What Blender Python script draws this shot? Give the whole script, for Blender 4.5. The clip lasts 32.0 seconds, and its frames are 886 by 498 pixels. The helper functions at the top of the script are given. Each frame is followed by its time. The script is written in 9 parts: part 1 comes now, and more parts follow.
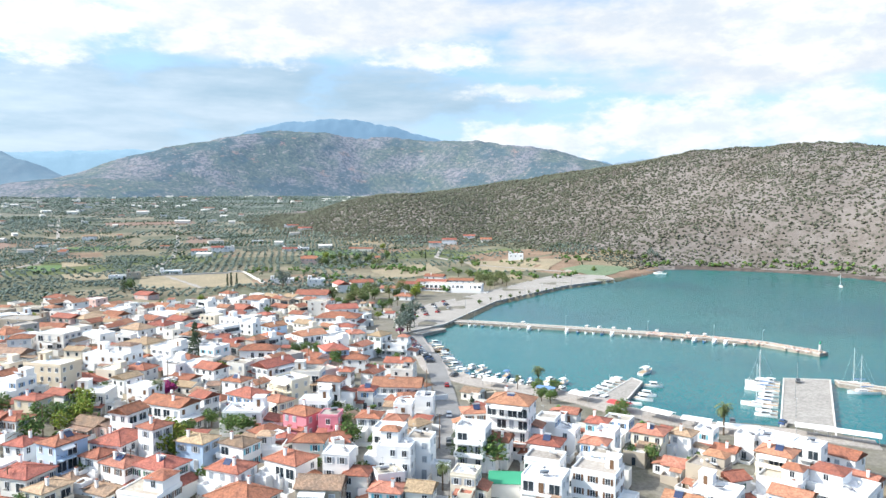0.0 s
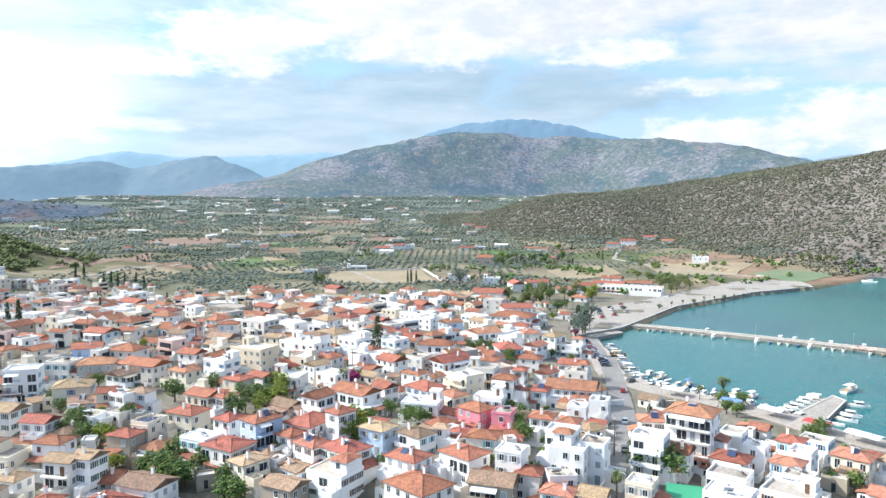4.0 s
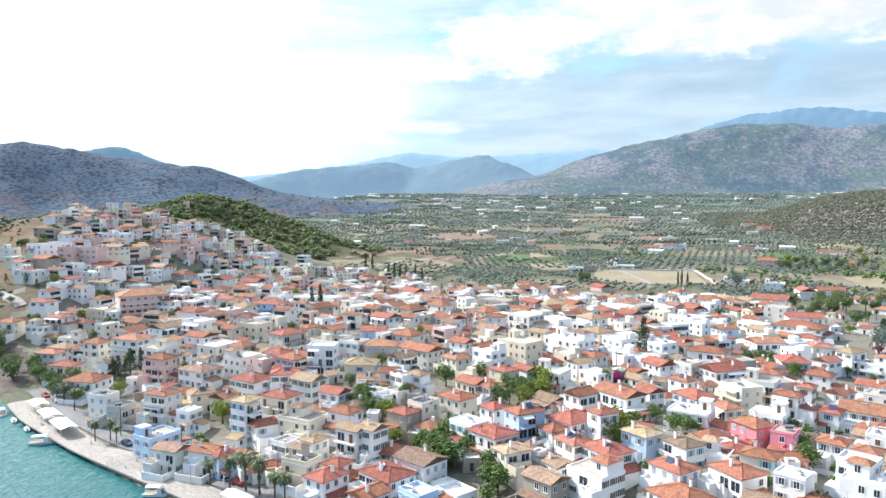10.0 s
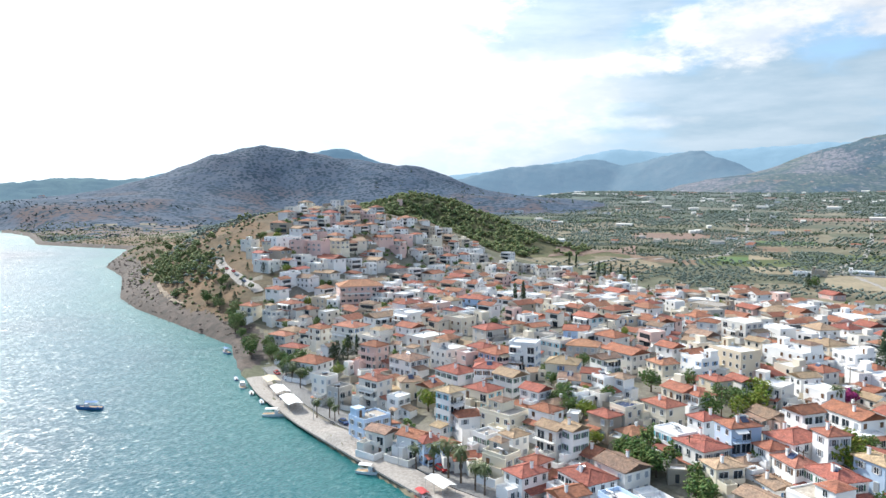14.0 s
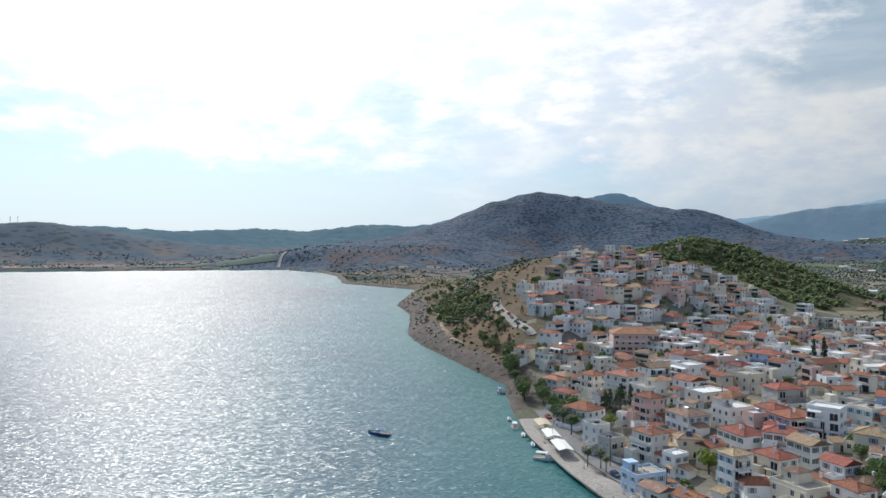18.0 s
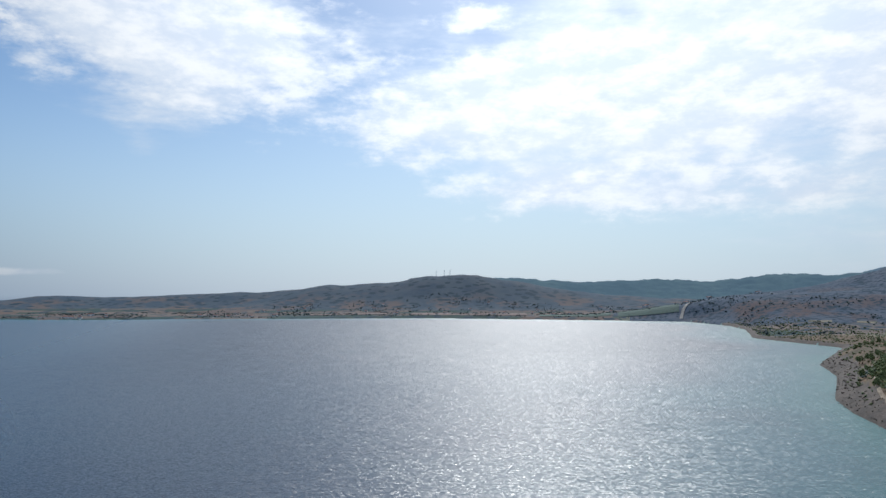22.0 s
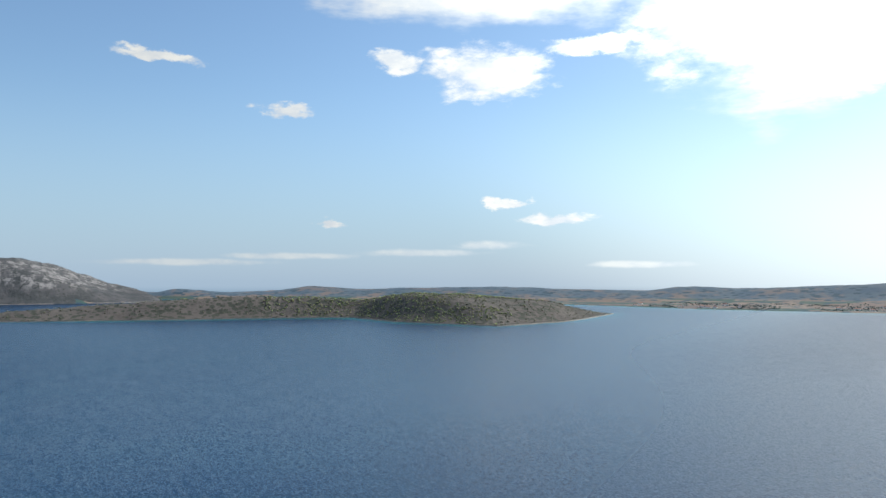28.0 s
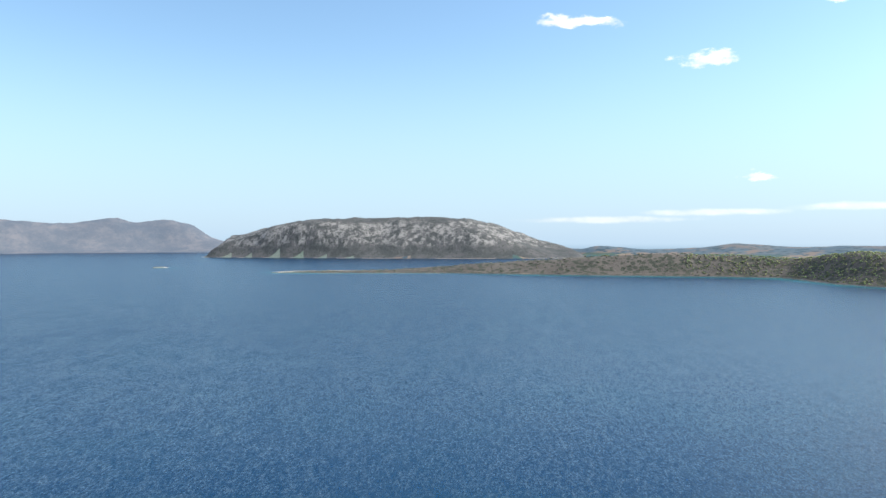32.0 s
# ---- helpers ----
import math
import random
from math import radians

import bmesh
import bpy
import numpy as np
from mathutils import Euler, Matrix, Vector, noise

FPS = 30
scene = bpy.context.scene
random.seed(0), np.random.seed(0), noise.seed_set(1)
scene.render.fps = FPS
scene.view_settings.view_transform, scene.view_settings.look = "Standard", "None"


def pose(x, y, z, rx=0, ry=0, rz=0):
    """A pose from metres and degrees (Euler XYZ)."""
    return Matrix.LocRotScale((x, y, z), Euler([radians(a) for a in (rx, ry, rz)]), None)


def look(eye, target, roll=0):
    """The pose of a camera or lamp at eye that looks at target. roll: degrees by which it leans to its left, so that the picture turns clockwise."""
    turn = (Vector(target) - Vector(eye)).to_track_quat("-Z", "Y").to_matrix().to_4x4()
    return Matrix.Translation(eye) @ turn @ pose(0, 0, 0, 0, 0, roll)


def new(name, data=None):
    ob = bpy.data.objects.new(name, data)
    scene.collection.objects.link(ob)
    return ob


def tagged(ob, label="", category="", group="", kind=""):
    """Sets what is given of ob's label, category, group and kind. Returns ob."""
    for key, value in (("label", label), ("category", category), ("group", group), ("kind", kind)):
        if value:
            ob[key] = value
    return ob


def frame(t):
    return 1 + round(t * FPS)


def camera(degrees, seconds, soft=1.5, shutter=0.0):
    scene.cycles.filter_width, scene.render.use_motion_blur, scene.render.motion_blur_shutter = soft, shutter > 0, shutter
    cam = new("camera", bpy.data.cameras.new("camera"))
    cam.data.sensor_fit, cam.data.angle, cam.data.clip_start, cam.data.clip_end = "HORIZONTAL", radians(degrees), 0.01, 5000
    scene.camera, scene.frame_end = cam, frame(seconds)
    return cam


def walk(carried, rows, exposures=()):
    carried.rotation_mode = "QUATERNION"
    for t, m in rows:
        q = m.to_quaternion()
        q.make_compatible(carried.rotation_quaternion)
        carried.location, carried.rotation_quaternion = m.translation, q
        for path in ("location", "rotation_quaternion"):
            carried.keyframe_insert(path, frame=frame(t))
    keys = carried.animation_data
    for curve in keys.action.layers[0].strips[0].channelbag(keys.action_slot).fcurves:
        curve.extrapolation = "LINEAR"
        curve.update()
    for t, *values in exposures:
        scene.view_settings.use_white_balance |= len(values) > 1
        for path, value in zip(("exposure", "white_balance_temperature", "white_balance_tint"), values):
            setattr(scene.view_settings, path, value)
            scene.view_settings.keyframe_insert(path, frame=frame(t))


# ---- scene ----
# camera: a drone that hovers in one place and pans to its left
cam = camera(63.2, 32.0)
PATH = [
    (0, pose(0, 0, 72, 86.12, 0, -30.10)), (0.5, pose(0, 0, 72, 86.11, 0, -28.27)), (1, pose(0, 0, 72, 86.11, 0, -26.53)), (1.5, pose(0, 0, 72, 86.12, 0, -24.80)),
    (2, pose(0, 0, 72, 86.11, 0, -22.98)), (2.5, pose(0, 0, 72, 86.11, 0, -21.18)), (3, pose(0, 0, 72, 86.10, 0, -19.37)), (3.5, pose(0, 0, 72, 86.10, 0, -17.77)),
    (5.5, pose(0, 0, 72, 86.05, 0, -10.97)), (6, pose(0, 0, 72, 86.02, 0, -9.19)), (6.5, pose(0, 0, 72, 85.99, 0, -7.59)), (7, pose(0, 0, 72, 85.96, 0, -5.94)),
    (7.5, pose(0, 0, 72, 85.96, 0, -4.14)), (8, pose(0, 0, 72, 85.92, 0, -2.33)), (8.5, pose(0, 0, 72, 85.92, 0, -0.60)), (9, pose(0, 0, 72, 85.91, 0, 1.09)),
    (9.5, pose(0, 0, 72, 85.90, 0, 2.89)), (10, pose(0, 0, 72, 85.90, 0, 4.82)), (10.5, pose(0, 0, 72, 85.86, 0, 6.60)), (11, pose(0, 0, 72, 85.83, 0, 8.57)),
    (11.5, pose(0, 0, 72, 85.82, 0, 10.55)), (12, pose(0, 0, 72, 85.80, 0, 12.43)), (12.5, pose(0, 0, 72, 85.79, 0, 14.54)), (13, pose(0, 0, 72, 85.77, 0, 16.71)),
    (13.5, pose(0, 0, 72, 85.75, 0, 18.86)), (15.5, pose(0, 0, 72, 85.64, 0, 27.51)), (16, pose(0, 0, 72, 85.60, 0, 30.06)), (16.5, pose(0, 0, 72, 85.82, 0, 33.10)),
    (17, pose(0, 0, 72, 86.99, 0, 36.32)), (17.5, pose(0, 0, 72, 88.14, 0, 39.49)), (18, pose(0, 0, 72, 89.30, 0, 42.49)), (18.5, pose(0, 0, 72, 90.55, 0, 45.54)),
    (19, pose(0, 0, 72, 91.81, 0, 48.84)), (19.5, pose(0, 0, 72, 93.18, 0, 52.17)), (20, pose(0, 0, 72, 93.37, 0, 55.42)), (20.5, pose(0, 0, 72, 93.35, 0, 58.84)),
    (21, pose(0, 0, 72, 93.35, 0, 62.71)), (21.5, pose(0, 0, 72, 93.31, 0, 67.99)), (22, pose(0, 0, 72, 93.32, 0, 73.59)), (22.5, pose(0, 0, 72, 93.32, 0, 79.08)),
    (23, pose(0, 0, 72, 94.74, 0, 83.35)), (23.5, pose(0, 0, 72, 96.51, 0, 86.77)), (24, pose(0, 0, 72, 96.49, 0, 90.76)), (24.5, pose(0, 0, 72, 96.45, 0, 96.72)),
    (25, pose(0, 0, 72, 96.43, 0, 102.04)), (25.5, pose(0, 0, 72, 96.40, 0, 105.27)), (27.5, pose(0, 0, 72, 92.63, 0, 116.42)), (28, pose(0, 0, 72, 92.61, 0, 120.92)),
    (28.5, pose(0, 0, 72, 92.60, 0, 125.53)), (29, pose(0, 0, 72, 92.57, 0, 129.94)), (29.5, pose(0, 0, 72, 92.58, 0, 134.25)), (30, pose(0, 0, 72, 92.25, 0, 138.14)),
    (30.5, pose(0, 0, 72, 91.00, 0, 142.10)), (31, pose(0, 0, 72, 89.51, 0, 146.23)), (31.5, pose(0, 0, 72, 89.20, 0, 150.21)), (32, pose(0, 0, 72, 89.21, 0, 153.43)),
]
EXPOSURES = [(0, 0.70, 6330, 8), (8, 0.74, 6330, 8), (11, 0.76, 6330, 8), (13, 0.60, 6330, 8), (16, 0.15, 6350, 8), (18, -0.35, 6250, 8), (22, -0.72, 6000, 8), (25.5, -0.45, 6150, 8), (27.5, 0.03, 6500, 6), (30, 0.44, 6750, 4), (32, 0.72, 6750, 4)]
walk(cam, PATH, EXPOSURES)

# ---- sky, sun ----
SUN_AZ, SUN_EL = 66.0, 37.0          # bearing to the left of +y, height
SUN_DIR = Vector((-math.sin(radians(SUN_AZ)) * math.cos(radians(SUN_EL)), math.cos(radians(SUN_AZ)) * math.cos(radians(SUN_EL)), math.sin(radians(SUN_EL))))
sun = new("sun", bpy.data.lights.new("sun", "SUN"))
sun.data.energy, sun.data.angle, sun.data.color = 4.3, radians(0.6), (1.0, 0.95, 0.87)
sun.matrix_world = look(SUN_DIR * 900, (0, 0, 0))


class Tree:
    """A short way to write node trees."""

    def __init__(self, tree):
        self.t = tree
        tree.nodes.clear()

    def n(self, kind, **kw):
        nd = self.t.nodes.new(kind)
        for k, v in kw.items():
            if k in nd.inputs:
                self.put(nd.inputs[k], v)
            else:
                setattr(nd, k, v)
        return nd

    def put(self, sock, v):
        if isinstance(v, bpy.types.NodeSocket):
            self.t.links.new(v, sock)
        elif isinstance(v, (tuple, list)) and sock.type == "RGBA" and len(v) == 3:
            sock.default_value = (*v, 1)
        else:
            sock.default_value = v

    def math(self, op, a, b=None, c=None, clamp=False):
        nd = self.t.nodes.new("ShaderNodeMath")
        nd.operation, nd.use_clamp = op, clamp
        for s, v in zip(nd.inputs, (a, b, c)):
            if v is not None:
                self.put(s, v)
        return nd.outputs[0]

    def vmath(self, op, a, b=None):
        nd = self.t.nodes.new("ShaderNodeVectorMath")
        nd.operation = op
        self.put(nd.inputs[0], a)
        if b is not None:
            self.put(nd.inputs[1], b)
        return nd.outputs["Value"] if op in ("DOT_PRODUCT", "LENGTH") else nd.outputs["Vector"]

    def mix(self, fac, a, b, blend="MIX"):
        nd = self.t.nodes.new("ShaderNodeMix")
        nd.data_type, nd.blend_type = "RGBA", blend
        self.put(nd.inputs[0], fac)
        self.put(nd.inputs[6], a)
        self.put(nd.inputs[7], b)
        return nd.outputs[2]

    def ramp(self, v, lo, hi, a=0.0, b=1.0):
        nd = self.t.nodes.new("ShaderNodeMapRange")
        nd.interpolation_type = "SMOOTHSTEP"
        for k, w in (("Value", v), ("From Min", lo), ("From Max", hi), ("To Min", a), ("To Max", b)):
            self.put(nd.inputs[k], w)
        return nd.outputs[0]

    def noise(self, vec, scale, detail=4, rough=0.55, out="Fac", kind="ShaderNodeTexNoise", **kw):
        nd = self.n(kind, Scale=scale, **kw)
        if kind == "ShaderNodeTexNoise":
            nd.inputs["Detail"].default_value = detail
            nd.inputs["Roughness"].default_value = rough
        if vec is not None:
            self.put(nd.inputs["Vector"], vec)
        return nd.outputs[out]


world = bpy.data.worlds.new("sky")
scene.world = world
world.use_nodes = True
w = Tree(world.node_tree)
ray = w.n("ShaderNodeTexCoord").outputs["Generated"]
sky = w.n("ShaderNodeTexSky", sky_type="NISHITA", sun_disc=False, sun_elevation=radians(SUN_EL), sun_rotation=radians(-SUN_AZ), altitude=50.0, air_density=1.1, dust_density=0.7, ozone_density=2.5)
sep = w.n("ShaderNodeSeparateXYZ", Vector=ray)
up = w.math("MAXIMUM", sep.outputs[2], 0.0)
toward = w.math("MAXIMUM", w.vmath("DOT_PRODUCT", ray, tuple(SUN_DIR)), 0.0)
glow = w.math("POWER", toward, 3.0)
blue = w.n("ShaderNodeVectorMath", operation="MULTIPLY")
w.put(blue.inputs[0], sky.outputs[0])
w.put(blue.inputs[1], (0.122, 0.132, 0.142))
air = w.mix(w.ramp(toward, 0.50, 0.88), (0.33, 0.46, 0.66), (0.92, 1.10, 1.28))
haze = w.mix(w.ramp(up, 0.0, 0.27, 0.80, 0.0), blue.outputs[0], air)

# bearing to the left of +y and height over the horizon, in degrees, frayed by the wind
bearing = w.math("WRAP", w.math("MULTIPLY", w.math("ARCTAN2", w.math("MULTIPLY", sep.outputs[0], -1.0), sep.outputs[1]), 57.2958), 260.0, -100.0)
height = w.math("MULTIPLY", w.math("ARCSINE", sep.outputs[2]), 57.2958)
place = w.n("ShaderNodeCombineXYZ", X=bearing, Y=height, Z=0.0).outputs[0]
flatray = w.vmath("MULTIPLY", ray, (1.0, 1.0, 2.4))
broad = w.vmath("MULTIPLY", w.vmath("SUBTRACT", w.noise(flatray, 5.0, 5, 0.6, out="Color"), (0.5, 0.5, 0.5)), (22.0, 7.0, 0.0))
curl = w.vmath("MULTIPLY", w.vmath("SUBTRACT", w.noise(flatray, 13.0, 6, 0.62, out="Color"), (0.5, 0.5, 0.5)), (6.0, 2.8, 0.0))
soft_place, crisp_place = w.vmath("ADD", place, broad), w.vmath("ADD", place, curl)
billow = w.noise(flatray, 15.0, 9, 0.62)
wisp = w.noise(w.vmath("MULTIPLY", ray, (1.0, 1.0, 5.0)), 4.0, 8, 0.6)


def masses(where, rows):
    """The nearness to the middle of the nearest cloud: 1 in its middle, 0 at its rim. Rows: bearing, height, half width, half height."""
    out = None
    for a, e, wa, we in rows:
        r = w.vmath("LENGTH", w.vmath("MULTIPLY", w.vmath("SUBTRACT", where, (a, e, 0.0)), (1 / wa, 1 / we, 0.0)))
        out = w.math("SUBTRACT", 1.0, r) if out is None else w.math("MAXIMUM", out, w.math("SUBTRACT", 1.0, r))
    return out


# the thin white sheet round the sun and the grey-blue base of the deck over the valley
SHEET = [(34, 20, 30, 21), (60, 15, 22, 9), (95, 19, 13, 8), (116, 24, 18, 4.5), (-20, 15, 28, 5), (-52, 12, 20, 5), (66, 36, 50, 13), (18, 8, 15, 9)]
BASES = [(-2, 6.5, 13, 6.5), (-14, 8.5, 12, 4.0), (-27, 7.5, 11, 4.0), (11, 15, 12, 6)]
HEAPS = [(-56, 12.2, 6.2, 3.4), (-38, 4.6, 7, 1.7), (-48, 5.4, 9, 2.5), (-57, 5.5, 7, 2.6), (-65, 5, 7, 2.4), (-17, 11.6, 4.4, 1.7), (-11, 11.7, 3, 1.2), (-1.5, 11.8, 6, 2.8), (7, 9.6, 5, 1.1), (-29, 11, 5, 1.1), (-37, 8.3, 5, 1.0), (20, 16, 6.5, 4.2), (29, 13.4, 10, 2.6)]
BROKEN = [(72, 16, 11, 2.6), (56, 15, 16, 4.2), (58, 8, 15, 2.2), (35, 12, 11, 3.4), (43, 17.6, 3.4, 2), (50, 21.4, 3, 1), (70, 21.2, 5, 1), (90, 18, 9, 5), (74, 13, 8, 3), (97, 19, 9, 4)]
SMALL = [(117.5, 16.3, 6.4, 2.5), (124.6, 17.1, 2.6, 0.9), (108.2, 18.2, 5.4, 0.8), (116, 6.4, 1.6, 0.5), (112.5, 5, 3.4, 0.8), (130.2, 4.4, 1.5, 0.5), (142.4, 16.5, 4, 0.55), (133.4, 13.2, 2.0, 0.6), (30.7, 6.1, 2.2, 0.6), (31.5, 7.5, 1.3, 0.5)]
STREAKS = [(6, 5.5, 5, 0.6), (122, 2.3, 6, 0.35), (117, 2.9, 4, 0.4), (105.5, 1.35, 4, 0.3), (141, 1.5, 7, 0.3), (133, 2.0, 6, 0.3)]
sheet = w.ramp(w.math("ADD", masses(soft_place, SHEET), w.math("MULTIPLY", w.math("SUBTRACT", wisp, 0.5), 1.1)), -0.05, 0.50)
bases = w.ramp(w.math("ADD", masses(soft_place, BASES), w.math("MULTIPLY", w.math("SUBTRACT", wisp, 0.5), 1.2)), 0.0, 0.55, 0.0, 0.92)
rag = w.math("MULTIPLY", w.math("SUBTRACT", billow, 0.5), 1.7)
heaps = w.ramp(w.math("ADD", masses(crisp_place, HEAPS), rag), -0.12, 0.50)
broken = w.ramp(w.math("ADD", masses(crisp_place, BROKEN), w.math("MULTIPLY", rag, 1.5)), -0.25, 0.75)
small = w.ramp(w.math("ADD", masses(crisp_place, SMALL), w.math("MULTIPLY", rag, 0.9)), 0.05, 0.55)
streaks = w.ramp(w.math("ADD", masses(w.vmath("ADD", place, w.vmath("MULTIPLY", curl, (1.0, 0.12, 0.0))), STREAKS), w.math("MULTIPLY", rag, 0.6)), -0.1, 0.7, 0.0, 0.55)
# overhead, out of view: broken bright cloud added to lift the light in shade
aloft = w.math("MULTIPLY", w.ramp(height, 27.0, 40.0), w.ramp(w.noise(flatray, 1.6, 6, 0.6), 0.36, 0.56, 0.35, 1.0))
# thinned round bearing 152 to keep white out of the southern water's reflection
aloft = w.math("MULTIPLY", aloft, w.ramp(w.math("ABSOLUTE", w.math("SUBTRACT", bearing, 152.0)), 18.0, 52.0, 0.12, 1.0))


def brightened(colour, low, gain):
    """Cloud colour, brighter towards the sun."""
    nd = w.n("ShaderNodeVectorMath", operation="SCALE")
    w.put(nd.inputs[0], colour)
    w.put(nd.inputs["Scale"], w.math("ADD", low, w.math("MULTIPLY", glow, gain)))
    return nd.outputs[0]


shade = w.ramp(billow, 0.36, 0.66)
white = brightened(w.mix(shade, (0.80, 0.86, 0.95), (1.0, 1.0, 1.0)), 0.62, 1.45)
grey = brightened(w.mix(w.ramp(wisp, 0.3, 0.7), (0.38, 0.52, 0.64), (0.62, 0.72, 0.82)), 0.74, 1.1)
tops = brightened(w.mix(shade, (0.74, 0.79, 0.88), (1.0, 0.99, 0.98)), 0.72, 1.50)
low_air = w.ramp(height, 0.0, 8.0, 0.40, 1.0)
allsky = w.mix(w.math("MULTIPLY", sheet, low_air), haze, white)
allsky = w.mix(w.math("MULTIPLY", bases, w.ramp(height, 0.0, 4.0, 0.5, 1.0)), allsky, grey)
allsky = w.mix(w.math("MULTIPLY", broken, 0.85), allsky, tops)
allsky = w.mix(w.math("MULTIPLY", heaps, 0.9), allsky, tops)
allsky = w.mix(w.math("MAXIMUM", small, streaks), allsky, tops)
allsky = w.mix(aloft, allsky, brightened((0.86, 0.94, 1.06), 0.66, 1.2))
below = w.mix(w.ramp(sep.outputs[2], -0.03, -0.004), (0.06, 0.17, 0.30), allsky)
back = w.n("ShaderNodeBackground", Color=below, Strength=1.0)
w.n("ShaderNodeOutputWorld", Surface=back.outputs[0])

# ---- materials ----
def material(name, colour, rough=0.8, metal=0.0, vary=None, scale=1.0, amount=0.5, fine=None, bump=0.0, bump_scale=None, spec=0.3, island=0.0, obrand=0.0):
    """A plain procedural surface: base colour, a large blotchy variation towards vary, fine grain and relief."""
    m = bpy.data.materials.new(name)
    m.use_nodes = True
    t = Tree(m.node_tree)
    pos = t.n("ShaderNodeNewGeometry").outputs["Position"]
    col = t.mix(0.0, colour, colour)
    if vary:
        blot = t.ramp(t.noise(pos, scale, 5, 0.6), 0.5 - 0.22, 0.5 + 0.22, 0.0, amount)
        col = t.mix(blot, colour, vary)
    if fine:
        grain = t.ramp(t.noise(pos, fine, 3, 0.7), 0.25, 0.75, 0.72, 1.22)
        g = t.n("ShaderNodeVectorMath", operation="SCALE")
        t.put(g.inputs[0], col)
        t.put(g.inputs["Scale"], grain)
        col = g.outputs[0]
    if island or obrand:
        rnd = t.n("ShaderNodeNewGeometry").outputs["Random Per Island"] if island else t.n("ShaderNodeObjectInfo").outputs["Random"]
        k = island or obrand
        hsv = t.n("ShaderNodeHueSaturation", Saturation=1.0, Color=col)
        t.put(hsv.inputs["Value"], t.ramp(rnd, 0.0, 1.0, 1.0 - k, 1.0 + k))
        t.put(hsv.inputs["Hue"], t.ramp(t.math("FRACT", t.math("MULTIPLY", rnd, 7.31)), 0.0, 1.0, 0.5 - 0.03 * k / 0.3, 0.5 + 0.03 * k / 0.3))
        col = hsv.outputs[0]
    b = t.n("ShaderNodeBsdfPrincipled", Roughness=rough, Metallic=metal)
    b.inputs["Specular IOR Level"].default_value = spec
    t.put(b.inputs["Base Color"], col)
    if bump:
        bp = t.n("ShaderNodeBump", Strength=bump, Distance=0.3)
        t.put(bp.inputs["Height"], t.noise(pos, bump_scale or (fine or 2.0), 4, 0.6))
        t.put(b.inputs["Normal"], bp.outputs[0])
    t.n("ShaderNodeOutputMaterial", Surface=b.outputs[0])
    return m


def plaster(name, colour, stain):
    return material(name, colour, 0.85, vary=stain, scale=0.22, amount=0.32, fine=None, bump=0.08, bump_scale=3.0, obrand=0.05)


WALLS = {
    "white": plaster("white_plaster", (0.84, 0.83, 0.81), (0.72, 0.69, 0.65)),
    "offwhite": plaster("off_white_plaster", (0.75, 0.72, 0.66), (0.62, 0.58, 0.52)),
    "cream": plaster("cream_plaster", (0.74, 0.67, 0.54), (0.60, 0.54, 0.44)),
    "grey": plaster("grey_render", (0.50, 0.47, 0.43), (0.36, 0.33, 0.30)),
    "stone": plaster("rubble_stone", (0.44, 0.38, 0.30), (0.30, 0.26, 0.21)),
    "blue": plaster("pale_blue_plaster", (0.50, 0.62, 0.78), (0.44, 0.55, 0.70)),
    "pink": plaster("pink_plaster", (0.66, 0.25, 0.29), (0.55, 0.20, 0.24)),
    "rose": plaster("rose_plaster", (0.70, 0.50, 0.44), (0.58, 0.42, 0.37)),
    "ochre": plaster("ochre_plaster", (0.66, 0.57, 0.43), (0.54, 0.46, 0.35)),
}


def tile_roof(name, a, b_):
    """Barrel tiles: rows down the slope as relief, patches of older tiles."""
    m = bpy.data.materials.new(name)
    m.use_nodes = True
    t = Tree(m.node_tree)
    co = t.n("ShaderNodeTexCoord").outputs["Object"]
    pos = t.n("ShaderNodeNewGeometry").outputs["Position"]
    rnd = t.n("ShaderNodeObjectInfo").outputs["Random"]
    col = t.mix(t.ramp(t.noise(pos, 0.5, 5, 0.65), 0.35, 0.66), a, b_)
    tile = t.noise(co, 3.3, out="Color", kind="ShaderNodeTexVoronoi")
    val = t.n("ShaderNodeSeparateXYZ", Vector=tile).outputs[0]
    hsv = t.n("ShaderNodeHueSaturation", Color=col, Saturation=1.0)
    t.put(hsv.inputs["Value"], t.math("MULTIPLY", t.ramp(val, 0.0, 1.0, 0.78, 1.2), t.ramp(rnd, 0.0, 1.0, 0.80, 1.15)))
    t.put(hsv.inputs["Hue"], t.ramp(t.math("FRACT", t.math("MULTIPLY", rnd, 9.7)), 0.0, 1.0, 0.487, 0.507))
    wave = t.n("ShaderNodeTexWave", Scale=0.95, bands_direction="X")
    t.put(wave.inputs["Vector"], co)
    bp = t.n("ShaderNodeBump", Strength=0.5, Distance=0.08)
    t.put(bp.inputs["Height"], wave.outputs["Fac"])
    b = t.n("ShaderNodeBsdfPrincipled", Roughness=0.85)
    b.inputs["Specular IOR Level"].default_value = 0.2
    t.put(b.inputs["Base Color"], hsv.outputs[0])
    t.put(b.inputs["Normal"], bp.outputs[0])
    t.n("ShaderNodeOutputMaterial", Surface=b.outputs[0])
    return m


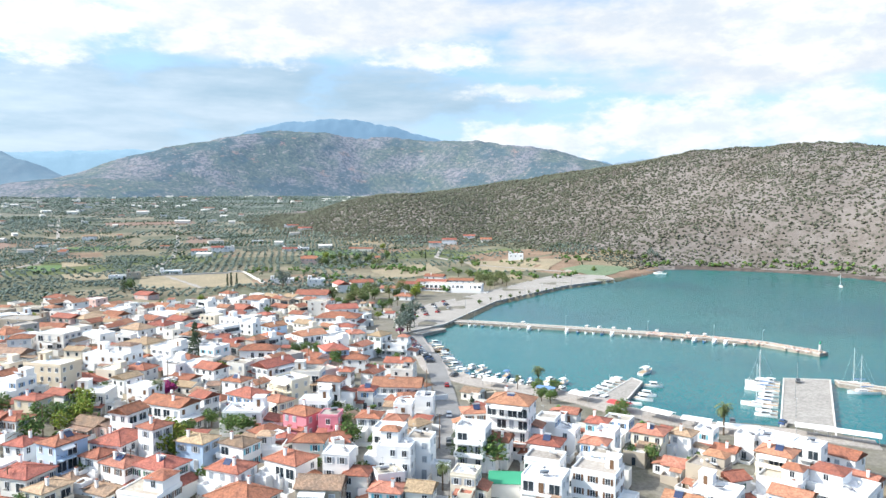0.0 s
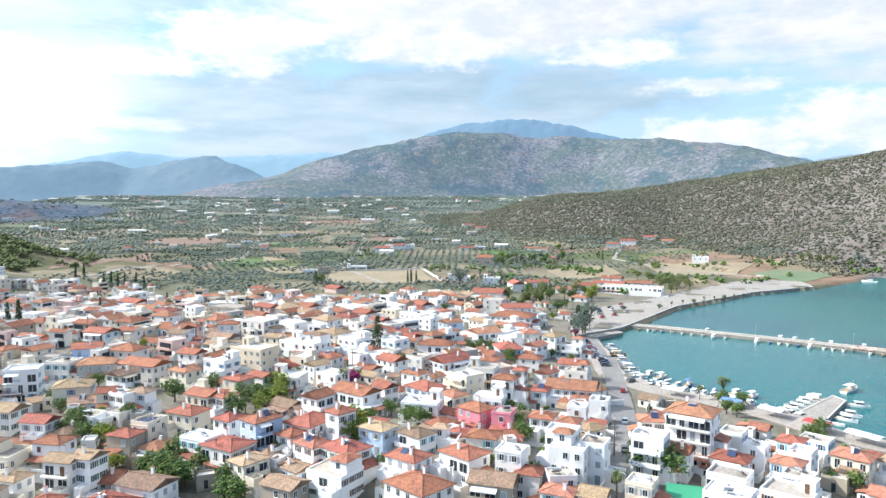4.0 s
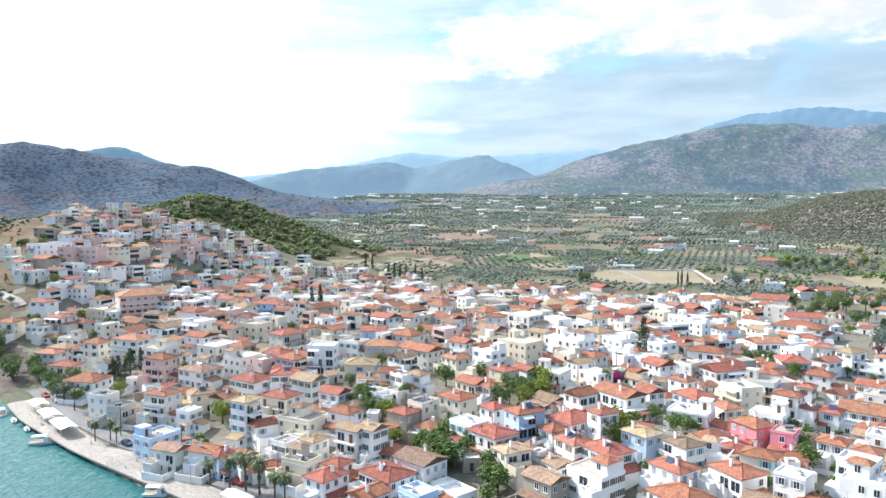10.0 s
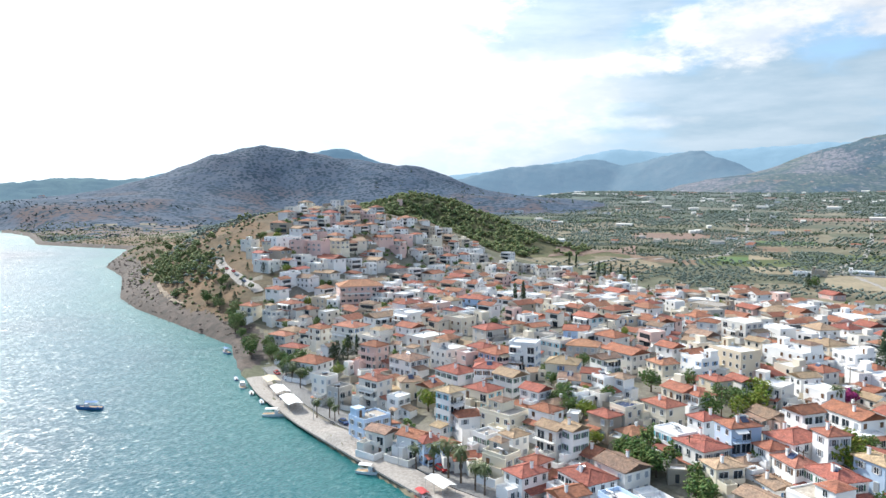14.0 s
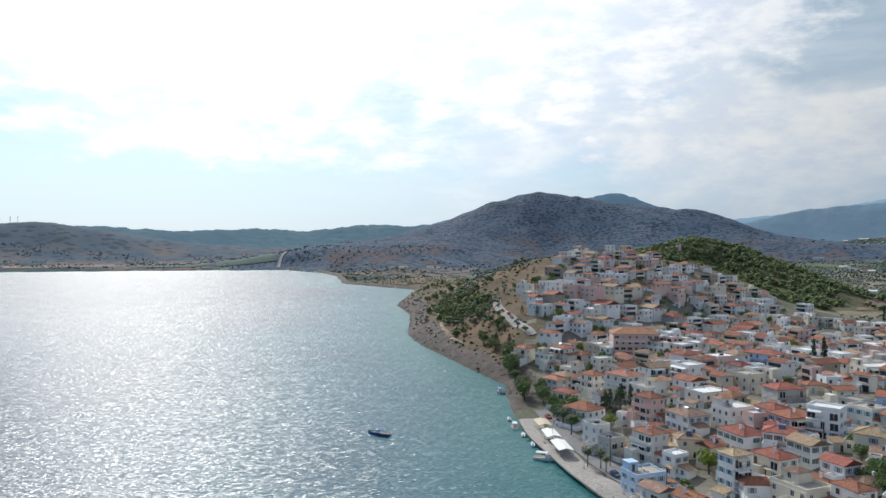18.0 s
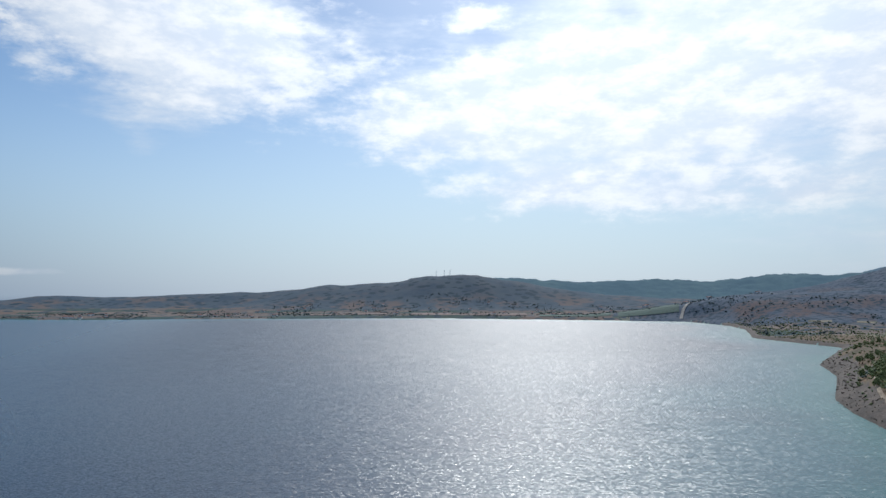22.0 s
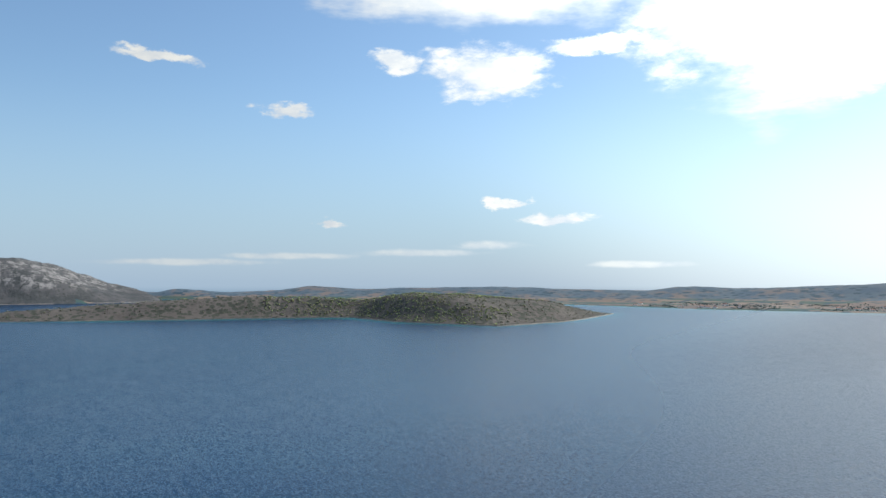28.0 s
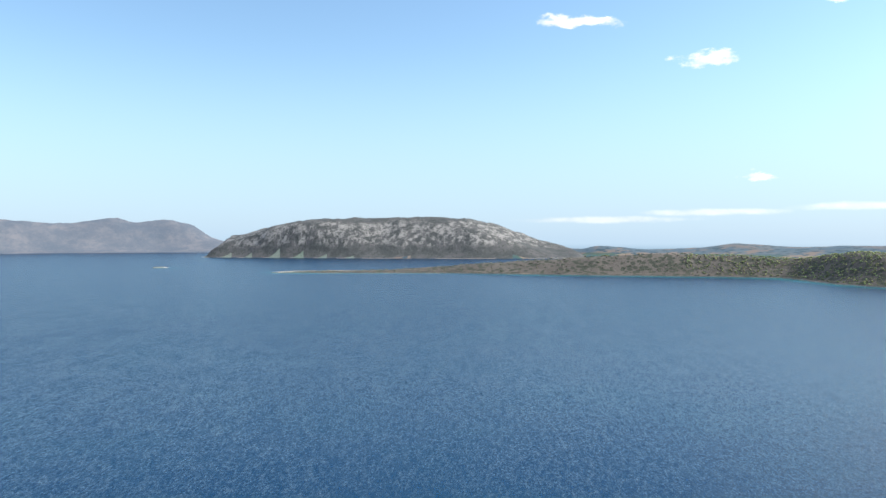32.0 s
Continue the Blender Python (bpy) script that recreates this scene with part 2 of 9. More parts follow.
TILES = {
    "red": tile_roof("terracotta_tiles", (0.36, 0.145, 0.090), (0.25, 0.108, 0.075)),
    "orange": tile_roof("orange_tiles", (0.42, 0.205, 0.125), (0.31, 0.155, 0.10)),
    "old": tile_roof("weathered_tiles", (0.33, 0.22, 0.15), (0.22, 0.16, 0.12)),
    "tan": tile_roof("pale_tiles", (0.43, 0.31, 0.195), (0.34, 0.245, 0.16)),
}
FLAT = {
    "white": material("white_roof_coating", (0.78, 0.77, 0.76), 0.8, vary=(0.60, 0.57, 0.54), scale=0.25, amount=0.5, fine=1.6, obrand=0.08),
    "concrete": material("bare_concrete_roof", (0.36, 0.33, 0.29), 0.9, vary=(0.34, 0.31, 0.27), scale=0.3, amount=0.7, fine=1.6, obrand=0.1),
    "beige": material("beige_screed_roof", (0.47, 0.42, 0.35), 0.9, vary=(0.36, 0.32, 0.26), scale=0.3, amount=0.6, fine=1.6, obrand=0.08),
}
GLASS = material("dark_window_glass", (0.03, 0.04, 0.05), 0.12, spec=0.5)
FRAME = material("white_painted_wood", (0.75, 0.75, 0.74), 0.5)
SHUTTER = {
    "blue": material("blue_shutter_paint", (0.10, 0.24, 0.46), 0.5),
    "brown": material("brown_shutter_wood", (0.16, 0.09, 0.05), 0.6),
    "green": material("green_shutter_paint", (0.08, 0.17, 0.12), 0.5),
    "grey": material("grey_shutter_paint", (0.34, 0.37, 0.40), 0.5),
    "sky": material("turquoise_shutter_paint", (0.16, 0.46, 0.55), 0.5),
}
STEEL = material("galvanised_steel", (0.45, 0.46, 0.47), 0.35, 0.8)
IRON = material("dark_iron", (0.06, 0.06, 0.065), 0.5, 0.3)
PANEL = material("solar_panel_glass", (0.02, 0.035, 0.09), 0.1, spec=0.6)
POLEWOOD = material("creosoted_pole_wood", (0.16, 0.11, 0.07), 0.85, vary=(0.10, 0.07, 0.05), scale=1.0)
CANVAS = {
    "white": material("white_canvas", (0.80, 0.79, 0.76), 0.8),
    "yellow": material("yellow_canvas", (0.75, 0.60, 0.12), 0.8),
    "blue": material("blue_canvas", (0.14, 0.24, 0.42), 0.8),
    "red": material("red_canvas", (0.48, 0.07, 0.07), 0.8),
    "green": material("green_netting", (0.05, 0.28, 0.16), 0.8),
    "beige": material("beige_canvas", (0.60, 0.50, 0.36), 0.8),
}
CONCRETE = material("quay_concrete", (0.345, 0.32, 0.29), 0.9, vary=(0.26, 0.24, 0.215), scale=0.12, amount=0.6, fine=0.9, bump=0.1)
ASPHALT = material("sun_bleached_asphalt", (0.24, 0.235, 0.23), 0.9, vary=(0.16, 0.155, 0.15), scale=0.1, amount=0.7, fine=1.5)
KERB = material("kerb_stone", (0.62, 0.59, 0.54), 0.85, vary=(0.45, 0.42, 0.38), scale=0.5)
TOWN = material("town_paving", (0.215, 0.195, 0.165), 0.9, vary=(0.12, 0.115, 0.075), scale=0.08, amount=0.9, fine=0.7, bump=0.2)
VALLEY = None
ROCK = material("shore_rock", (0.130, 0.100, 0.083), 0.9, vary=(0.052, 0.045, 0.040), scale=0.16, amount=0.95, fine=0.7, bump=1.0, bump_scale=0.5)
SEABED = material("seabed_sand", (0.20, 0.30, 0.28), 0.9, vary=(0.08, 0.14, 0.14), scale=0.02, amount=0.8)
SHINGLE = material("pale_shingle", (0.36, 0.31, 0.28), 0.9, vary=(0.22, 0.19, 0.17), scale=0.08, amount=0.8)
FOREST = material("forest_floor", (0.085, 0.095, 0.04), 0.95, vary=(0.16, 0.13, 0.07), scale=0.03, amount=0.6, fine=0.3)
DRYGRASS = material("dry_grass_slope", (0.180, 0.110, 0.060), 0.95, vary=(0.075, 0.068, 0.042), scale=0.03, amount=0.9, fine=0.35, bump=0.4)


def scrubland(name, soil, stone, bush, cover, spot=0.12, relief=0.7, earth=None, fields=False, patchy=0.007, bare=110.0):
    """Limestone hillside: soil, pale outcrops and low dark bushes in spots."""
    m = bpy.data.materials.new(name)
    m.use_nodes = True
    t = Tree(m.node_tree)
    pos = t.n("ShaderNodeNewGeometry").outputs["Position"]
    col = t.mix(t.ramp(t.noise(pos, 0.012, 6, 0.65), 0.35, 0.65), soil, stone)
    col = t.mix(t.ramp(t.noise(pos, 0.05, 5, 0.7), 0.50, 0.66, 0.0, 0.7), col, stone)
    if earth:
        # bare reddish ground on the lower slopes
        low = t.ramp(t.n("ShaderNodeSeparateXYZ", Vector=pos).outputs[2], 0.23 * bare, bare, 1.0, 0.15)
        col = t.mix(t.math("MULTIPLY", t.ramp(t.noise(pos, patchy, 5, 0.65), 0.47, 0.62), low), col, earth)
    if fields:
        plot = t.n("ShaderNodeTexVoronoi", distance="CHEBYCHEV", Scale=1.0, Randomness=0.9)
        t.put(plot.inputs["Vector"], t.vmath("MULTIPLY", pos, (0.013, 0.0045, 0.0)))
        r = t.n("ShaderNodeSeparateXYZ", Vector=plot.outputs["Color"]).outputs[0]
        crop = t.mix(t.ramp(r, 0.35, 0.36), (0.045, 0.085, 0.070), t.mix(t.ramp(r, 0.7, 0.71), (0.165, 0.122, 0.100), (0.20, 0.155, 0.125)))
        flatland = t.ramp(t.n("ShaderNodeSeparateXYZ", Vector=pos).outputs[2], 9.0, 16.0, 1.0, 0.0)
        col = t.mix(t.math("MULTIPLY", flatland, 0.8), col, crop)
    b1 = t.ramp(t.math("ADD", t.noise(pos, spot, out="Distance", kind="ShaderNodeTexVoronoi"), t.noise(pos, 0.02, 4, 0.6)), cover - 0.1, cover + 0.1, 1.0, 0.0)
    col = t.mix(b1, col, bush)
    b = t.n("ShaderNodeBsdfPrincipled", Roughness=0.95)
    b.inputs["Specular IOR Level"].default_value = 0.1
    t.put(b.inputs["Base Color"], col)
    bp = t.n("ShaderNodeBump", Strength=relief, Distance=4.0)
    t.put(bp.inputs["Height"], t.noise(pos, 0.04, 8, 0.65))
    t.put(b.inputs["Normal"], bp.outputs[0])
    t.n("ShaderNodeOutputMaterial", Surface=b.outputs[0])
    return m


SCRUB = scrubland("scrub_hillside", (0.140, 0.120, 0.106), (0.205, 0.182, 0.168), (0.085, 0.083, 0.066), 0.80)
# far hills: the blue of the air is mixed into their base colours
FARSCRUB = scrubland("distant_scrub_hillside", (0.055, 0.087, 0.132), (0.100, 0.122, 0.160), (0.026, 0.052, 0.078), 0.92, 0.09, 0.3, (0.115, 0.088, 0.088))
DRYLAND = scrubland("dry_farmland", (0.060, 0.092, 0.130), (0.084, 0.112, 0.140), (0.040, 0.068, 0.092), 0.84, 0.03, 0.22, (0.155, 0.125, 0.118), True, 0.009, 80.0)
GARRIGUE = scrubland("island_garrigue", (0.078, 0.069, 0.066), (0.110, 0.098, 0.092), (0.050, 0.054, 0.046), 0.95, 0.10)


def cliff_island():
    """Table-topped island: maquis above and below a broken band of pale limestone cliffs."""
    m = bpy.data.materials.new("limestone_cliff_island")
    m.use_nodes = True
    t = Tree(m.node_tree)
    pos = t.n("ShaderNodeNewGeometry").outputs["Position"]
    z = t.n("ShaderNodeSeparateXYZ", Vector=pos).outputs[2]
    col = t.mix(t.ramp(t.noise(pos, 0.02, 6, 0.7), 0.35, 0.65), (0.050, 0.055, 0.060), (0.088, 0.087, 0.094))
    ragged = t.math("ADD", z, t.math("MULTIPLY", t.math("SUBTRACT", t.noise(pos, 0.008, 5, 0.6), 0.5), 90.0))
    band = t.math("MULTIPLY", t.ramp(ragged, 38.0, 66.0), t.ramp(ragged, 130.0, 152.0, 1.0, 0.0))
    ribs = t.ramp(t.noise(t.vmath("MULTIPLY", pos, (1.0, 1.0, 0.4)), 0.035, 7, 0.72), 0.45, 0.60)
    col = t.mix(t.math("MULTIPLY", band, ribs), col, (0.235, 0.225, 0.230))
    col = t.mix(t.ramp(t.noise(pos, 0.06, 5, 0.75), 0.60, 0.72, 0.0, 0.5), col, (0.17, 0.155, 0.15))
    col = t.mix(t.ramp(t.noise(pos, 0.11, 3, 0.7), 0.55, 0.62, 0.0, 0.7), col, (0.036, 0.043, 0.042))
    b = t.n("ShaderNodeBsdfPrincipled", Roughness=0.95)
    b.inputs["Specular IOR Level"].default_value = 0.1
    t.put(b.inputs["Base Color"], col)
    bp = t.n("ShaderNodeBump", Strength=0.8, Distance=6.0)
    t.put(bp.inputs["Height"], t.noise(t.vmath("MULTIPLY", pos, (1.0, 1.0, 0.5)), 0.03, 8, 0.68))
    t.put(b.inputs["Normal"], bp.outputs[0])
    t.n("ShaderNodeOutputMaterial", Surface=b.outputs[0])
    return m


CLIFF = cliff_island()


def valley_ground():
    """Plain of small plots: olive soil, straw, ploughed earth and green crops."""
    m = bpy.data.materials.new("valley_plots")
    m.use_nodes = True
    t = Tree(m.node_tree)
    pos = t.n("ShaderNodeNewGeometry").outputs["Position"]
    warp = t.vmath("MULTIPLY", pos, (0.0085, 0.0125, 0.0))
    plot = t.n("ShaderNodeTexVoronoi", distance="CHEBYCHEV", Scale=1.0, Randomness=0.75)
    t.put(plot.inputs["Vector"], warp)
    v = t.n("ShaderNodeSeparateXYZ", Vector=plot.outputs["Color"])
    r, g = v.outputs[0], v.outputs[1]
    col = t.mix(t.ramp(r, 0.2, 0.8), (0.130, 0.132, 0.090), (0.215, 0.188, 0.132))
    col = t.mix(t.ramp(r, 0.90, 0.91), col, (0.26, 0.215, 0.145))
    col = t.mix(t.ramp(g, 0.90, 0.91), col, (0.22, 0.155, 0.110))
    col = t.mix(t.ramp(g, 0.06, 0.05, 0.0, 1.0), col, (0.12, 0.14, 0.065))
    # haze painted in: plots turn blue-grey with distance from the hover point
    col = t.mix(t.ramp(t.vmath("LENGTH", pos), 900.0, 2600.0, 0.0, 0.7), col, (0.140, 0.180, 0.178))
    gr = t.n("ShaderNodeVectorMath", operation="SCALE")
    t.put(gr.inputs[0], col)
    t.put(gr.inputs["Scale"], t.math("MULTIPLY", t.ramp(t.noise(pos, 0.03, 6, 0.7), 0.3, 0.7, 0.75, 1.2), t.ramp(t.noise(pos, 0.5, 2, 0.6), 0.3, 0.7, 0.85, 1.15)))
    b = t.n("ShaderNodeBsdfPrincipled", Roughness=0.95)
    b.inputs["Specular IOR Level"].default_value = 0.1
    t.put(b.inputs["Base Color"], gr.outputs[0])
    t.n("ShaderNodeOutputMaterial", Surface=b.outputs[0])
    return m


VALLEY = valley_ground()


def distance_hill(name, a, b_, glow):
    """A far mountain range: plain backdrop, its veil of air put in as bluish colour and emission."""
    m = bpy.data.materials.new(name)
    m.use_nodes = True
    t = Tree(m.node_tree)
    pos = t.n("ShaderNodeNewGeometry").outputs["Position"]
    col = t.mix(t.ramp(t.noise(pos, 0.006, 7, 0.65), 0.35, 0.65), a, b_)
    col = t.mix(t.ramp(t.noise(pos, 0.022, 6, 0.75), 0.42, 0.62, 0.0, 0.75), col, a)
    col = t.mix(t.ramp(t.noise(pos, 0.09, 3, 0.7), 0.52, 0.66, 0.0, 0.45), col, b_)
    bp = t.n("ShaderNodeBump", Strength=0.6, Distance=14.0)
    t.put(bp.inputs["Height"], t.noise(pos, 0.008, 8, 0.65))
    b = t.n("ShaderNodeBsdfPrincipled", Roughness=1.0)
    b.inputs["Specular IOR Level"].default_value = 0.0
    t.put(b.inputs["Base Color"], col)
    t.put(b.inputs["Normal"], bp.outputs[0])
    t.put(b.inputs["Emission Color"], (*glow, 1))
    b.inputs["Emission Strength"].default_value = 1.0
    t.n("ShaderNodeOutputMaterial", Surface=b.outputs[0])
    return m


def rocky_range():
    """The limestone mountain behind the plain: bare rock, maquis and darker woods, with the veil of air added as
    emission.
    """
    m = bpy.data.materials.new("near_range")
    m.use_nodes = True
    t = Tree(m.node_tree)
    pos = t.n("ShaderNodeNewGeometry").outputs["Position"]
    col = t.mix(t.ramp(t.noise(pos, 0.0035, 6, 0.6), 0.42, 0.60), (0.105, 0.124, 0.090), (0.20, 0.180, 0.185))
    col = t.mix(t.ramp(t.noise(pos, 0.0055, 5, 0.6), 0.52, 0.62, 0.0, 0.9), col, (0.055, 0.085, 0.09))
    col = t.mix(t.ramp(t.noise(pos, 0.009, 4, 0.7), 0.60, 0.66, 0.0, 0.8), col, (0.30, 0.18, 0.135))
    dots = t.ramp(t.noise(pos, 0.07, 4, 0.8), 0.44, 0.56)
    col = t.mix(t.math("MULTIPLY", dots, 0.8), col, (0.04, 0.062, 0.055))
    col = t.mix(t.ramp(t.noise(pos, 0.05, 3, 0.7), 0.58, 0.66, 0.0, 0.6), col, (0.30, 0.25, 0.225))
    bp = t.n("ShaderNodeBump", Strength=0.7, Distance=16.0)
    t.put(bp.inputs["Height"], t.noise(pos, 0.010, 8, 0.7))
    b = t.n("ShaderNodeBsdfPrincipled", Roughness=1.0)
    b.inputs["Specular IOR Level"].default_value = 0.0
    t.put(b.inputs["Base Color"], col)
    t.put(b.inputs["Normal"], bp.outputs[0])
    # bluish emission in place of the haze before the mountain
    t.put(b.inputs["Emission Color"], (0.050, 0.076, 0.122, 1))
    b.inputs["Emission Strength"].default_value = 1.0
    t.n("ShaderNodeOutputMaterial", Surface=b.outputs[0])
    return m


def water():
    m = bpy.data.materials.new("sea_water")
    m.use_nodes = True
    t = Tree(m.node_tree)
    pos = t.n("ShaderNodeNewGeometry").outputs["Position"]
    sp = t.n("ShaderNodeSeparateXYZ", Vector=pos)
    # turquoise over the shallows, deep blue further out
    shoal = t.n("ShaderNodeAttribute", attribute_name="shoal").outputs["Fac"]
    shelf = t.math("ADD", shoal, t.math("MULTIPLY", t.math("SUBTRACT", t.noise(pos, 0.006, 5, 0.6), 0.5), 0.35))
    col = t.mix(t.ramp(shelf, 0.14, 0.45), (0.0005, 0.021, 0.058), (0.003, 0.078, 0.115))
    col = t.mix(t.ramp(shelf, 0.40, 1.0), col, (0.014, 0.125, 0.125))
    col = t.mix(t.ramp(t.noise(pos, 0.012, 6, 0.6), 0.45, 0.68, 0.0, 0.4), col, (0.002, 0.03, 0.065))
    b = t.n("ShaderNodeBsdfPrincipled", IOR=1.33)
    t.put(b.inputs["Base Color"], col)
    # the crests are turned to lie across the camera's view towards the sun
    along_view = t.vmath("DOT_PRODUCT", pos, (-1.45, 0.78, 0.0))
    across = t.vmath("DOT_PRODUCT", pos, (0.30, 0.55, 0.0))
    stretched = t.n("ShaderNodeCombineXYZ", X=along_view, Y=across, Z=0.0).outputs[0]
    calm = t.ramp(t.math("ADD", t.math("MULTIPLY", sp.outputs[0], 0.004), t.math("MULTIPLY", sp.outputs[1], 0.001)), 0.3, 0.8, 1.0, 0.22)
    # ripples are flattened to the south, tuned to how the water looks from the camera
    calm = t.math("MULTIPLY", calm, t.ramp(sp.outputs[1], -260.0, 160.0, 0.40, 1.0))
    # wind ripples: every patch of water leans its own way
    tilt = t.n("ShaderNodeVectorMath", operation="SCALE")
    swell = None
    for size, slope in ((0.28, 0.34), (0.85, 0.95), (1.9, 1.05)):
        lean = t.vmath("MULTIPLY", t.vmath("SUBTRACT", t.noise(stretched, size, 2, 0.55, out="Color"), (0.5, 0.5, 0.5)), (slope, slope, 0.0))
        swell = lean if swell is None else t.vmath("ADD", swell, lean)
    # farther from the town, larger leans are added to keep glints showing
    far_out = t.n("ShaderNodeAttribute", attribute_name="fetch").outputs["Fac"]
    far_swell = t.n("ShaderNodeVectorMath", operation="SCALE")
    t.put(far_swell.inputs[0], t.vmath("MULTIPLY", t.vmath("SUBTRACT", t.noise(stretched, 0.07, 3, 0.6, out="Color"), (0.5, 0.5, 0.5)), (0.45, 0.45, 0.0)))
    t.put(far_swell.inputs["Scale"], far_out)
    swell = t.vmath("ADD", swell, far_swell.outputs[0])
    # reflectance lowered to the south to darken the water there
    t.put(b.inputs["Specular IOR Level"], t.ramp(sp.outputs[1], -700.0, 200.0, 0.20, 0.55))
    t.put(tilt.inputs[0], swell)
    t.put(tilt.inputs["Scale"], calm)
    t.put(b.inputs["Normal"], t.vmath("NORMALIZE", t.vmath("ADD", tilt.outputs[0], (0.0, 0.0, 1.0))))
    # rougher with distance, so that the sun's glitter spreads over far water
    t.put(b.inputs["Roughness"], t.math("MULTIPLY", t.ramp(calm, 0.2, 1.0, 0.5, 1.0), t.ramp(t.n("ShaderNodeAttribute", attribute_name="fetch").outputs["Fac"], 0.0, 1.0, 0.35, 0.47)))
    t.n("ShaderNodeOutputMaterial", Surface=b.outputs[0])
    return m


WATER = water()

# ---- the lie of the land ----
MAINLAND = [(214, 113), (214, 127), (190, 147), (178, 172), (174, 189), (169, 205), (164, 217), (154, 232), (150, 251), (158, 276), (176, 326), (180, 343),
            (203, 346), (279, 407), (377, 453), (448, 469), (574, 527), (626, 485), (659, 415), (655, 351), (760, 230), (1000, 150), (5300, 100), (5300, 5300), (-5300, 5300),
            (-5300, -2600), (-2050, -3100), (-1880, -2900), (-2000, -2300), (-2300, -1600), (-2150, -800), (-1960, -350), (-1932, -51), (-1831, 502), (-1661, 761), (-1455, 1024), (-1253, 982),
            (-1119, 912), (-924, 765), (-731, 743), (-575, 553), (-489, 489), (-389, 386), (-342, 353), (-274, 315), (-218, 284), (-178, 238)]
MAINLAND += [(-139, 204), (-122, 191), (-99, 175), (-67, 154), (-20, 130), (60, 80), (300, 10), (520, -10), (540, 40), (350, 80)]
HEADLAND = [(-1596, -508), (-1363, -486), (-1232, -481), (-1048, -525), (-1067, -738), (-1153, -908), (-1062, -1006), (-901, -1139), (-683, -1351), (-520, -1440), (-359, -1537),
            (-420, -1580), (-700, -1500), (-1200, -1330), (-1500, -1100), (-1700, -700)]
ISLAND = [(-420, -2960), (-501, -2900), (-700, -2740), (-929, -2538), (-1304, -2301), (-1500, -2235), (-1690, -2190), (-1790, -2280), (-1950, -2900), (-1300, -3600), (-700, -3500)]
ISLET = [(-150, -1930), (-205, -1900), (-215, -1915), (-160, -1945)]
RIDGES = {
    "scrub": ([(1050, 470, 138), (1055, 575, 147), (1085, 720, 165), (1065, 830, 162), (1040, 935, 155), (1005, 1045, 138), (960, 1155, 124), (845, 1300, 102), (705, 1325, 80)], 330),
    "farscrub": ([(-1440, 1390, 58), (-1445, 1450, 76), (-1415, 1620, 136), (-1365, 1785, 210), (-1330, 1875, 229), (-1235, 1940, 217), (-1055, 1990, 178), (-940, 1990, 164), (-860, 1970, 170), (-735, 1965, 123), (-600, 1960, 51)], 330),
    "forest": ([(-345, 655, 48), (-350, 720, 60), (-335, 780, 73), (-300, 795, 64), (-250, 780, 45), (-190, 745, 21), (-150, 735, 6)], 80),
    "dry": ([(-2725, 385, 91), (-2630, 605, 105), (-2550, 720, 132), (-2505, 870, 132), (-2450, 1005, 104), (-2345, 1230, 62), (-2180, 1415, 46), (-2075, 1565, 40), (-1950, 1720, 36), (-1840, 1840, 32)], 300),
    "head": ([(-1545, -550, 10), (-1375, -600, 33), (-1210, -705, 48), (-1160, -870, 47), (-1095, -1025, 44), (-1025, -1125, 41), (-850, -1235, 31), (-705, -1355, 17), (-585, -1445, 4)], 160),
    "isle": ([(-520, -2955, 46), (-695, -2970, 125), (-850, -2930, 152), (-1145, -2830, 157), (-1375, -2665, 161), (-1475, -2555, 140), (-1530, -2465, 92), (-1575, -2385, 46), (-1610, -2325, 22), (-1650, -2260, 7)], 240),
    "humps": ([(-1955, -2900, 29), (-2095, -2680, 54), (-2190, -2600, 54), (-2240, -2490, 25), (-2375, -2290, 32), (-2445, -2140, 55), (-2535, -1950, 38), (-2610, -1760, 45), (-2750, -1325, 51), (-2800, -1075, 41), (-2850, -765, 36), (-2880, -630, 57), (-2915, -460, 46), (-2890, -255, 52), (-2900, -80, 62), (-2845, 150, 67), (-2780, 315, 87)], 220),
}


def edge_distance(px, py, poly):
    """Signed distance to a coastline, positive inland."""
    best = np.full(px.shape, 1e9)
    inside = np.zeros(px.shape, bool)
    for (ax, ay), (bx, by) in zip(poly, poly[1:] + poly[:1]):
        dx, dy = bx - ax, by - ay
        s = np.clip(((px - ax) * dx + (py - ay) * dy) / (dx * dx + dy * dy), 0, 1)
        best = np.minimum(best, np.hypot(px - ax - s * dx, py - ay - s * dy))
        if ay != by:
            inside ^= ((ay > py) != (by > py)) & (px < (bx - ax) * (py - ay) / (by - ay) + ax)
    return np.where(inside, best, -best)


CREST = {}


def ridge(px, py, name):
    """Height given by a hill's crest line, falling off to both sides."""
    pts, width = RIDGES[name]
    if name not in CREST:
        line = []
        for p, q in zip(pts, pts[1:]):
            n = max(1, int(math.hypot(q[0] - p[0], q[1] - p[1]) / (0.12 * width)))
            line += [[p[i] + (q[i] - p[i]) * k / n for i in range(3)] for k in range(n)]
        CREST[name] = np.array(line + [list(pts[-1])])
    # the crest's height is blended along the line, so that spurs stay round
    best, top, tot = np.full(px.shape, 1e12), np.zeros(px.shape), np.zeros(px.shape)
    soft = (0.22 * width) ** 2
    for cx, cy, cz in CREST[name]:
        d2 = (px - cx) ** 2 + (py - cy) ** 2
        best = np.minimum(best, d2)
        wt = (d2 + soft) ** -2.0
        top += wt * cz
        tot += wt
    best, crest = np.sqrt(best), top / tot
    if name == "isle":
        return crest / (1 + (best / width) ** 6) ** 0.7
    return crest * np.exp(-(best / width) ** 2)


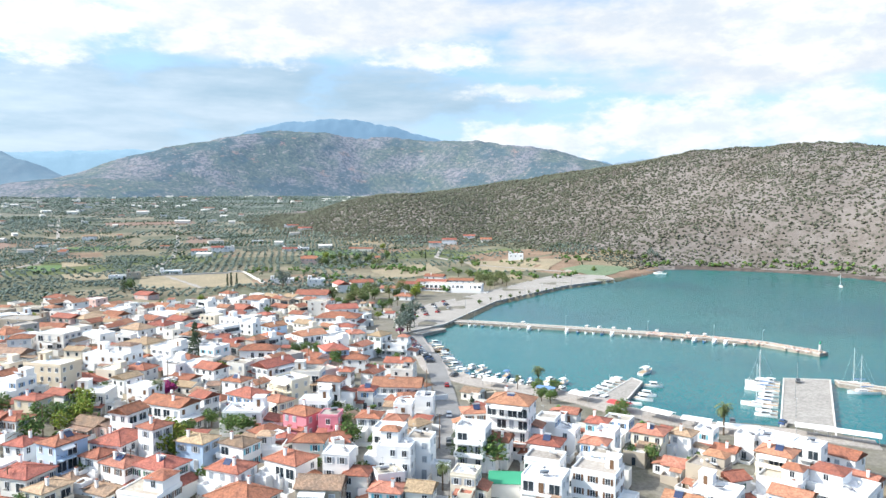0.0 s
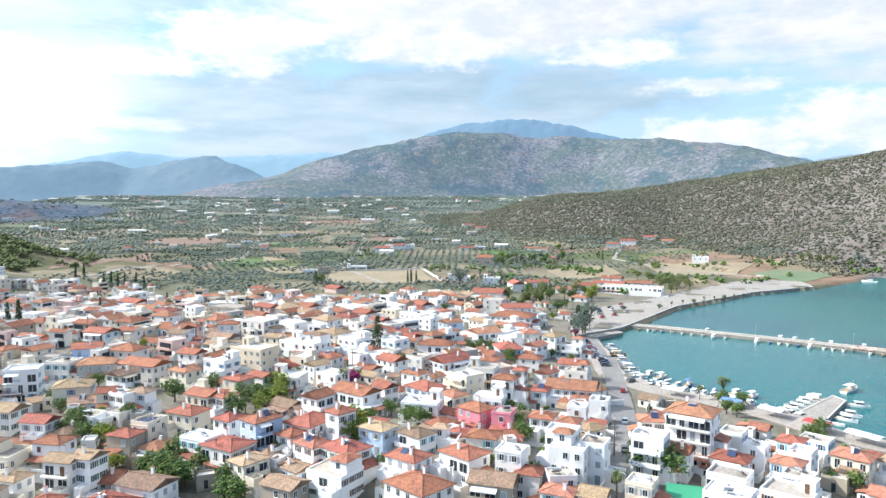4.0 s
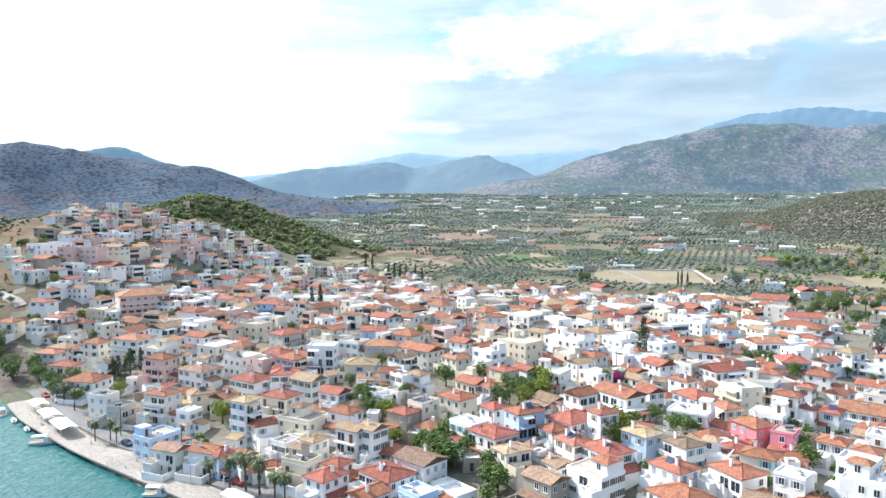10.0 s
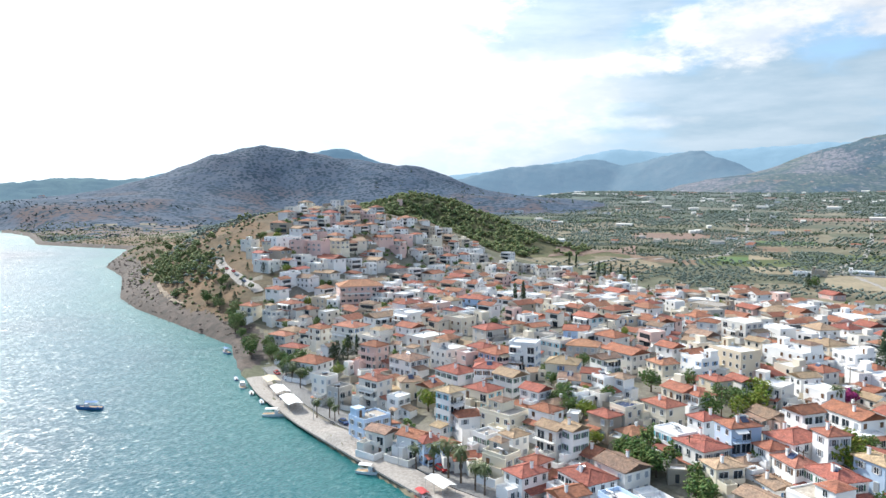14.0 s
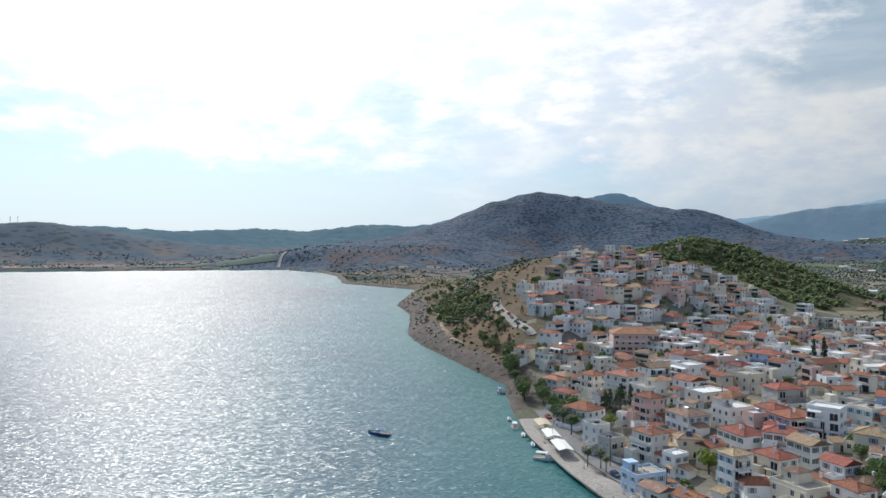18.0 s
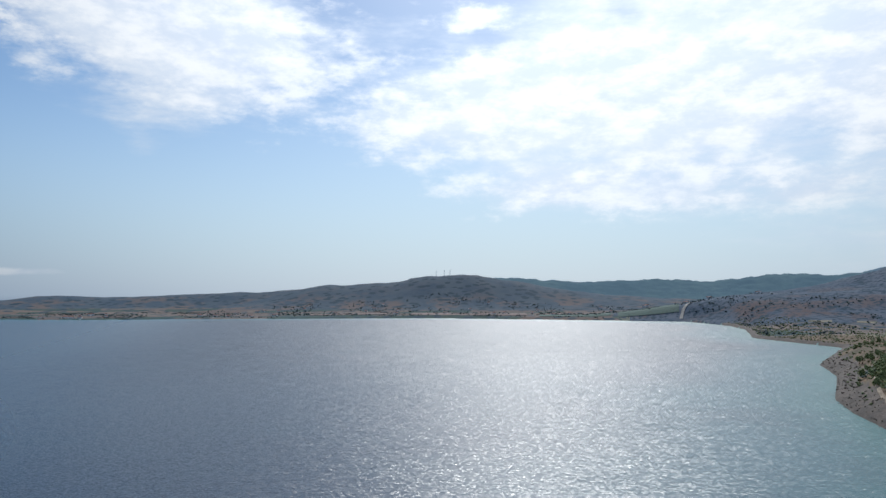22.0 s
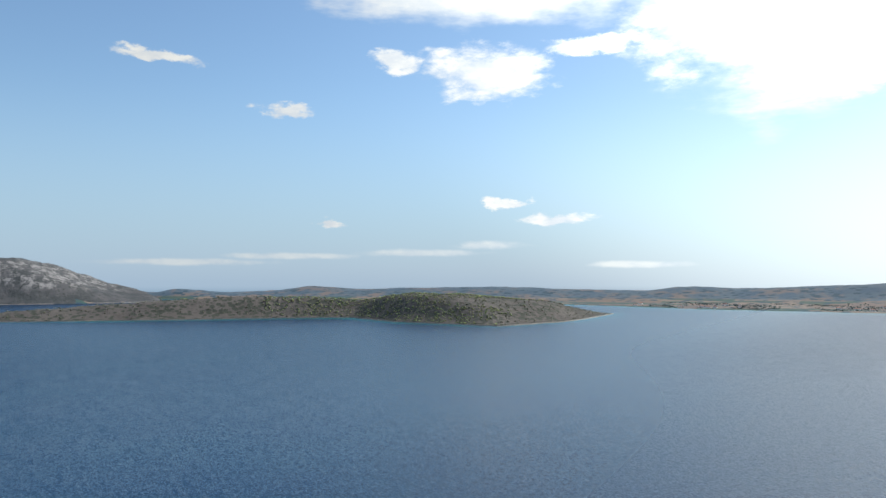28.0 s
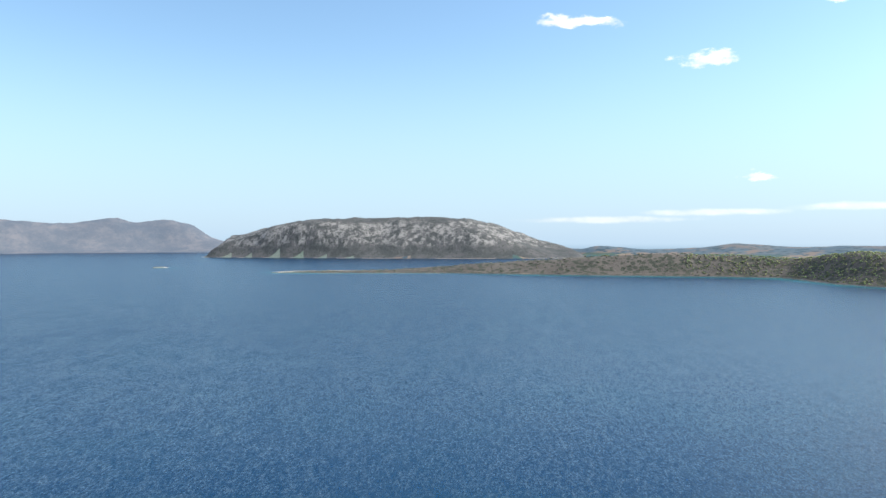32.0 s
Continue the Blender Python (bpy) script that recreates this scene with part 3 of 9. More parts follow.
def smooth(x, a, b):
    s = np.clip((x - a) / (b - a), 0, 1)
    return s * s * (3 - 2 * s)


def wobble(px, py, size, seed=0):
    """Cheap rolling noise from a few crossed waves, -1 to 1."""
    z = 0
    for k in range(5):
        a = seed + k * 2.4
        f = (1.0 + 0.63 * k) / size
        z = z + np.sin((px * math.cos(a) + py * math.sin(a)) * f * 6.28 + 3 * a + 1.5 * np.sin((py * math.cos(a) - px * math.sin(a)) * f * 2.9)) / (1 + 0.6 * k)
    return z / 2.6


def hills(px, py):
    bump = lambda cx, cy, sx, sy, h: h * np.exp(-((px - cx) / sx) ** 2 - ((py - cy) / sy) ** 2)
    return bump(-325, 590, 130, 185, 48) + bump(-70, 300, 150, 150, 13) + bump(60, 150, 160, 60, 8)


def land_height(px, py):
    px, py = np.asarray(px, float), np.asarray(py, float)
    coast = edge_distance(px, py, MAINLAND)
    # behind the town the plain rises gently
    z = 1.6 + (5 * smooth(np.hypot(px, py), 450, 2600) + 78 * smooth(np.hypot(px, py), 800, 3000) * smooth(px, -1000, -450)) * smooth(py, 0, 500) + hills(px, py) * smooth(coast, 8, 75)
    # the steep rocky shore west of the town
    steep = smooth(-px, 195, 255) * (1 - smooth(-px, 600, 760)) * (1 - smooth(py, 640, 760)) * (px < 0)
    z = z + steep * (12 * smooth(coast, 1, 42) * (1 - 0.6 * smooth(coast, 90, 240)) + 3.5 * smooth(coast, 0, 7) + 1.2 * wobble(px, py, 13, 2) * smooth(coast, 0, 8) * (1 - smooth(coast, 20, 40)) + 2.0 * wobble(px, py, 55, 6) * smooth(coast, 5, 40))
    for name in ("scrub", "farscrub", "dry", "humps"):
        r = ridge(px, py, name)
        if name == "scrub":
            r = r * smooth(px, 250, 640)
        r = r * (1 + (0.028 if name == "scrub" else 0.05) * wobble(px, py, 190, 1) + (0.010 if name == "scrub" else 0.004) * wobble(px, py, 70, 4))
        z = np.maximum(z, np.where(r > 3, 1.6 + r * 0.985 * smooth(coast, 4, 120), 0))
    z = np.maximum(z, 1.6 + ridge(px, py, "forest") * smooth(coast, 10, 90) + 1.5 * wobble(px, py, 60, 3))
    z = np.where(coast > 0, z, -5 * smooth(-coast, 0, 6))
    for poly, name in ((HEADLAND, "head"), (ISLAND, "isle")):
        c = edge_distance(px, py, poly)
        r = ridge(px, py, name) * (1 + 0.05 * wobble(px, py, 120, 2))
        z = np.where(c > 0, (1.2 + r) * smooth(c, -1, 60 if name == "isle" else 85), z)
    c = edge_distance(px, py, ISLET)
    return np.where(c > 0, 2.5 * smooth(c, 0, 6), z)


TOWN_AREA = [(230, 100), (214, 130), (180, 200), (160, 280), (195, 345), (280, 410), (390, 455), (390, 480), (260, 470), (190, 470), (110, 520), (30, 520), (-30, 545), (-110, 605), (-190, 640),
             (-300, 655), (-370, 605), (-338, 500), (-300, 425), (-262, 366), (-232, 318), (-190, 255), (-135, 205), (-60, 152), (60, 80)]


def zone(px, py, coast, z):
    """Index of the ground's material."""
    k = np.zeros(px.shape, int)                                        # valley
    wob = 25 * wobble(px, py, 140, 5)
    k[(ridge(px, py, "scrub") * smooth(px, 250, 640) + 0.3 * wob > 14)] = 1
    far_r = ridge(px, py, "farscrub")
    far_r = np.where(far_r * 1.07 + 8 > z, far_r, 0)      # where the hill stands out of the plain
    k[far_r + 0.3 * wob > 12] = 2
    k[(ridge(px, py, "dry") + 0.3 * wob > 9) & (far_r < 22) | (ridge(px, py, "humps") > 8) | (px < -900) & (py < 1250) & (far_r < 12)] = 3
    k[(ridge(px, py, "forest") + 0.15 * wob > 9)] = 4
    k[(px < -230) & (py < 900) & (px > -900) & (coast < 200 + wob) & (coast > 0) & (far_r < 14)] = 5
    k[(edge_distance(px, py, TOWN_AREA) > np.where(px < -150, 9 + 14 * wobble(px, py, 45, 8), 0))] = 6
    k[(k == 6) & (hills(px, py) > 24) & (wobble(px, py, 60, 3) > -0.1)] = 5
    k[(coast > -9) & (coast < np.where(px < 0, 17, 12) + 0.4 * wob) & ((px < -178) & (px > -1300) | (px > 585))] = 7
    k[z <= -2.2] = 8
    k[edge_distance(px, py, HEADLAND) > 0] = 9
    k[edge_distance(px, py, ISLAND) > 0] = 10
    k[edge_distance(px, py, ISLET) > 0] = 11
    return k
# END-LAND


def polar_mesh(name, az, rad, height, mats, zones=None):
    a, r = np.meshgrid(np.radians(az), rad, indexing="ij")
    px, py = -r * np.sin(a), r * np.cos(a)
    z = height(px, py)
    na, nr = a.shape
    co = np.stack([px, py, z], -1).reshape(-1, 3)
    i = (np.arange(na - 1)[:, None] * nr + np.arange(nr - 1)[None, :]).ravel()
    quads = np.stack([i, i + 1, i + nr + 1, i + nr], 1)
    me = bpy.data.meshes.new(name)
    me.vertices.add(len(co))
    me.vertices.foreach_set("co", co.ravel())
    me.loops.add(quads.size)
    me.loops.foreach_set("vertex_index", quads.ravel())
    me.polygons.add(len(quads))
    me.polygons.foreach_set("loop_start", np.arange(len(quads)) * 4)
    if zones is not None:
        mid = co[quads].mean(1)
        me.polygons.foreach_set("material_index", zones(mid[:, 0], mid[:, 1], mid[:, 2]))
    me.update(calc_edges=True)
    me.shade_smooth()
    for m in mats:
        me.materials.append(m)
    return new(name, me)


def ground_zone(px, py, z):
    return zone(px, py, edge_distance(px, py, MAINLAND), z)


AZ = np.concatenate([np.arange(-66, 188.01, 0.3), np.arange(191, 294.1, 3.0)])
AZ[-1] = 294.0
RAD = np.concatenate([[0.0, 40, 80], np.geomspace(115, 3300, 215), [3600, 4000, 4500, 4950]])
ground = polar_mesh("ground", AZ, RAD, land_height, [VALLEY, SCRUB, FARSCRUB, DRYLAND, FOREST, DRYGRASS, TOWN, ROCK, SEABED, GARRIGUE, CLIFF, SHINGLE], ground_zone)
tagged(ground, "coastal plain with olive plots, dry hills and a town's streets", "ground", kind="structure")

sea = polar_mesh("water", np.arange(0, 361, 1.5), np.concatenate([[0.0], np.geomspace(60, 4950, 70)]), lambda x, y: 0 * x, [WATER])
SEA_XY = np.array([v.co[:2] for v in sea.data.vertices])
OUT = -edge_distance(SEA_XY[:, 0], SEA_XY[:, 1], MAINLAND)
shoal = np.where((SEA_XY[:, 0] > 60) & (SEA_XY[:, 1] > 60), 0.95 - 0.55 * smooth(OUT, 90, 330), 0.85 * np.exp(-np.maximum(OUT, 0) / 75) + 0.20 * np.exp(-np.hypot(SEA_XY[:, 0] + 150, SEA_XY[:, 1] - 250) / 450))
for shore in (HEADLAND, ISLET):
    shoal = np.maximum(shoal, 0.8 * np.exp(-np.maximum(-edge_distance(SEA_XY[:, 0], SEA_XY[:, 1], shore), 0) / 30))
fetch = smooth(np.hypot(SEA_XY[:, 0] + 150, SEA_XY[:, 1] - 200), 150, 900)          # grows with distance from the town, to spread glitter over far water
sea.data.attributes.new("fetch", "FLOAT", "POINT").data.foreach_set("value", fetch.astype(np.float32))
sea.data.attributes.new("shoal", "FLOAT", "POINT").data.foreach_set("value", np.clip(shoal, 0, 1).astype(np.float32))
tagged(sea, "rippled turquoise to deep blue sea water", "sea", kind="structure")


def range_mesh(name, pts, width, mat, label, rough=0.06):
    """A mountain range far behind everything, from its crest line."""
    RIDGES[name] = (pts, width)
    az = [math.degrees(math.atan2(-p[0], p[1])) for p in pts]
    if max(az) - min(az) > 180:
        az = [a % 360 for a in az]
    rr = [math.hypot(p[0], p[1]) for p in pts]

    def height(px, py):
        r = ridge(px, py, name)
        return r * (1 + rough * wobble(px, py, width * 0.7, 2) + 0.5 * rough * wobble(px, py, width * 0.22, 5)) - 2
    ob = polar_mesh(name, np.arange(min(az) - 17, max(az) + 17, 0.25), np.linspace(max(2300, min(rr) - 2.2 * width), min(4960, max(rr) + width), 84), height, [mat])
    return tagged(ob, label, "mountain range", kind="structure")


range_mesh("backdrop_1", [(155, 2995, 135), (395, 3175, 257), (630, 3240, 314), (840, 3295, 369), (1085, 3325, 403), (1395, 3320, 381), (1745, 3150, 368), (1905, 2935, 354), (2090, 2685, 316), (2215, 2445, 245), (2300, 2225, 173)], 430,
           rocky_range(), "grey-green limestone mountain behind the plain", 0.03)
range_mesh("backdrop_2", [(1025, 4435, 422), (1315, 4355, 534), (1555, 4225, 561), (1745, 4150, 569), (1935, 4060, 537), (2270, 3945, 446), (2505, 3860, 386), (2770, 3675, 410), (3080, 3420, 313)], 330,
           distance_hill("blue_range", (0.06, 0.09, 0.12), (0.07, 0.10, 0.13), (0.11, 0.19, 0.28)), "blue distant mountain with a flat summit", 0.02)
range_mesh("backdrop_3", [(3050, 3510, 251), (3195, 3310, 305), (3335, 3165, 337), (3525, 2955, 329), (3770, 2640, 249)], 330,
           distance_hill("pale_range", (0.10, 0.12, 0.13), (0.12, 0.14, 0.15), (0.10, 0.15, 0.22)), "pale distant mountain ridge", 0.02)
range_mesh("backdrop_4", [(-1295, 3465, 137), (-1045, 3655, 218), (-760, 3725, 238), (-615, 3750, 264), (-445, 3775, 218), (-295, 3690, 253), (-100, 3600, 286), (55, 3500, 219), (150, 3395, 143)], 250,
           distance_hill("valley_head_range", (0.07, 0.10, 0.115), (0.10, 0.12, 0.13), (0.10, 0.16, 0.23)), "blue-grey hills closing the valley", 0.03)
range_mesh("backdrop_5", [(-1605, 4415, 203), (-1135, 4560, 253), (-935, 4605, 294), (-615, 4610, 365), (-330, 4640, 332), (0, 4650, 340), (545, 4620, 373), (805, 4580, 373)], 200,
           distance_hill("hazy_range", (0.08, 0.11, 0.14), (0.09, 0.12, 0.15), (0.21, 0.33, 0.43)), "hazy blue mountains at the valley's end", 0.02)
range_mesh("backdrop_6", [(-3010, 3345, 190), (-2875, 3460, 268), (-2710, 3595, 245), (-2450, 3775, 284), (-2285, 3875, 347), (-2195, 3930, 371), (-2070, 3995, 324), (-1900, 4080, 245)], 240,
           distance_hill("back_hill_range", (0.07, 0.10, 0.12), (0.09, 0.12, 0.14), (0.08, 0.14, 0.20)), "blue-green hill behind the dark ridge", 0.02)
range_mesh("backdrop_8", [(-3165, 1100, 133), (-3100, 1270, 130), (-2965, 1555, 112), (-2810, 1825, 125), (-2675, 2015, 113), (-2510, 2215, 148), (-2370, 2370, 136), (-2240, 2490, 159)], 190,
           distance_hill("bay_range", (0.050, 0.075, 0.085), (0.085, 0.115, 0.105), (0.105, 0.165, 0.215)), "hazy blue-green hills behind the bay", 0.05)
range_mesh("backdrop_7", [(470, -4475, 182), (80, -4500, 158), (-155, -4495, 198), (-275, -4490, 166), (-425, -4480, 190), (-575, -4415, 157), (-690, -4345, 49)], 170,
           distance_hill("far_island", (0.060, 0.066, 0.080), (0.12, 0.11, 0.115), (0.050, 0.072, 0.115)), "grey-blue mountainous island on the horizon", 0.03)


GZ = {}


def gz(x, y):
    """Ground height, from a 4 m lattice of the town."""
    i, j = math.floor(x / 4), math.floor(y / 4)
    if not GZ:
        gx, gy = np.meshgrid(np.arange(-160, 161), np.arange(0, 261), indexing="ij")
        GZ["z"] = land_height(gx * 4.0, gy * 4.0)
    if -160 <= i < 160 and 0 <= j < 260:
        u, v, z = x / 4 - i, y / 4 - j, GZ["z"]
        i += 160
        return float((z[i, j] * (1 - u) + z[i + 1, j] * u) * (1 - v) + (z[i, j + 1] * (1 - u) + z[i + 1, j + 1] * u) * v)
    return float(land_height(np.array([x]), np.array([y]))[0])

# ---- building kit ----
class Shape:
    """Collects boxes, prisms and strips into one mesh."""

    def __init__(self):
        self.v, self.f, self.m = [], [], []

    def add(self, verts, faces, mat=0):
        n = len(self.v)
        self.v += [tuple(p) for p in verts]
        self.f += [tuple(i + n for i in q) for q in faces]
        self.m += [mat] * len(faces)
        return self

    def box(self, x0, x1, y0, y1, z0, z1, mat=0):
        return self.add([(x0, y0, z0), (x1, y0, z0), (x1, y1, z0), (x0, y1, z0), (x0, y0, z1), (x1, y0, z1), (x1, y1, z1), (x0, y1, z1)],
                        [(3, 2, 1, 0), (4, 5, 6, 7), (0, 1, 5, 4), (1, 2, 6, 5), (2, 3, 7, 6), (3, 0, 4, 7)], mat)

    def tube(self, a, b, r0, r1=None, n=8, mat=0):
        a, b = Vector(a), Vector(b)
        r1 = r0 if r1 is None else r1
        q = (b - a).to_track_quat("Z", "Y")
        ring = [q @ Vector((math.cos(6.2832 * k / n), math.sin(6.2832 * k / n), 0)) for k in range(n)]
        return self.add([a + p * r0 for p in ring] + [b + p * r1 for p in ring],
                        [(k, (k + 1) % n, n + (k + 1) % n, n + k) for k in range(n)] + [tuple(range(n))[::-1], tuple(range(n, 2 * n))], mat)

    def mesh(self, name, mats, smoothed=False):
        me = bpy.data.meshes.new(name)
        me.from_pydata(self.v, [], self.f)
        for m in mats:
            me.materials.append(m)
        if any(self.m):
            me.polygons.foreach_set("material_index", self.m)
        if smoothed:
            me.shade_smooth()
        me.update()
        return me


def part(name, me, parent, m=None, label=""):
    ob = new(name, me)
    ob.parent = parent
    if m is not None:
        ob.matrix_basis = m
    return tagged(ob, label) if label else ob


def base(name, m, label, category, group="", kind=""):
    ob = new(name)
    ob.empty_display_size = 0.5
    ob.matrix_basis = m
    return tagged(ob, label, category, group, kind)


def sheet_ring(s, rings, cap=True, mat=0):
    """Stacked rectangles (half width, half depth, height) joined into one skin."""
    n = len(s.v)
    verts, faces = [], []
    for a, b, z in rings:
        verts += [(-a, -b, z), (a, -b, z), (a, b, z), (-a, b, z)]
    for r in range(len(rings) - 1):
        for k in range(4):
            i, j = 4 * r + k, 4 * r + (k + 1) % 4
            faces.append((i, j, j + 4, i + 4))
    e = 4 * (len(rings) - 1)
    if cap:
        faces.append((e, e + 1, e + 2, e + 3))
    s.add(verts, faces, mat)
    return n + e


def window_mesh(wd, ht, shut, open_=True, bare=False):
    """Frame standing proud of the wall, two recessed dark panes, sill and shutters; origin at the sill's middle, wall plane y = 0."""
    s = Shape()
    h, d, fr, m = wd / 2, 0.08, 0.10, 0.035
    xs, zs = [-h - fr, -h, -m, m, h, h + fr], [-fr, 0, ht, ht + fr]
    vid = lambda i, k: k * 6 + i
    verts = [(x, -d - (0.07 if k == 0 else 0), z) for k, z in enumerate(zs) for x in xs]
    faces, mats = [], []
    for k in range(3):
        for i in range(5):
            if (i, k) in ((1, 1), (3, 1)):
                n = len(verts)
                q = [vid(i, k), vid(i + 1, k), vid(i + 1, k + 1), vid(i, k + 1)]
                verts += [(verts[j][0], -0.01, verts[j][2]) for j in q]
                faces += [(q[e], q[(e + 1) % 4], n + (e + 1) % 4, n + e) for e in range(4)] + [(n, n + 1, n + 2, n + 3)]
                mats += [0] * 4 + [1]
            else:
                faces.append((vid(i, k), vid(i + 1, k), vid(i + 1, k + 1), vid(i, k + 1)))
                mats.append(0)
    rim = [vid(i, 0) for i in range(6)] + [vid(5, k) for k in (1, 2, 3)] + [vid(i, 3) for i in (4, 3, 2, 1, 0)] + [vid(0, k) for k in (2, 1)]
    n = len(verts)
    verts += [(verts[j][0], 0.04, verts[j][2]) for j in rim]
    L = len(rim)
    faces += [(rim[e], n + e, n + (e + 1) % L, rim[(e + 1) % L]) for e in range(L)]
    mats += [0] * L
    s.add(verts, faces)
    s.m = mats
    if shut and not bare:
        for sx in (-1, 1):
            x0, x1 = sorted((sx * (h + 0.12), sx * (h + 0.12 + wd * 0.48))) if open_ else sorted((sx * 0.02, sx * h))
            s.box(x0, x1, -0.13 if not open_ else -0.07, -0.085 if not open_ else 0.02, 0, ht, 2)
    return s.mesh("window", [FRAME, GLASS, SHUTTER[shut] if shut else FRAME])


def shutter_mesh(wd, ht, colour):
    """One louvred shutter leaf."""
    s = Shape()
    s.box(-wd / 2, wd / 2, -0.07, 0.02, 0, ht)
    for k in range(5):
        z = ht * (k + 0.5) / 5
        s.box(-wd / 2 + 0.06, wd / 2 - 0.06, -0.09, -0.06, z - 0.06, z + 0.06)
    return s.mesh("shutter", [SHUTTER[colour]])


WIN = [window_mesh(1.0, 1.35, k, o) for k, o in ((None, 1), (None, 1), ("blue", 1), ("brown", 1), ("brown", 0), ("green", 1), ("grey", 0), ("sky", 1), ("blue", 0), ("grey", 1))]
KINDS = (None, None, "blue", "brown", None, "green", None, "sky", None, "grey")
BARE = window_mesh(1.0, 1.35, None)
LEAVES = {k: shutter_mesh(0.48, 1.35, k) for k in SHUTTER}
DOORW = [window_mesh(1.1, 2.15, k, o) for k, o in ((None, 1), ("brown", 0), ("grey", 0), (None, 1))]
WIDE = window_mesh(2.2, 2.1, None)


def heater_mesh():
    """Solar water heater: tilted panel on a frame, tank along its top."""
    s = Shape()
    s.add([(-0.9, -0.8, 0.25), (0.9, -0.8, 0.25), (0.9, 0.5, 1.25), (-0.9, 0.5, 1.25), (-0.9, -0.76, 0.17), (0.9, -0.76, 0.17), (0.9, 0.54, 1.17), (-0.9, 0.54, 1.17)],
          [(0, 1, 2, 3), (7, 6, 5, 4), (0, 4, 5, 1), (1, 5, 6, 2), (2, 6, 7, 3), (3, 7, 4, 0)], 1)
    s.tube((-0.95, 0.7, 1.35), (0.95, 0.7, 1.35), 0.27, n=10)
    for x in (-0.8, 0.8):
        s.tube((x, 0.6, 0), (x, 0.6, 1.2), 0.03, n=5).tube((x, -0.75, 0), (x, -0.75, 0.25), 0.03, n=5)
    return s.mesh("solar_heater", [STEEL, PANEL])


def chimney_mesh():
    s = Shape()
    s.box(-0.3, 0.3, -0.25, 0.25, -0.8, 1.0).box(-0.38, 0.38, -0.33, 0.33, 1.0, 1.1)
    s.box(-0.3, -0.2, -0.25, 0.25, 1.1, 1.3).box(0.2, 0.3, -0.25, 0.25, 1.1, 1.3).box(-0.36, 0.36, -0.3, 0.3, 1.3, 1.38, 1)
    return s.mesh("chimney", [WALLS["white"], TILES["red"]])


def ac_mesh():
    s = Shape()
    s.box(-0.4, 0.4, -0.16, 0.16, 0.1, 0.7).tube((0.1, -0.17, 0.4), (0.1, -0.19, 0.4), 0.24, n=10, mat=1).box(-0.35, -0.25, -0.2, 0.2, 0, 0.1, 1).box(0.25, 0.35, -0.2, 0.2, 0, 0.1, 1)
    return s.mesh("air_conditioner", [FRAME, IRON])


def dish_mesh():
    s = Shape()
    s.tube((0, 0, 0), (0, 0, 1.5), 0.03, n=6)
    n = 10
    rim = [(0.42 * math.cos(6.2832 * k / n), -0.25, 1.35 + 0.42 * math.sin(6.2832 * k / n)) for k in range(n)]
    s.add(rim + [(0, -0.1, 1.35), (0, -0.06, 1.35)], [(k, (k + 1) % n, n) for k in range(n)] + [((k + 1) % n, k, n + 1) for k in range(n)])
    return s.mesh("satellite_dish", [STEEL])


def aerial_mesh():
    s = Shape()
    s.tube((0, 0, 0), (0, 0, 3.2), 0.03, n=5).tube((-0.6, 0, 3.0), (0.6, 0, 3.0), 0.02, n=4)
    for k in range(5):
        s.tube((-0.5 + 0.25 * k, -0.3, 3.0), (-0.5 + 0.25 * k, 0.3, 3.0), 0.012, n=4)
    return s.mesh("aerial", [STEEL])


HEATER, CHIMNEY, AIRCON, DISH, AERIAL = heater_mesh(), chimney_mesh(), ac_mesh(), dish_mesh(), aerial_mesh()
PLACED = []
TEXT = {"h": "hipped", "g": "gabled", "f": "flat"}
TILETEXT = {"red": "red tiled", "orange": "orange tiled", "old": "weathered brown tiled", "tan": "pale tiled"}
WALLTEXT = {"white": "white", "offwhite": "off-white", "cream": "cream", "grey": "grey rendered", "stone": "rubble stone", "blue": "pale blue", "pink": "pink", "rose": "rose", "ochre": "ochre"}


def balcony_mesh(wd, dp, mat, solid):
    """Slab with a railing (posts, rail and bars) or a solid parapet, centre at the wall."""
    s = Shape()
    s.box(-wd / 2, wd / 2, -dp, 0, -0.16, 0)
    if solid:
        s.box(-wd / 2, wd / 2, -dp, -dp + 0.12, 0, 0.95).box(-wd / 2, -wd / 2 + 0.12, -dp + 0.12, 0, 0, 0.95).box(wd / 2 - 0.12, wd / 2, -dp + 0.12, 0, 0, 0.95)
    else:
        s.box(-wd / 2, wd / 2, -dp, -dp + 0.05, 0.95, 1.0, 1)
        for x in (-wd / 2 + 0.02, wd / 2 - 0.07):
            s.box(x, x + 0.05, -dp + 0.05, 0, 0.95, 1.0, 1)
        n = int(wd / 0.28)
        for k in range(n + 1):
            x = -wd / 2 + 0.02 + k * (wd - 0.08) / n
            s.box(x, x + 0.03, -dp + 0.01, -dp + 0.04, 0, 0.95, 1)
    return s.mesh("balcony", [mat, IRON])


def awning_mesh(wd, dp, colour):
    s = Shape()
    s.add([(-wd / 2, 0, 0), (wd / 2, 0, 0), (wd / 2, -dp, -0.55), (-wd / 2, -dp, -0.55), (-wd / 2, 0, 0.05), (wd / 2, 0, 0.05), (wd / 2, -dp, -0.5), (-wd / 2, -dp, -0.5), (-wd / 2, -dp, -0.75), (wd / 2, -dp, -0.75), (wd / 2, -dp + 0.04, -0.75), (-wd / 2, -dp + 0.04, -0.75)],
          [(0, 3, 2, 1), (4, 5, 6, 7), (3, 0, 4, 7), (1, 2, 6, 5), (7, 6, 9, 8), (8, 9, 10, 11)])
    return s.mesh("awning", [CANVAS[colour]])


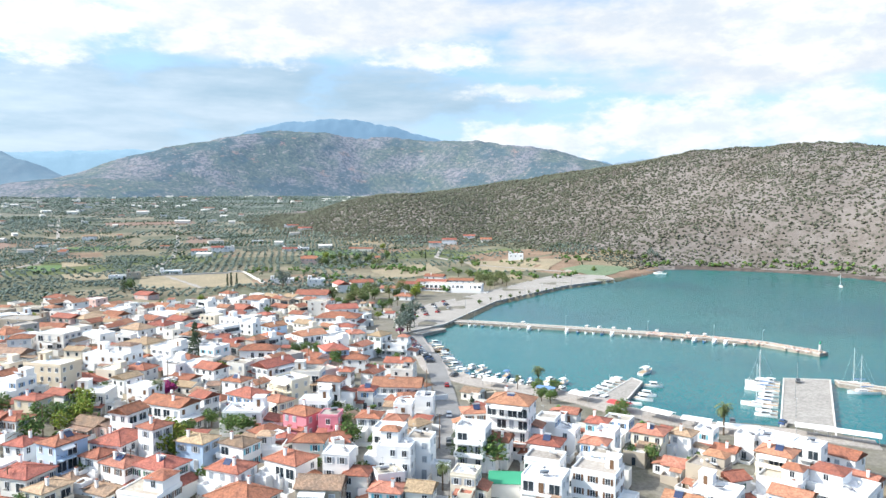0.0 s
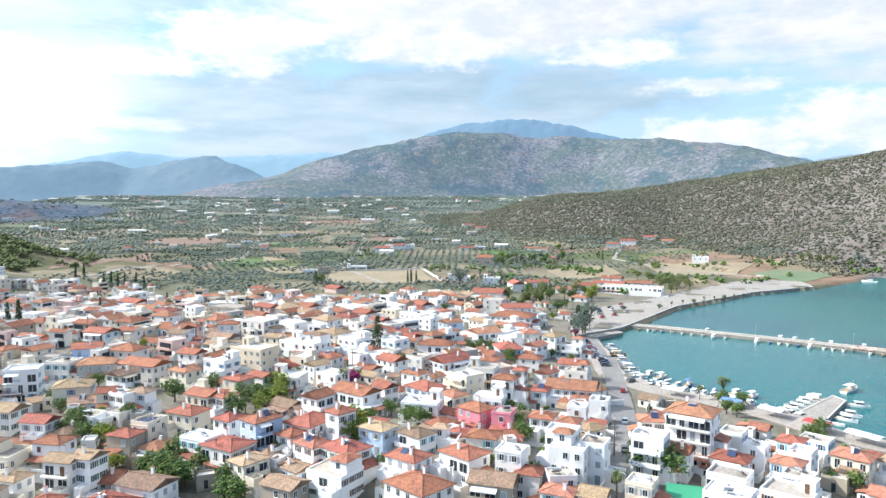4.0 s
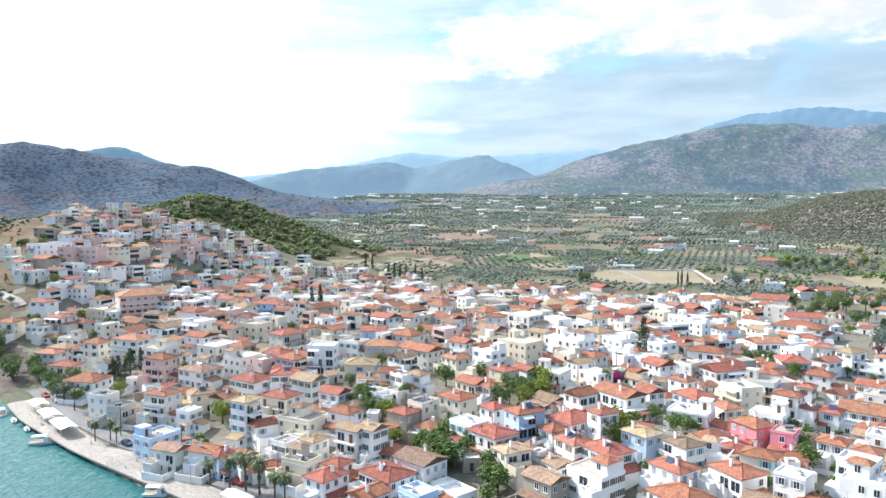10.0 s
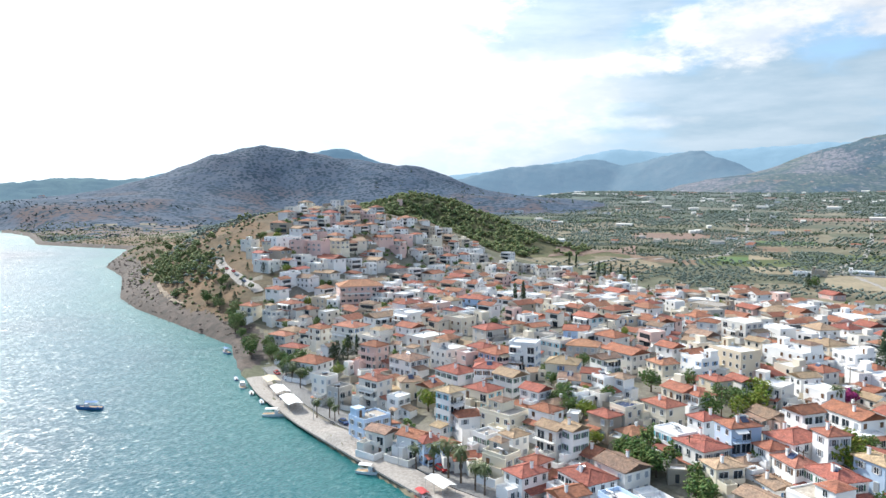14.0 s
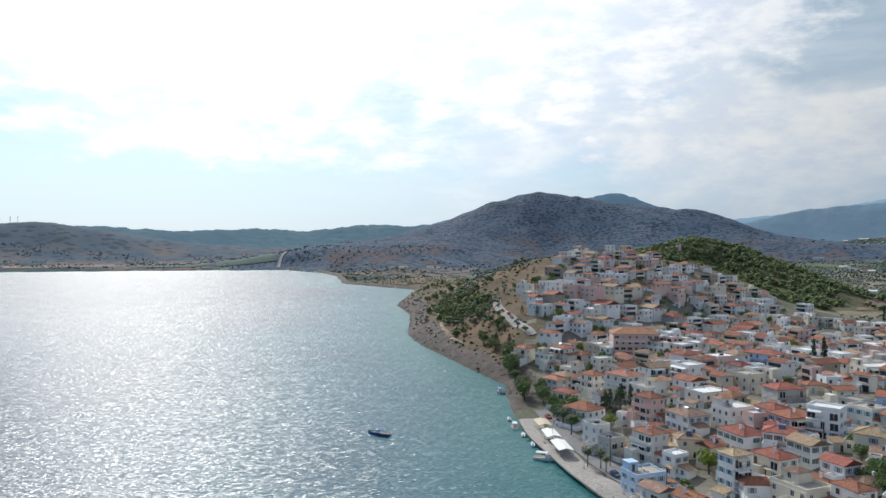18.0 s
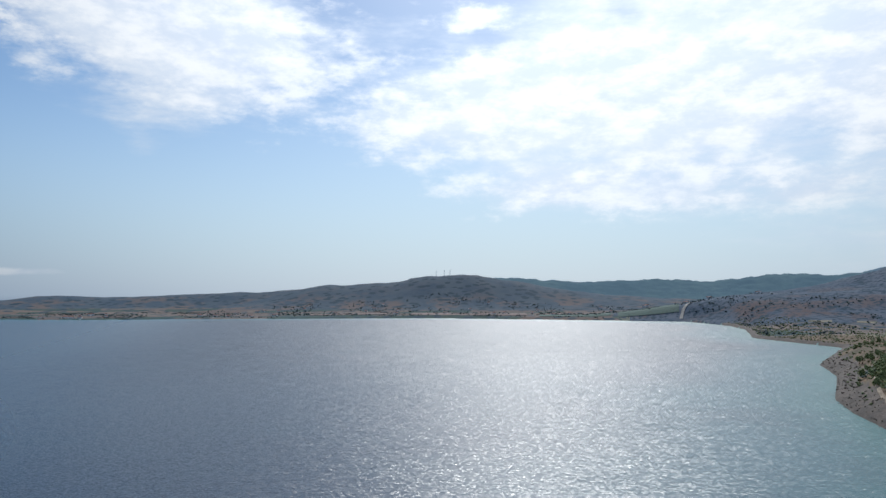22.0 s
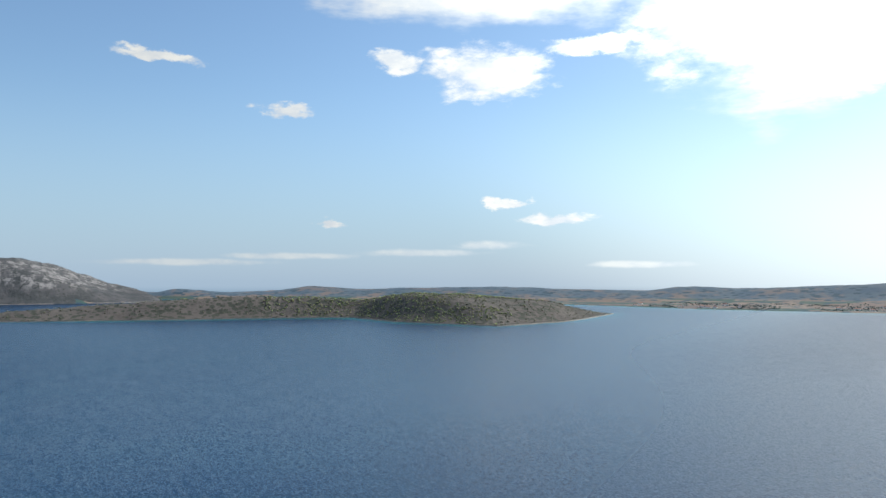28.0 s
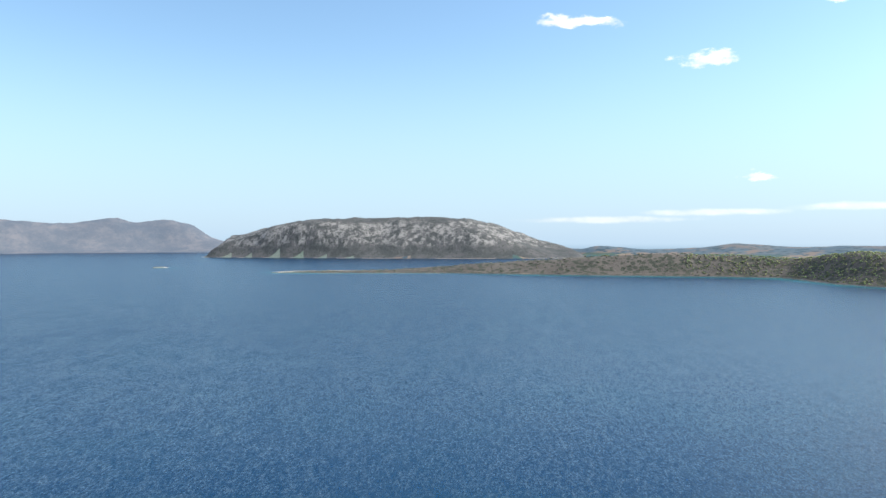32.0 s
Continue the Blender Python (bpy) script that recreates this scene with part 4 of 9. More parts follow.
def pent_mesh(wd, dp, cover, rise=0.4):
    """A narrow tiled lean-to roof, centre of its upper edge at the wall."""
    s = Shape()
    v = [(-wd / 2, 0, rise), (wd / 2, 0, rise), (wd / 2, -dp, 0), (-wd / 2, -dp, 0)]
    s.add([(x, y, z + 0.13) for x, y, z in v] + v, [(3, 2, 1, 0), (4, 5, 6, 7), (0, 1, 5, 4), (1, 2, 6, 5), (2, 3, 7, 6), (3, 0, 4, 7)])
    return s.mesh("pent_roof", [TILES[cover]])


def extras(hs, rnd, wd, dp, storeys, h, roof, cover, wm):
    """What has been added to a house over the years: side rooms, lean-tos, stairs, a room on the roof."""
    a, b = wd / 2, dp / 2
    tile = cover if roof != "f" else rnd.choice(("red", "red", "orange", "old", "tan"))
    for sg in (-1, 1):
        if rnd.random() < 0.38:            # side room
            aw, ad, ah = rnd.uniform(2.2, 4.2), dp * rnd.uniform(0.45, 0.9), rnd.uniform(2.5, 3.1) + (3 if storeys > 2 and rnd.random() < 0.5 else 0)
            oy = rnd.uniform(-0.5, 0.5) * (dp - ad)
            q = Shape()
            m = pose(sg * (a + aw / 2 - 0.03), oy, 0)
            if rnd.random() < 0.55:
                sheet_ring(q, [(aw / 2, ad / 2, -4), (aw / 2, ad / 2, ah)])
                part("side_room", q.mesh("side_room", [wm]), hs, m)
                part("pent_roof", pent_mesh(ad + 0.5, aw + 0.4, tile, 0.75), hs, pose(sg * (a - 0.02), oy, ah + 0.02, 0, 0, 90 * sg))
            else:
                sheet_ring(q, [(aw / 2, ad / 2, -4), (aw / 2, ad / 2, ah + 0.7), (aw / 2 - 0.15, ad / 2 - 0.15, ah + 0.7), (aw / 2 - 0.15, ad / 2 - 0.15, ah)])
                part("side_room", q.mesh("side_room", [wm]), hs, m)
            part("window", WIN[0], hs, pose(sg * (a + aw / 2 - 0.03), oy - ad / 2 - 0.005, 1.0))
    if rnd.random() < 0.28:                # tiled canopy on posts along the front
        pw, pd = wd * rnd.uniform(0.45, 0.95), rnd.uniform(1.6, 2.8)
        ox, pz = rnd.choice((-1, 1)) * (wd - pw) / 2, 2.45 + (3 if storeys > 2 and rnd.random() < 0.4 else 0)
        part("pent_roof", pent_mesh(pw, pd, tile, 0.5), hs, pose(ox, -b - 0.01, pz))
        for sx in (-1, 1):
            part("post", Shape().box(-0.09, 0.09, -0.09, 0.09, -1, pz + 0.05).mesh("post", [FRAME]), hs, pose(ox + sx * (pw / 2 - 0.2), -b - pd + 0.2, 0))
    if storeys > 1 and rnd.random() < 0.2:   # outside stair up the front
        side = [(0, -2)] + [q for k in range(10) for q in ((0.32 * k, 0.3 * (k + 1)), (0.32 * (k + 1), 0.3 * (k + 1)))] + [(4.2, 3.0), (4.2, -2)]
        n = len(side)
        s = Shape().add([(px, 0, pz) for px, pz in side] + [(px, -1.0, pz) for px, pz in side], [(k, (k + 1) % n, n + (k + 1) % n, n + k) for k in range(n)] + [tuple(range(n)), tuple(range(2 * n - 1, n - 1, -1))])
        m = pose(-a + rnd.uniform(0, 0.3) * wd, -b - 0.02, 0)
        part("stair", s.mesh("stair", [wm]), hs, m)
        v = [(0, -2), (4.2, -2), (4.2, 3.9), (3.2, 3.9), (0, 0.9)]
        part("stair_parapet", Shape().add([(px, -1.0, pz) for px, pz in v] + [(px, -1.13, pz) for px, pz in v], [(k, (k + 1) % 5, 5 + (k + 1) % 5, 5 + k) for k in range(5)] + [(4, 3, 2, 1, 0), (5, 6, 7, 8, 9)]).mesh("stair_parapet", [wm]), hs, m)
    if roof == "f" and wd > 6.5 and rnd.random() < 0.42:    # room on the roof, with tiles
        rw, rd = wd * rnd.uniform(0.4, 0.62), dp * rnd.uniform(0.5, 0.7)
        ox, oy = rnd.choice((-1, 1)) * (a - rw / 2 - 0.25), b - rd / 2 - 0.25
        q = Shape()
        sheet_ring(q, [(rw / 2, rd / 2, 0), (rw / 2, rd / 2, 2.6)])
        room = part("roof_room", q.mesh("roof_room", [wm]), hs, pose(ox, oy, h + 0.04))
        A, B, k = rw / 2 + 0.35, rd / 2 + 0.35, min(rw, rd) / 2 - 0.1
        v = [(-A, -B, 2.6), (A, -B, 2.6), (A, B, 2.6), (-A, B, 2.6), (-A + k, 0, 3.6), (A - k, 0, 3.6)]
        part("roof", Shape().add(v, [(0, 1, 5, 4), (2, 3, 4, 5), (1, 2, 5), (3, 0, 4), (3, 2, 1, 0)]).mesh("roof", [TILES[tile]]), room)
        part("window", WIN[0], room, pose(0, -rd / 2 - 0.005, 0.9))


def house(x, y, wd, dp, storeys, turn, roof, cover, wall, detail=None, seed=None):
    """A town house; its front, local -y, is turned to the camera's side to fit its view. h hipped, g gabled, f flat
    roof.
    """
    rnd = random.Random(seed if seed is not None else int(x * 10) * 7919 + int(y * 10))
    d = math.hypot(x, y)
    if detail is None:
        detail = 3 if d < 270 else 2 if d < 400 else 1
    z = gz(x, y)
    PLACED.append((x, y, 0.25 * (wd + dp)))
    size = {1: "single-storey", 2: "two-storey", 3: "three-storey", 4: "four-storey"}[storeys]
    over = (TILETEXT[cover] + " " + TEXT[roof] + " roof") if roof != "f" else "flat " + {"white": "whitewashed", "concrete": "bare concrete", "beige": "beige"}[cover] + " roof"
    hs = base("house", pose(x, y, z, 0, 0, turn), "%s %s house with a %s" % (size, WALLTEXT[wall], over), "house", "houses of the town")
    h = 3.0 * storeys + rnd.uniform(-0.15, 0.25)
    a, b = wd / 2, dp / 2
    wm = WALLS[wall]
    s = Shape()
    foot = [(a + 0.05, b + 0.05, -4), (a + 0.05, b + 0.05, 0.35), (a, b, 0.37)]
    if roof == "f":
        p, t = rnd.choice((0.35, 0.6, 0.9)), 0.2
        lip = [(a, b, h - 0.2), (a + 0.12, b + 0.12, h - 0.18), (a + 0.12, b + 0.12, h - 0.02), (a, b, h)] if rnd.random() < 0.5 else []
        sheet_ring(s, foot + lip + [(a, b, h + p), (a - t, b - t, h + p), (a - t, b - t, h)])
        part("wall", s.mesh("wall", [wm]), hs)
        part("roof", Shape().box(-a + t, a - t, -b + t, b - t, h, h + 0.05).mesh("roof", [FLAT[cover]]), hs)
        if wd > 8 and rnd.random() < 0.4:
            sx = rnd.choice((-1, 1)) * (a - 1.9)
            part("stair_hut", Shape().box(sx - 1.5, sx + 1.5, b - 3.4, b - 0.3, h + 0.05, h + 2.5).box(sx - 1.65, sx + 1.65, b - 3.55, b - 0.15, h + 2.5, h + 2.65).box(sx - 0.45, sx + 0.45, b - 3.44, b - 3.38, h + 0.05, h + 2.0, 1).mesh("stair_hut", [wm, SHUTTER["brown"]]), hs)
        top = h + 0.05
    else:
        e, pitch = 0.45, rnd.uniform(0.30, 0.42)
        rise = (b + e) * pitch
        A, B = a + e, b + e
        k = min(A - 0.2, B) if roof == "h" else 0.0
        r0 = h - 0.10
        q = Shape()
        lo, th = r0, 0.16
        v = [(-A, -B, lo), (A, -B, lo), (A, B, lo), (-A, B, lo), (-A + k, 0, lo + rise), (A - k, 0, lo + rise)]
        v += [(px, py, pz + th) for px, py, pz in v]
        q.add(v, [(6, 7, 11, 10), (8, 9, 10, 11), (7, 8, 11), (9, 6, 10), (0, 4, 5, 1), (2, 5, 4, 3), (1, 5, 2), (3, 4, 0),
                  (0, 1, 7, 6), (1, 2, 8, 7), (2, 3, 9, 8), (3, 0, 6, 9)])
        # ridge and hip caps
        for i, j in ((10, 11),) + (((6, 10), (9, 10), (7, 11), (8, 11)) if roof == "h" else ()):
            if (Vector(v[i]) - Vector(v[j])).length > 0.3:
                q.tube(v[i], v[j], 0.13, n=5)
        if roof == "g":
            g = rise - e * pitch - 0.12
            e0 = sheet_ring(s, foot + [(a, b, h - 0.42), (a + 0.1, b + 0.1, h - 0.4), (a + 0.1, b + 0.1, h - 0.26), (a, b, h - 0.24), (a, b, h)], False)
            s.v += [(-a, 0, h + g), (a, 0, h + g)]
            s.f += [(e0, e0 + 4, e0 + 3), (e0 + 1, e0 + 2, e0 + 5), (e0, e0 + 1, e0 + 5, e0 + 4), (e0 + 2, e0 + 3, e0 + 4, e0 + 5)]
            s.m += [0] * 4
        else:
            sheet_ring(s, foot + [(a, b, h - 0.42), (a + 0.1, b + 0.1, h - 0.4), (a + 0.1, b + 0.1, h - 0.26), (a, b, h - 0.24), (a, b, h)])
        part("wall", s.mesh("wall", [wm]), hs)
        part("roof", q.mesh("roof", [TILES[cover]]), hs)
        top = None
        if rnd.random() < (0.75 if detail > 1 else 0.3):
            cx, cy = rnd.uniform(-0.5, 0.5) * a, rnd.choice((-0.45, 0.45)) * b
            part("chimney", CHIMNEY, hs, pose(cx, cy, lo + rise * (1 - abs(cy) / B) + 0.5))
    # lean-to annex, terrace or yard wall
    if detail > 1 and rnd.random() < 0.5:
        sg, aw, ad, ah = rnd.choice((-1, 1)), wd * rnd.uniform(0.3, 0.55), rnd.uniform(2.2, 3.6), rnd.choice((2.7, 2.8, 3.0))
        q = Shape()
        sheet_ring(q, [(aw / 2, ad / 2, -4), (aw / 2, ad / 2, ah + 0.8), (aw / 2 - 0.15, ad / 2 - 0.15, ah + 0.8), (aw / 2 - 0.15, ad / 2 - 0.15, ah)])
        part("annex", q.mesh("annex", [wm]), hs, pose(sg * (a - aw / 2 - 0.1), -b - ad / 2 + 0.03, 0))
    if detail > 1:
        extras(hs, rnd, wd, dp, storeys, h, roof, cover, wm)
    if detail > 1 and rnd.random() < 0.55:
        yw, yd, yh = a * rnd.uniform(0.8, 1.25), rnd.uniform(2.5, 5.0), rnd.uniform(1.1, 2.0)
        q = Shape().box(-yw, yw, -b - yd - 0.2, -b - yd, -4, yh).box(-yw, -yw + 0.2, -b - yd, -b + 0.2, -4, yh).box(yw - 0.2, yw, -b - yd, -b + 0.2, -4, yh)
        part("yard_wall", q.mesh("yard_wall", [WALLS[rnd.choice(("white", "white", "offwhite", "stone"))]]), hs)
    # openings on the sides that can be seen
    rel = (math.degrees(math.atan2(-x, y)) - turn + 180) % 360 - 180       # the drone's bearing against the front
    sides = [("front", wd)] + ([("left", dp)] if rel < -3 else [("right", dp)] if rel > 3 else [])
    kind = rnd.choice((0, 0, 0, 0, 1, 1, 2, 3, 4, 5, 6, 6, 7, 9, 9, 9))
    for side, length in sides:
        n = max(1, int(length / (2.6 if detail == 3 else 3.2 if detail == 2 else 4.2)))
        bal = side == "front" and storeys > 1 and wd > 6 and detail > 1 and rnd.random() < (0.8 if storeys > 2 else 0.42)
        for fl in range(storeys):
            for i in range(n):
                if rnd.random() < 0.12 or (detail == 1 and fl == 0 and storeys > 1):
                    continue
                u = (i + 0.5) / n * length - length / 2 + rnd.uniform(-0.12, 0.12)
                door = fl == 0 and i == n // 2 and side == "front"
                me = WIDE if bal and fl > 0 and rnd.random() < 0.6 or door and rnd.random() < 0.3 and wd > 7 else DOORW[rnd.randrange(4)] if door or (bal and fl > 0) else WIN[kind]
                zz = 0.12 if door else 3.0 * fl + (0.05 if bal and fl > 0 else 1.0)
                if side == "front":
                    m = pose(u, -b - 0.005, zz)
                else:
                    sg = -1 if side == "left" else 1
                    m = pose(sg * (a + 0.005), u, zz, 0, 0, 90 * sg)
                if d < 215 and me is WIN[kind] and KINDS[kind]:
                    win = part("window", BARE, hs, m)
                    part("shutter", LEAVES[KINDS[kind]], win, pose(-0.87, 0, 0))
                    part("shutter", LEAVES[KINDS[kind]], win, pose(0.87, 0, 0))
                else:
                    part("door" if door else "window", me, hs, m)
        if bal:
            bw = length * rnd.choice((0.5, 0.75, 0.96))
            me = balcony_mesh(bw, rnd.uniform(1.1, 1.6), wm, rnd.random() < 0.45)
            off = rnd.choice((-1, 0, 1)) * (length - bw) * 0.45
            for fl in range(1, storeys):
                part("balcony", me, hs, pose(off, -b, 3.0 * fl + 0.02))
                if rnd.random() < 0.3:
                    part("awning", awning_mesh(bw * 0.8, 1.5, rnd.choice(("white", "white", "beige", "white", "white"))), hs, pose(off, -b - 0.02, 3.0 * fl + 2.75))
    if top and detail > 1 or (top and rnd.random() < 0.4):
        for me, pr in ((HEATER, 0.55), (AIRCON, 0.4), (DISH, 0.35), (AERIAL, 0.4), (AIRCON, 0.25)):
            if rnd.random() < pr:
                part(me.name.split(".")[0], me, hs, pose(rnd.uniform(-0.7, 0.7) * (a - 0.8), rnd.uniform(-0.8, 0.2) * (b - 0.8), top, 0, 0, math.degrees(math.atan2(-x, y)) - turn + rnd.choice((140, 150, 190))))
    elif not top and detail > 1 and rnd.random() < 0.18:
        part("solar_heater", HEATER, hs, pose(rnd.uniform(-0.3, 0.3) * a, -0.35 * b, h + 0.45, 0, 0, 0))
    return hs


CELLS = {}


def free(x, y, r):
    """True where no house or tree stands within r of the place."""
    while CELLS.setdefault("n", 0) < len(PLACED):
        q = PLACED[CELLS["n"]]
        CELLS.setdefault((int(q[0] // 20), int(q[1] // 20)), []).append(q)
        CELLS["n"] += 1
    i, j = int(x // 20), int(y // 20)
    near = [q for a in (-1, 0, 1) for b in (-1, 0, 1) for q in CELLS.get((i + a, j + b), ())]
    return all((x - px) ** 2 + (y - py) ** 2 > (r + pr) ** 2 for px, py, pr in near)


# ---- plants ----
def clumps(points, sizes, rnd, mats, name, squash=0.8, low=False):
    """Many small irregular leaf clumps in one mesh."""
    t = (1 + 5 ** 0.5) / 2
    ico = np.array([(-1, t, 0), (1, t, 0), (-1, -t, 0), (1, -t, 0), (0, -1, t), (0, 1, t), (0, -1, -t), (0, 1, -t), (t, 0, -1), (t, 0, 1), (-t, 0, -1), (-t, 0, 1)]) / math.hypot(1, t)
    fac = np.array([(0, 11, 5), (0, 5, 1), (0, 1, 7), (0, 7, 10), (0, 10, 11), (1, 5, 9), (5, 11, 4), (11, 10, 2), (10, 7, 6), (7, 1, 8), (3, 9, 4), (3, 4, 2), (3, 2, 6), (3, 6, 8), (3, 8, 9), (4, 9, 5), (2, 4, 11), (6, 2, 10), (8, 6, 7), (9, 8, 1)])
    if low:
        ico = np.array([(1.1, 0, 0), (0, 1.1, 0), (-1.1, 0, 0), (0, -1.1, 0), (0, 0, 1.1), (0, 0, -0.8)])
        fac = np.array([(0, 1, 4), (1, 2, 4), (2, 3, 4), (3, 0, 4), (1, 0, 5), (2, 1, 5), (3, 2, 5), (0, 3, 5)])
    points, sizes = np.asarray(points, float), np.asarray(sizes, float)
    n, nv = len(points), len(ico)
    g = np.random.RandomState(rnd.randrange(99999))
    jit = g.uniform(0.6, 1.3, (n, nv, 1))
    ang = g.uniform(0, 6.28, n)
    c, s = np.cos(ang)[:, None], np.sin(ang)[:, None]
    loc = ico[None] * jit
    x, y, z = loc[..., 0] * c - loc[..., 1] * s, loc[..., 0] * s + loc[..., 1] * c, loc[..., 2] * squash
    co = np.stack([x, y, z], -1) * sizes[:, None, None] + points[:, None, :]
    tri = (fac[None] + (np.arange(n) * nv)[:, None, None]).reshape(-1, 3)
    me = bpy.data.meshes.new(name)
    me.vertices.add(n * nv)
    me.vertices.foreach_set("co", co.ravel())
    me.loops.add(tri.size)
    me.loops.foreach_set("vertex_index", tri.ravel())
    me.polygons.add(len(tri))
    me.polygons.foreach_set("loop_start", np.arange(len(tri)) * 3)
    me.update(calc_edges=True)
    for m in mats:
        me.materials.append(m)
    return me


def bushy(pts, sizes, per, seed, tall=1.0, frac=0.42):
    """Breaks each plant up into several smaller clumps over its crown."""
    g = np.random.RandomState(seed)
    n = len(pts)
    v = g.normal(size=(n, per, 3))
    v /= np.linalg.norm(v, axis=2)[..., None]
    v *= g.uniform(0.35, 1.0, (n, per, 1))
    v[..., 2] = np.abs(v[..., 2]) * tall
    out = np.asarray(pts)[:, None, :] + v * np.asarray(sizes)[:, None, None]
    return out.reshape(-1, 3), (np.asarray(sizes)[:, None] * g.uniform(frac * 0.6, frac * 1.2, (n, per))).ravel()


LEAF = {
    "broad": material("broadleaf_foliage", (0.10, 0.16, 0.04), 0.7, vary=(0.07, 0.115, 0.03), scale=0.8, island=0.35),
    "lime": material("bright_foliage", (0.19, 0.235, 0.03), 0.7, vary=(0.12, 0.17, 0.025), scale=0.8, island=0.3),
    "dark": material("dark_conifer_foliage", (0.045, 0.075, 0.035), 0.8, vary=(0.03, 0.05, 0.025), scale=0.8, island=0.3),
    "pine": material("pine_foliage", (0.160, 0.190, 0.070), 0.8, vary=(0.105, 0.135, 0.055), scale=0.15, island=0.35),
    "olive": material("olive_foliage", (0.145, 0.180, 0.150), 0.85, vary=(0.110, 0.148, 0.122), scale=0.02, island=0.35),
    "shrub": material("kermes_oak_scrub", (0.086, 0.094, 0.062), 0.9, vary=(0.115, 0.110, 0.080), scale=0.02, island=0.35),
    "maquis": material("maquis_foliage", (0.145, 0.170, 0.075), 0.9, vary=(0.085, 0.105, 0.055), scale=0.02, island=0.3),
    # bluer leaf tone, used only for the trees of the far shore
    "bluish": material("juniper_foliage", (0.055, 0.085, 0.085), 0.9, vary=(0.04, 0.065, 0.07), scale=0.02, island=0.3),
    "heath": material("headland_pine_foliage", (0.200, 0.235, 0.105), 0.9, vary=(0.125, 0.150, 0.075), scale=0.02, island=0.3),
    "palm": material("palm_fronds", (0.085, 0.12, 0.04), 0.6, vary=(0.14, 0.14, 0.06), scale=0.8, island=0.2),
    "purple": material("bougainvillea_bloom", (0.32, 0.03, 0.15), 0.7, island=0.25),
}
BARK = material("tree_bark", (0.14, 0.105, 0.075), 0.9, vary=(0.08, 0.06, 0.045), scale=2.0)


def tree_kit(kind, h, r, seed):
    """Trunk with limbs, and a crown of leaf clumps; meshes to be shared."""
    rnd = random.Random(seed)
    s = Shape()
    pts, sz = [], []
    if kind == "cypress":
        s.tube((0, 0, -0.5), (0, 0, h * 0.25), 0.2, 0.15).tube((0, 0, h * 0.25), (0, 0, h * 0.9), 0.15, 0.03)
        for k in range(230):
            u = rnd.random() ** 0.8
            rr = r * (math.sin(min(1, u * 3 + 0.25) * 1.57)) * (1 - u) ** 0.55 * rnd.uniform(0.5, 1.0)
            a = rnd.uniform(0, 6.28)
            pts.append((rr * math.cos(a), rr * math.sin(a), h * (0.06 + 0.94 * u)))
            sz.append(rnd.uniform(0.25, 0.5))
        leaf = "dark"
    elif kind == "palm":
        bend = rnd.uniform(-0.4, 0.4)
        for k in range(7):
            s.tube((bend * (k / 7) ** 2, 0, h * k / 7 - 0.3), (bend * ((k + 1) / 7) ** 2, 0, h * (k + 1) / 7 - 0.3), 0.26 - 0.01 * k, 0.21 - 0.01 * k)
        q = Shape()
        for k in range(44):
            a, lift, ln = k * 2.4 + rnd.uniform(-0.2, 0.2), rnd.uniform(-0.7, 1.3), r * rnd.uniform(0.8, 1.1)
            ca, sa = math.cos(a), math.sin(a)
            prev = Vector((bend, 0, h - 0.3))
            vz = lift
            for i in range(7):
                step = ln / 7
                nx = prev + Vector((ca * step * math.cos(vz), sa * step * math.cos(vz), step * math.sin(vz)))
                vz -= 0.30
                side = Vector((-sa, ca, 0)) * (0.42 * math.sin(3.14 * (i + 1.2) / 8.4)) + Vector((0, 0, -0.16))
                sidn = Vector((sa, -ca, 0)) * (0.42 * math.sin(3.14 * (i + 1.2) / 8.4)) + Vector((0, 0, -0.16))
                out = (nx - prev) * 0.7
                q.add([prev, nx, prev + side + out, prev + sidn + out, (prev + nx) / 2 + Vector((0, 0, 0.03))], [(0, 4, 2), (4, 1, 2), (0, 3, 4), (4, 3, 1)])
                prev = nx
        return s.mesh("trunk", [BARK], True), q.mesh("crown", [LEAF["palm"]])
    else:
        s.tube((0, 0, -0.5), (rnd.uniform(-0.2, 0.2), 0, h * 0.42), 0.16 + 0.02 * h, 0.10 + 0.012 * h)
        for k in range(6):
            a = k * 1.05 + rnd.uniform(-0.3, 0.3)
            s.tube((0, 0, h * rnd.uniform(0.28, 0.42)), (r * 0.65 * math.cos(a), r * 0.65 * math.sin(a), h * rnd.uniform(0.6, 0.85)), 0.11, 0.03, 6)
        lobes = [(rnd.uniform(-0.5, 0.5) * r, rnd.uniform(-0.5, 0.5) * r, h * rnd.uniform(0.5, 0.82), r * rnd.uniform(0.35, 0.62)) for k in range(9)]
        if kind == "conifer":
            lobes = [(rnd.uniform(-0.2, 0.2) * r * (1.2 - u), rnd.uniform(-0.2, 0.2) * r * (1.2 - u), h * (0.22 + 0.72 * u), r * (1.0 - 0.78 * u) * rnd.uniform(0.8, 1.05)) for u in [j / 10 for j in range(11)]]
        for lx, ly, lz, lr in lobes:
            for k in range(44):
                v = Vector((rnd.gauss(0, 1), rnd.gauss(0, 1), rnd.gauss(0, 0.8))).normalized() * lr * rnd.uniform(0.6, 1.05)
                pts.append((lx + v.x, ly + v.y, max(h * 0.16, lz + v.z)))
                sz.append(rnd.uniform(0.16, 0.36) * (0.6 + 0.13 * r))
        leaf = {"broad": "broad", "lime": "lime", "conifer": "dark", "stonepine": "pine", "purple": "purple", "grey": "olive"}[kind]
    return s.mesh("trunk", [BARK], True), clumps(pts, sz, rnd, [LEAF[leaf]], "crown", 0.8, True)


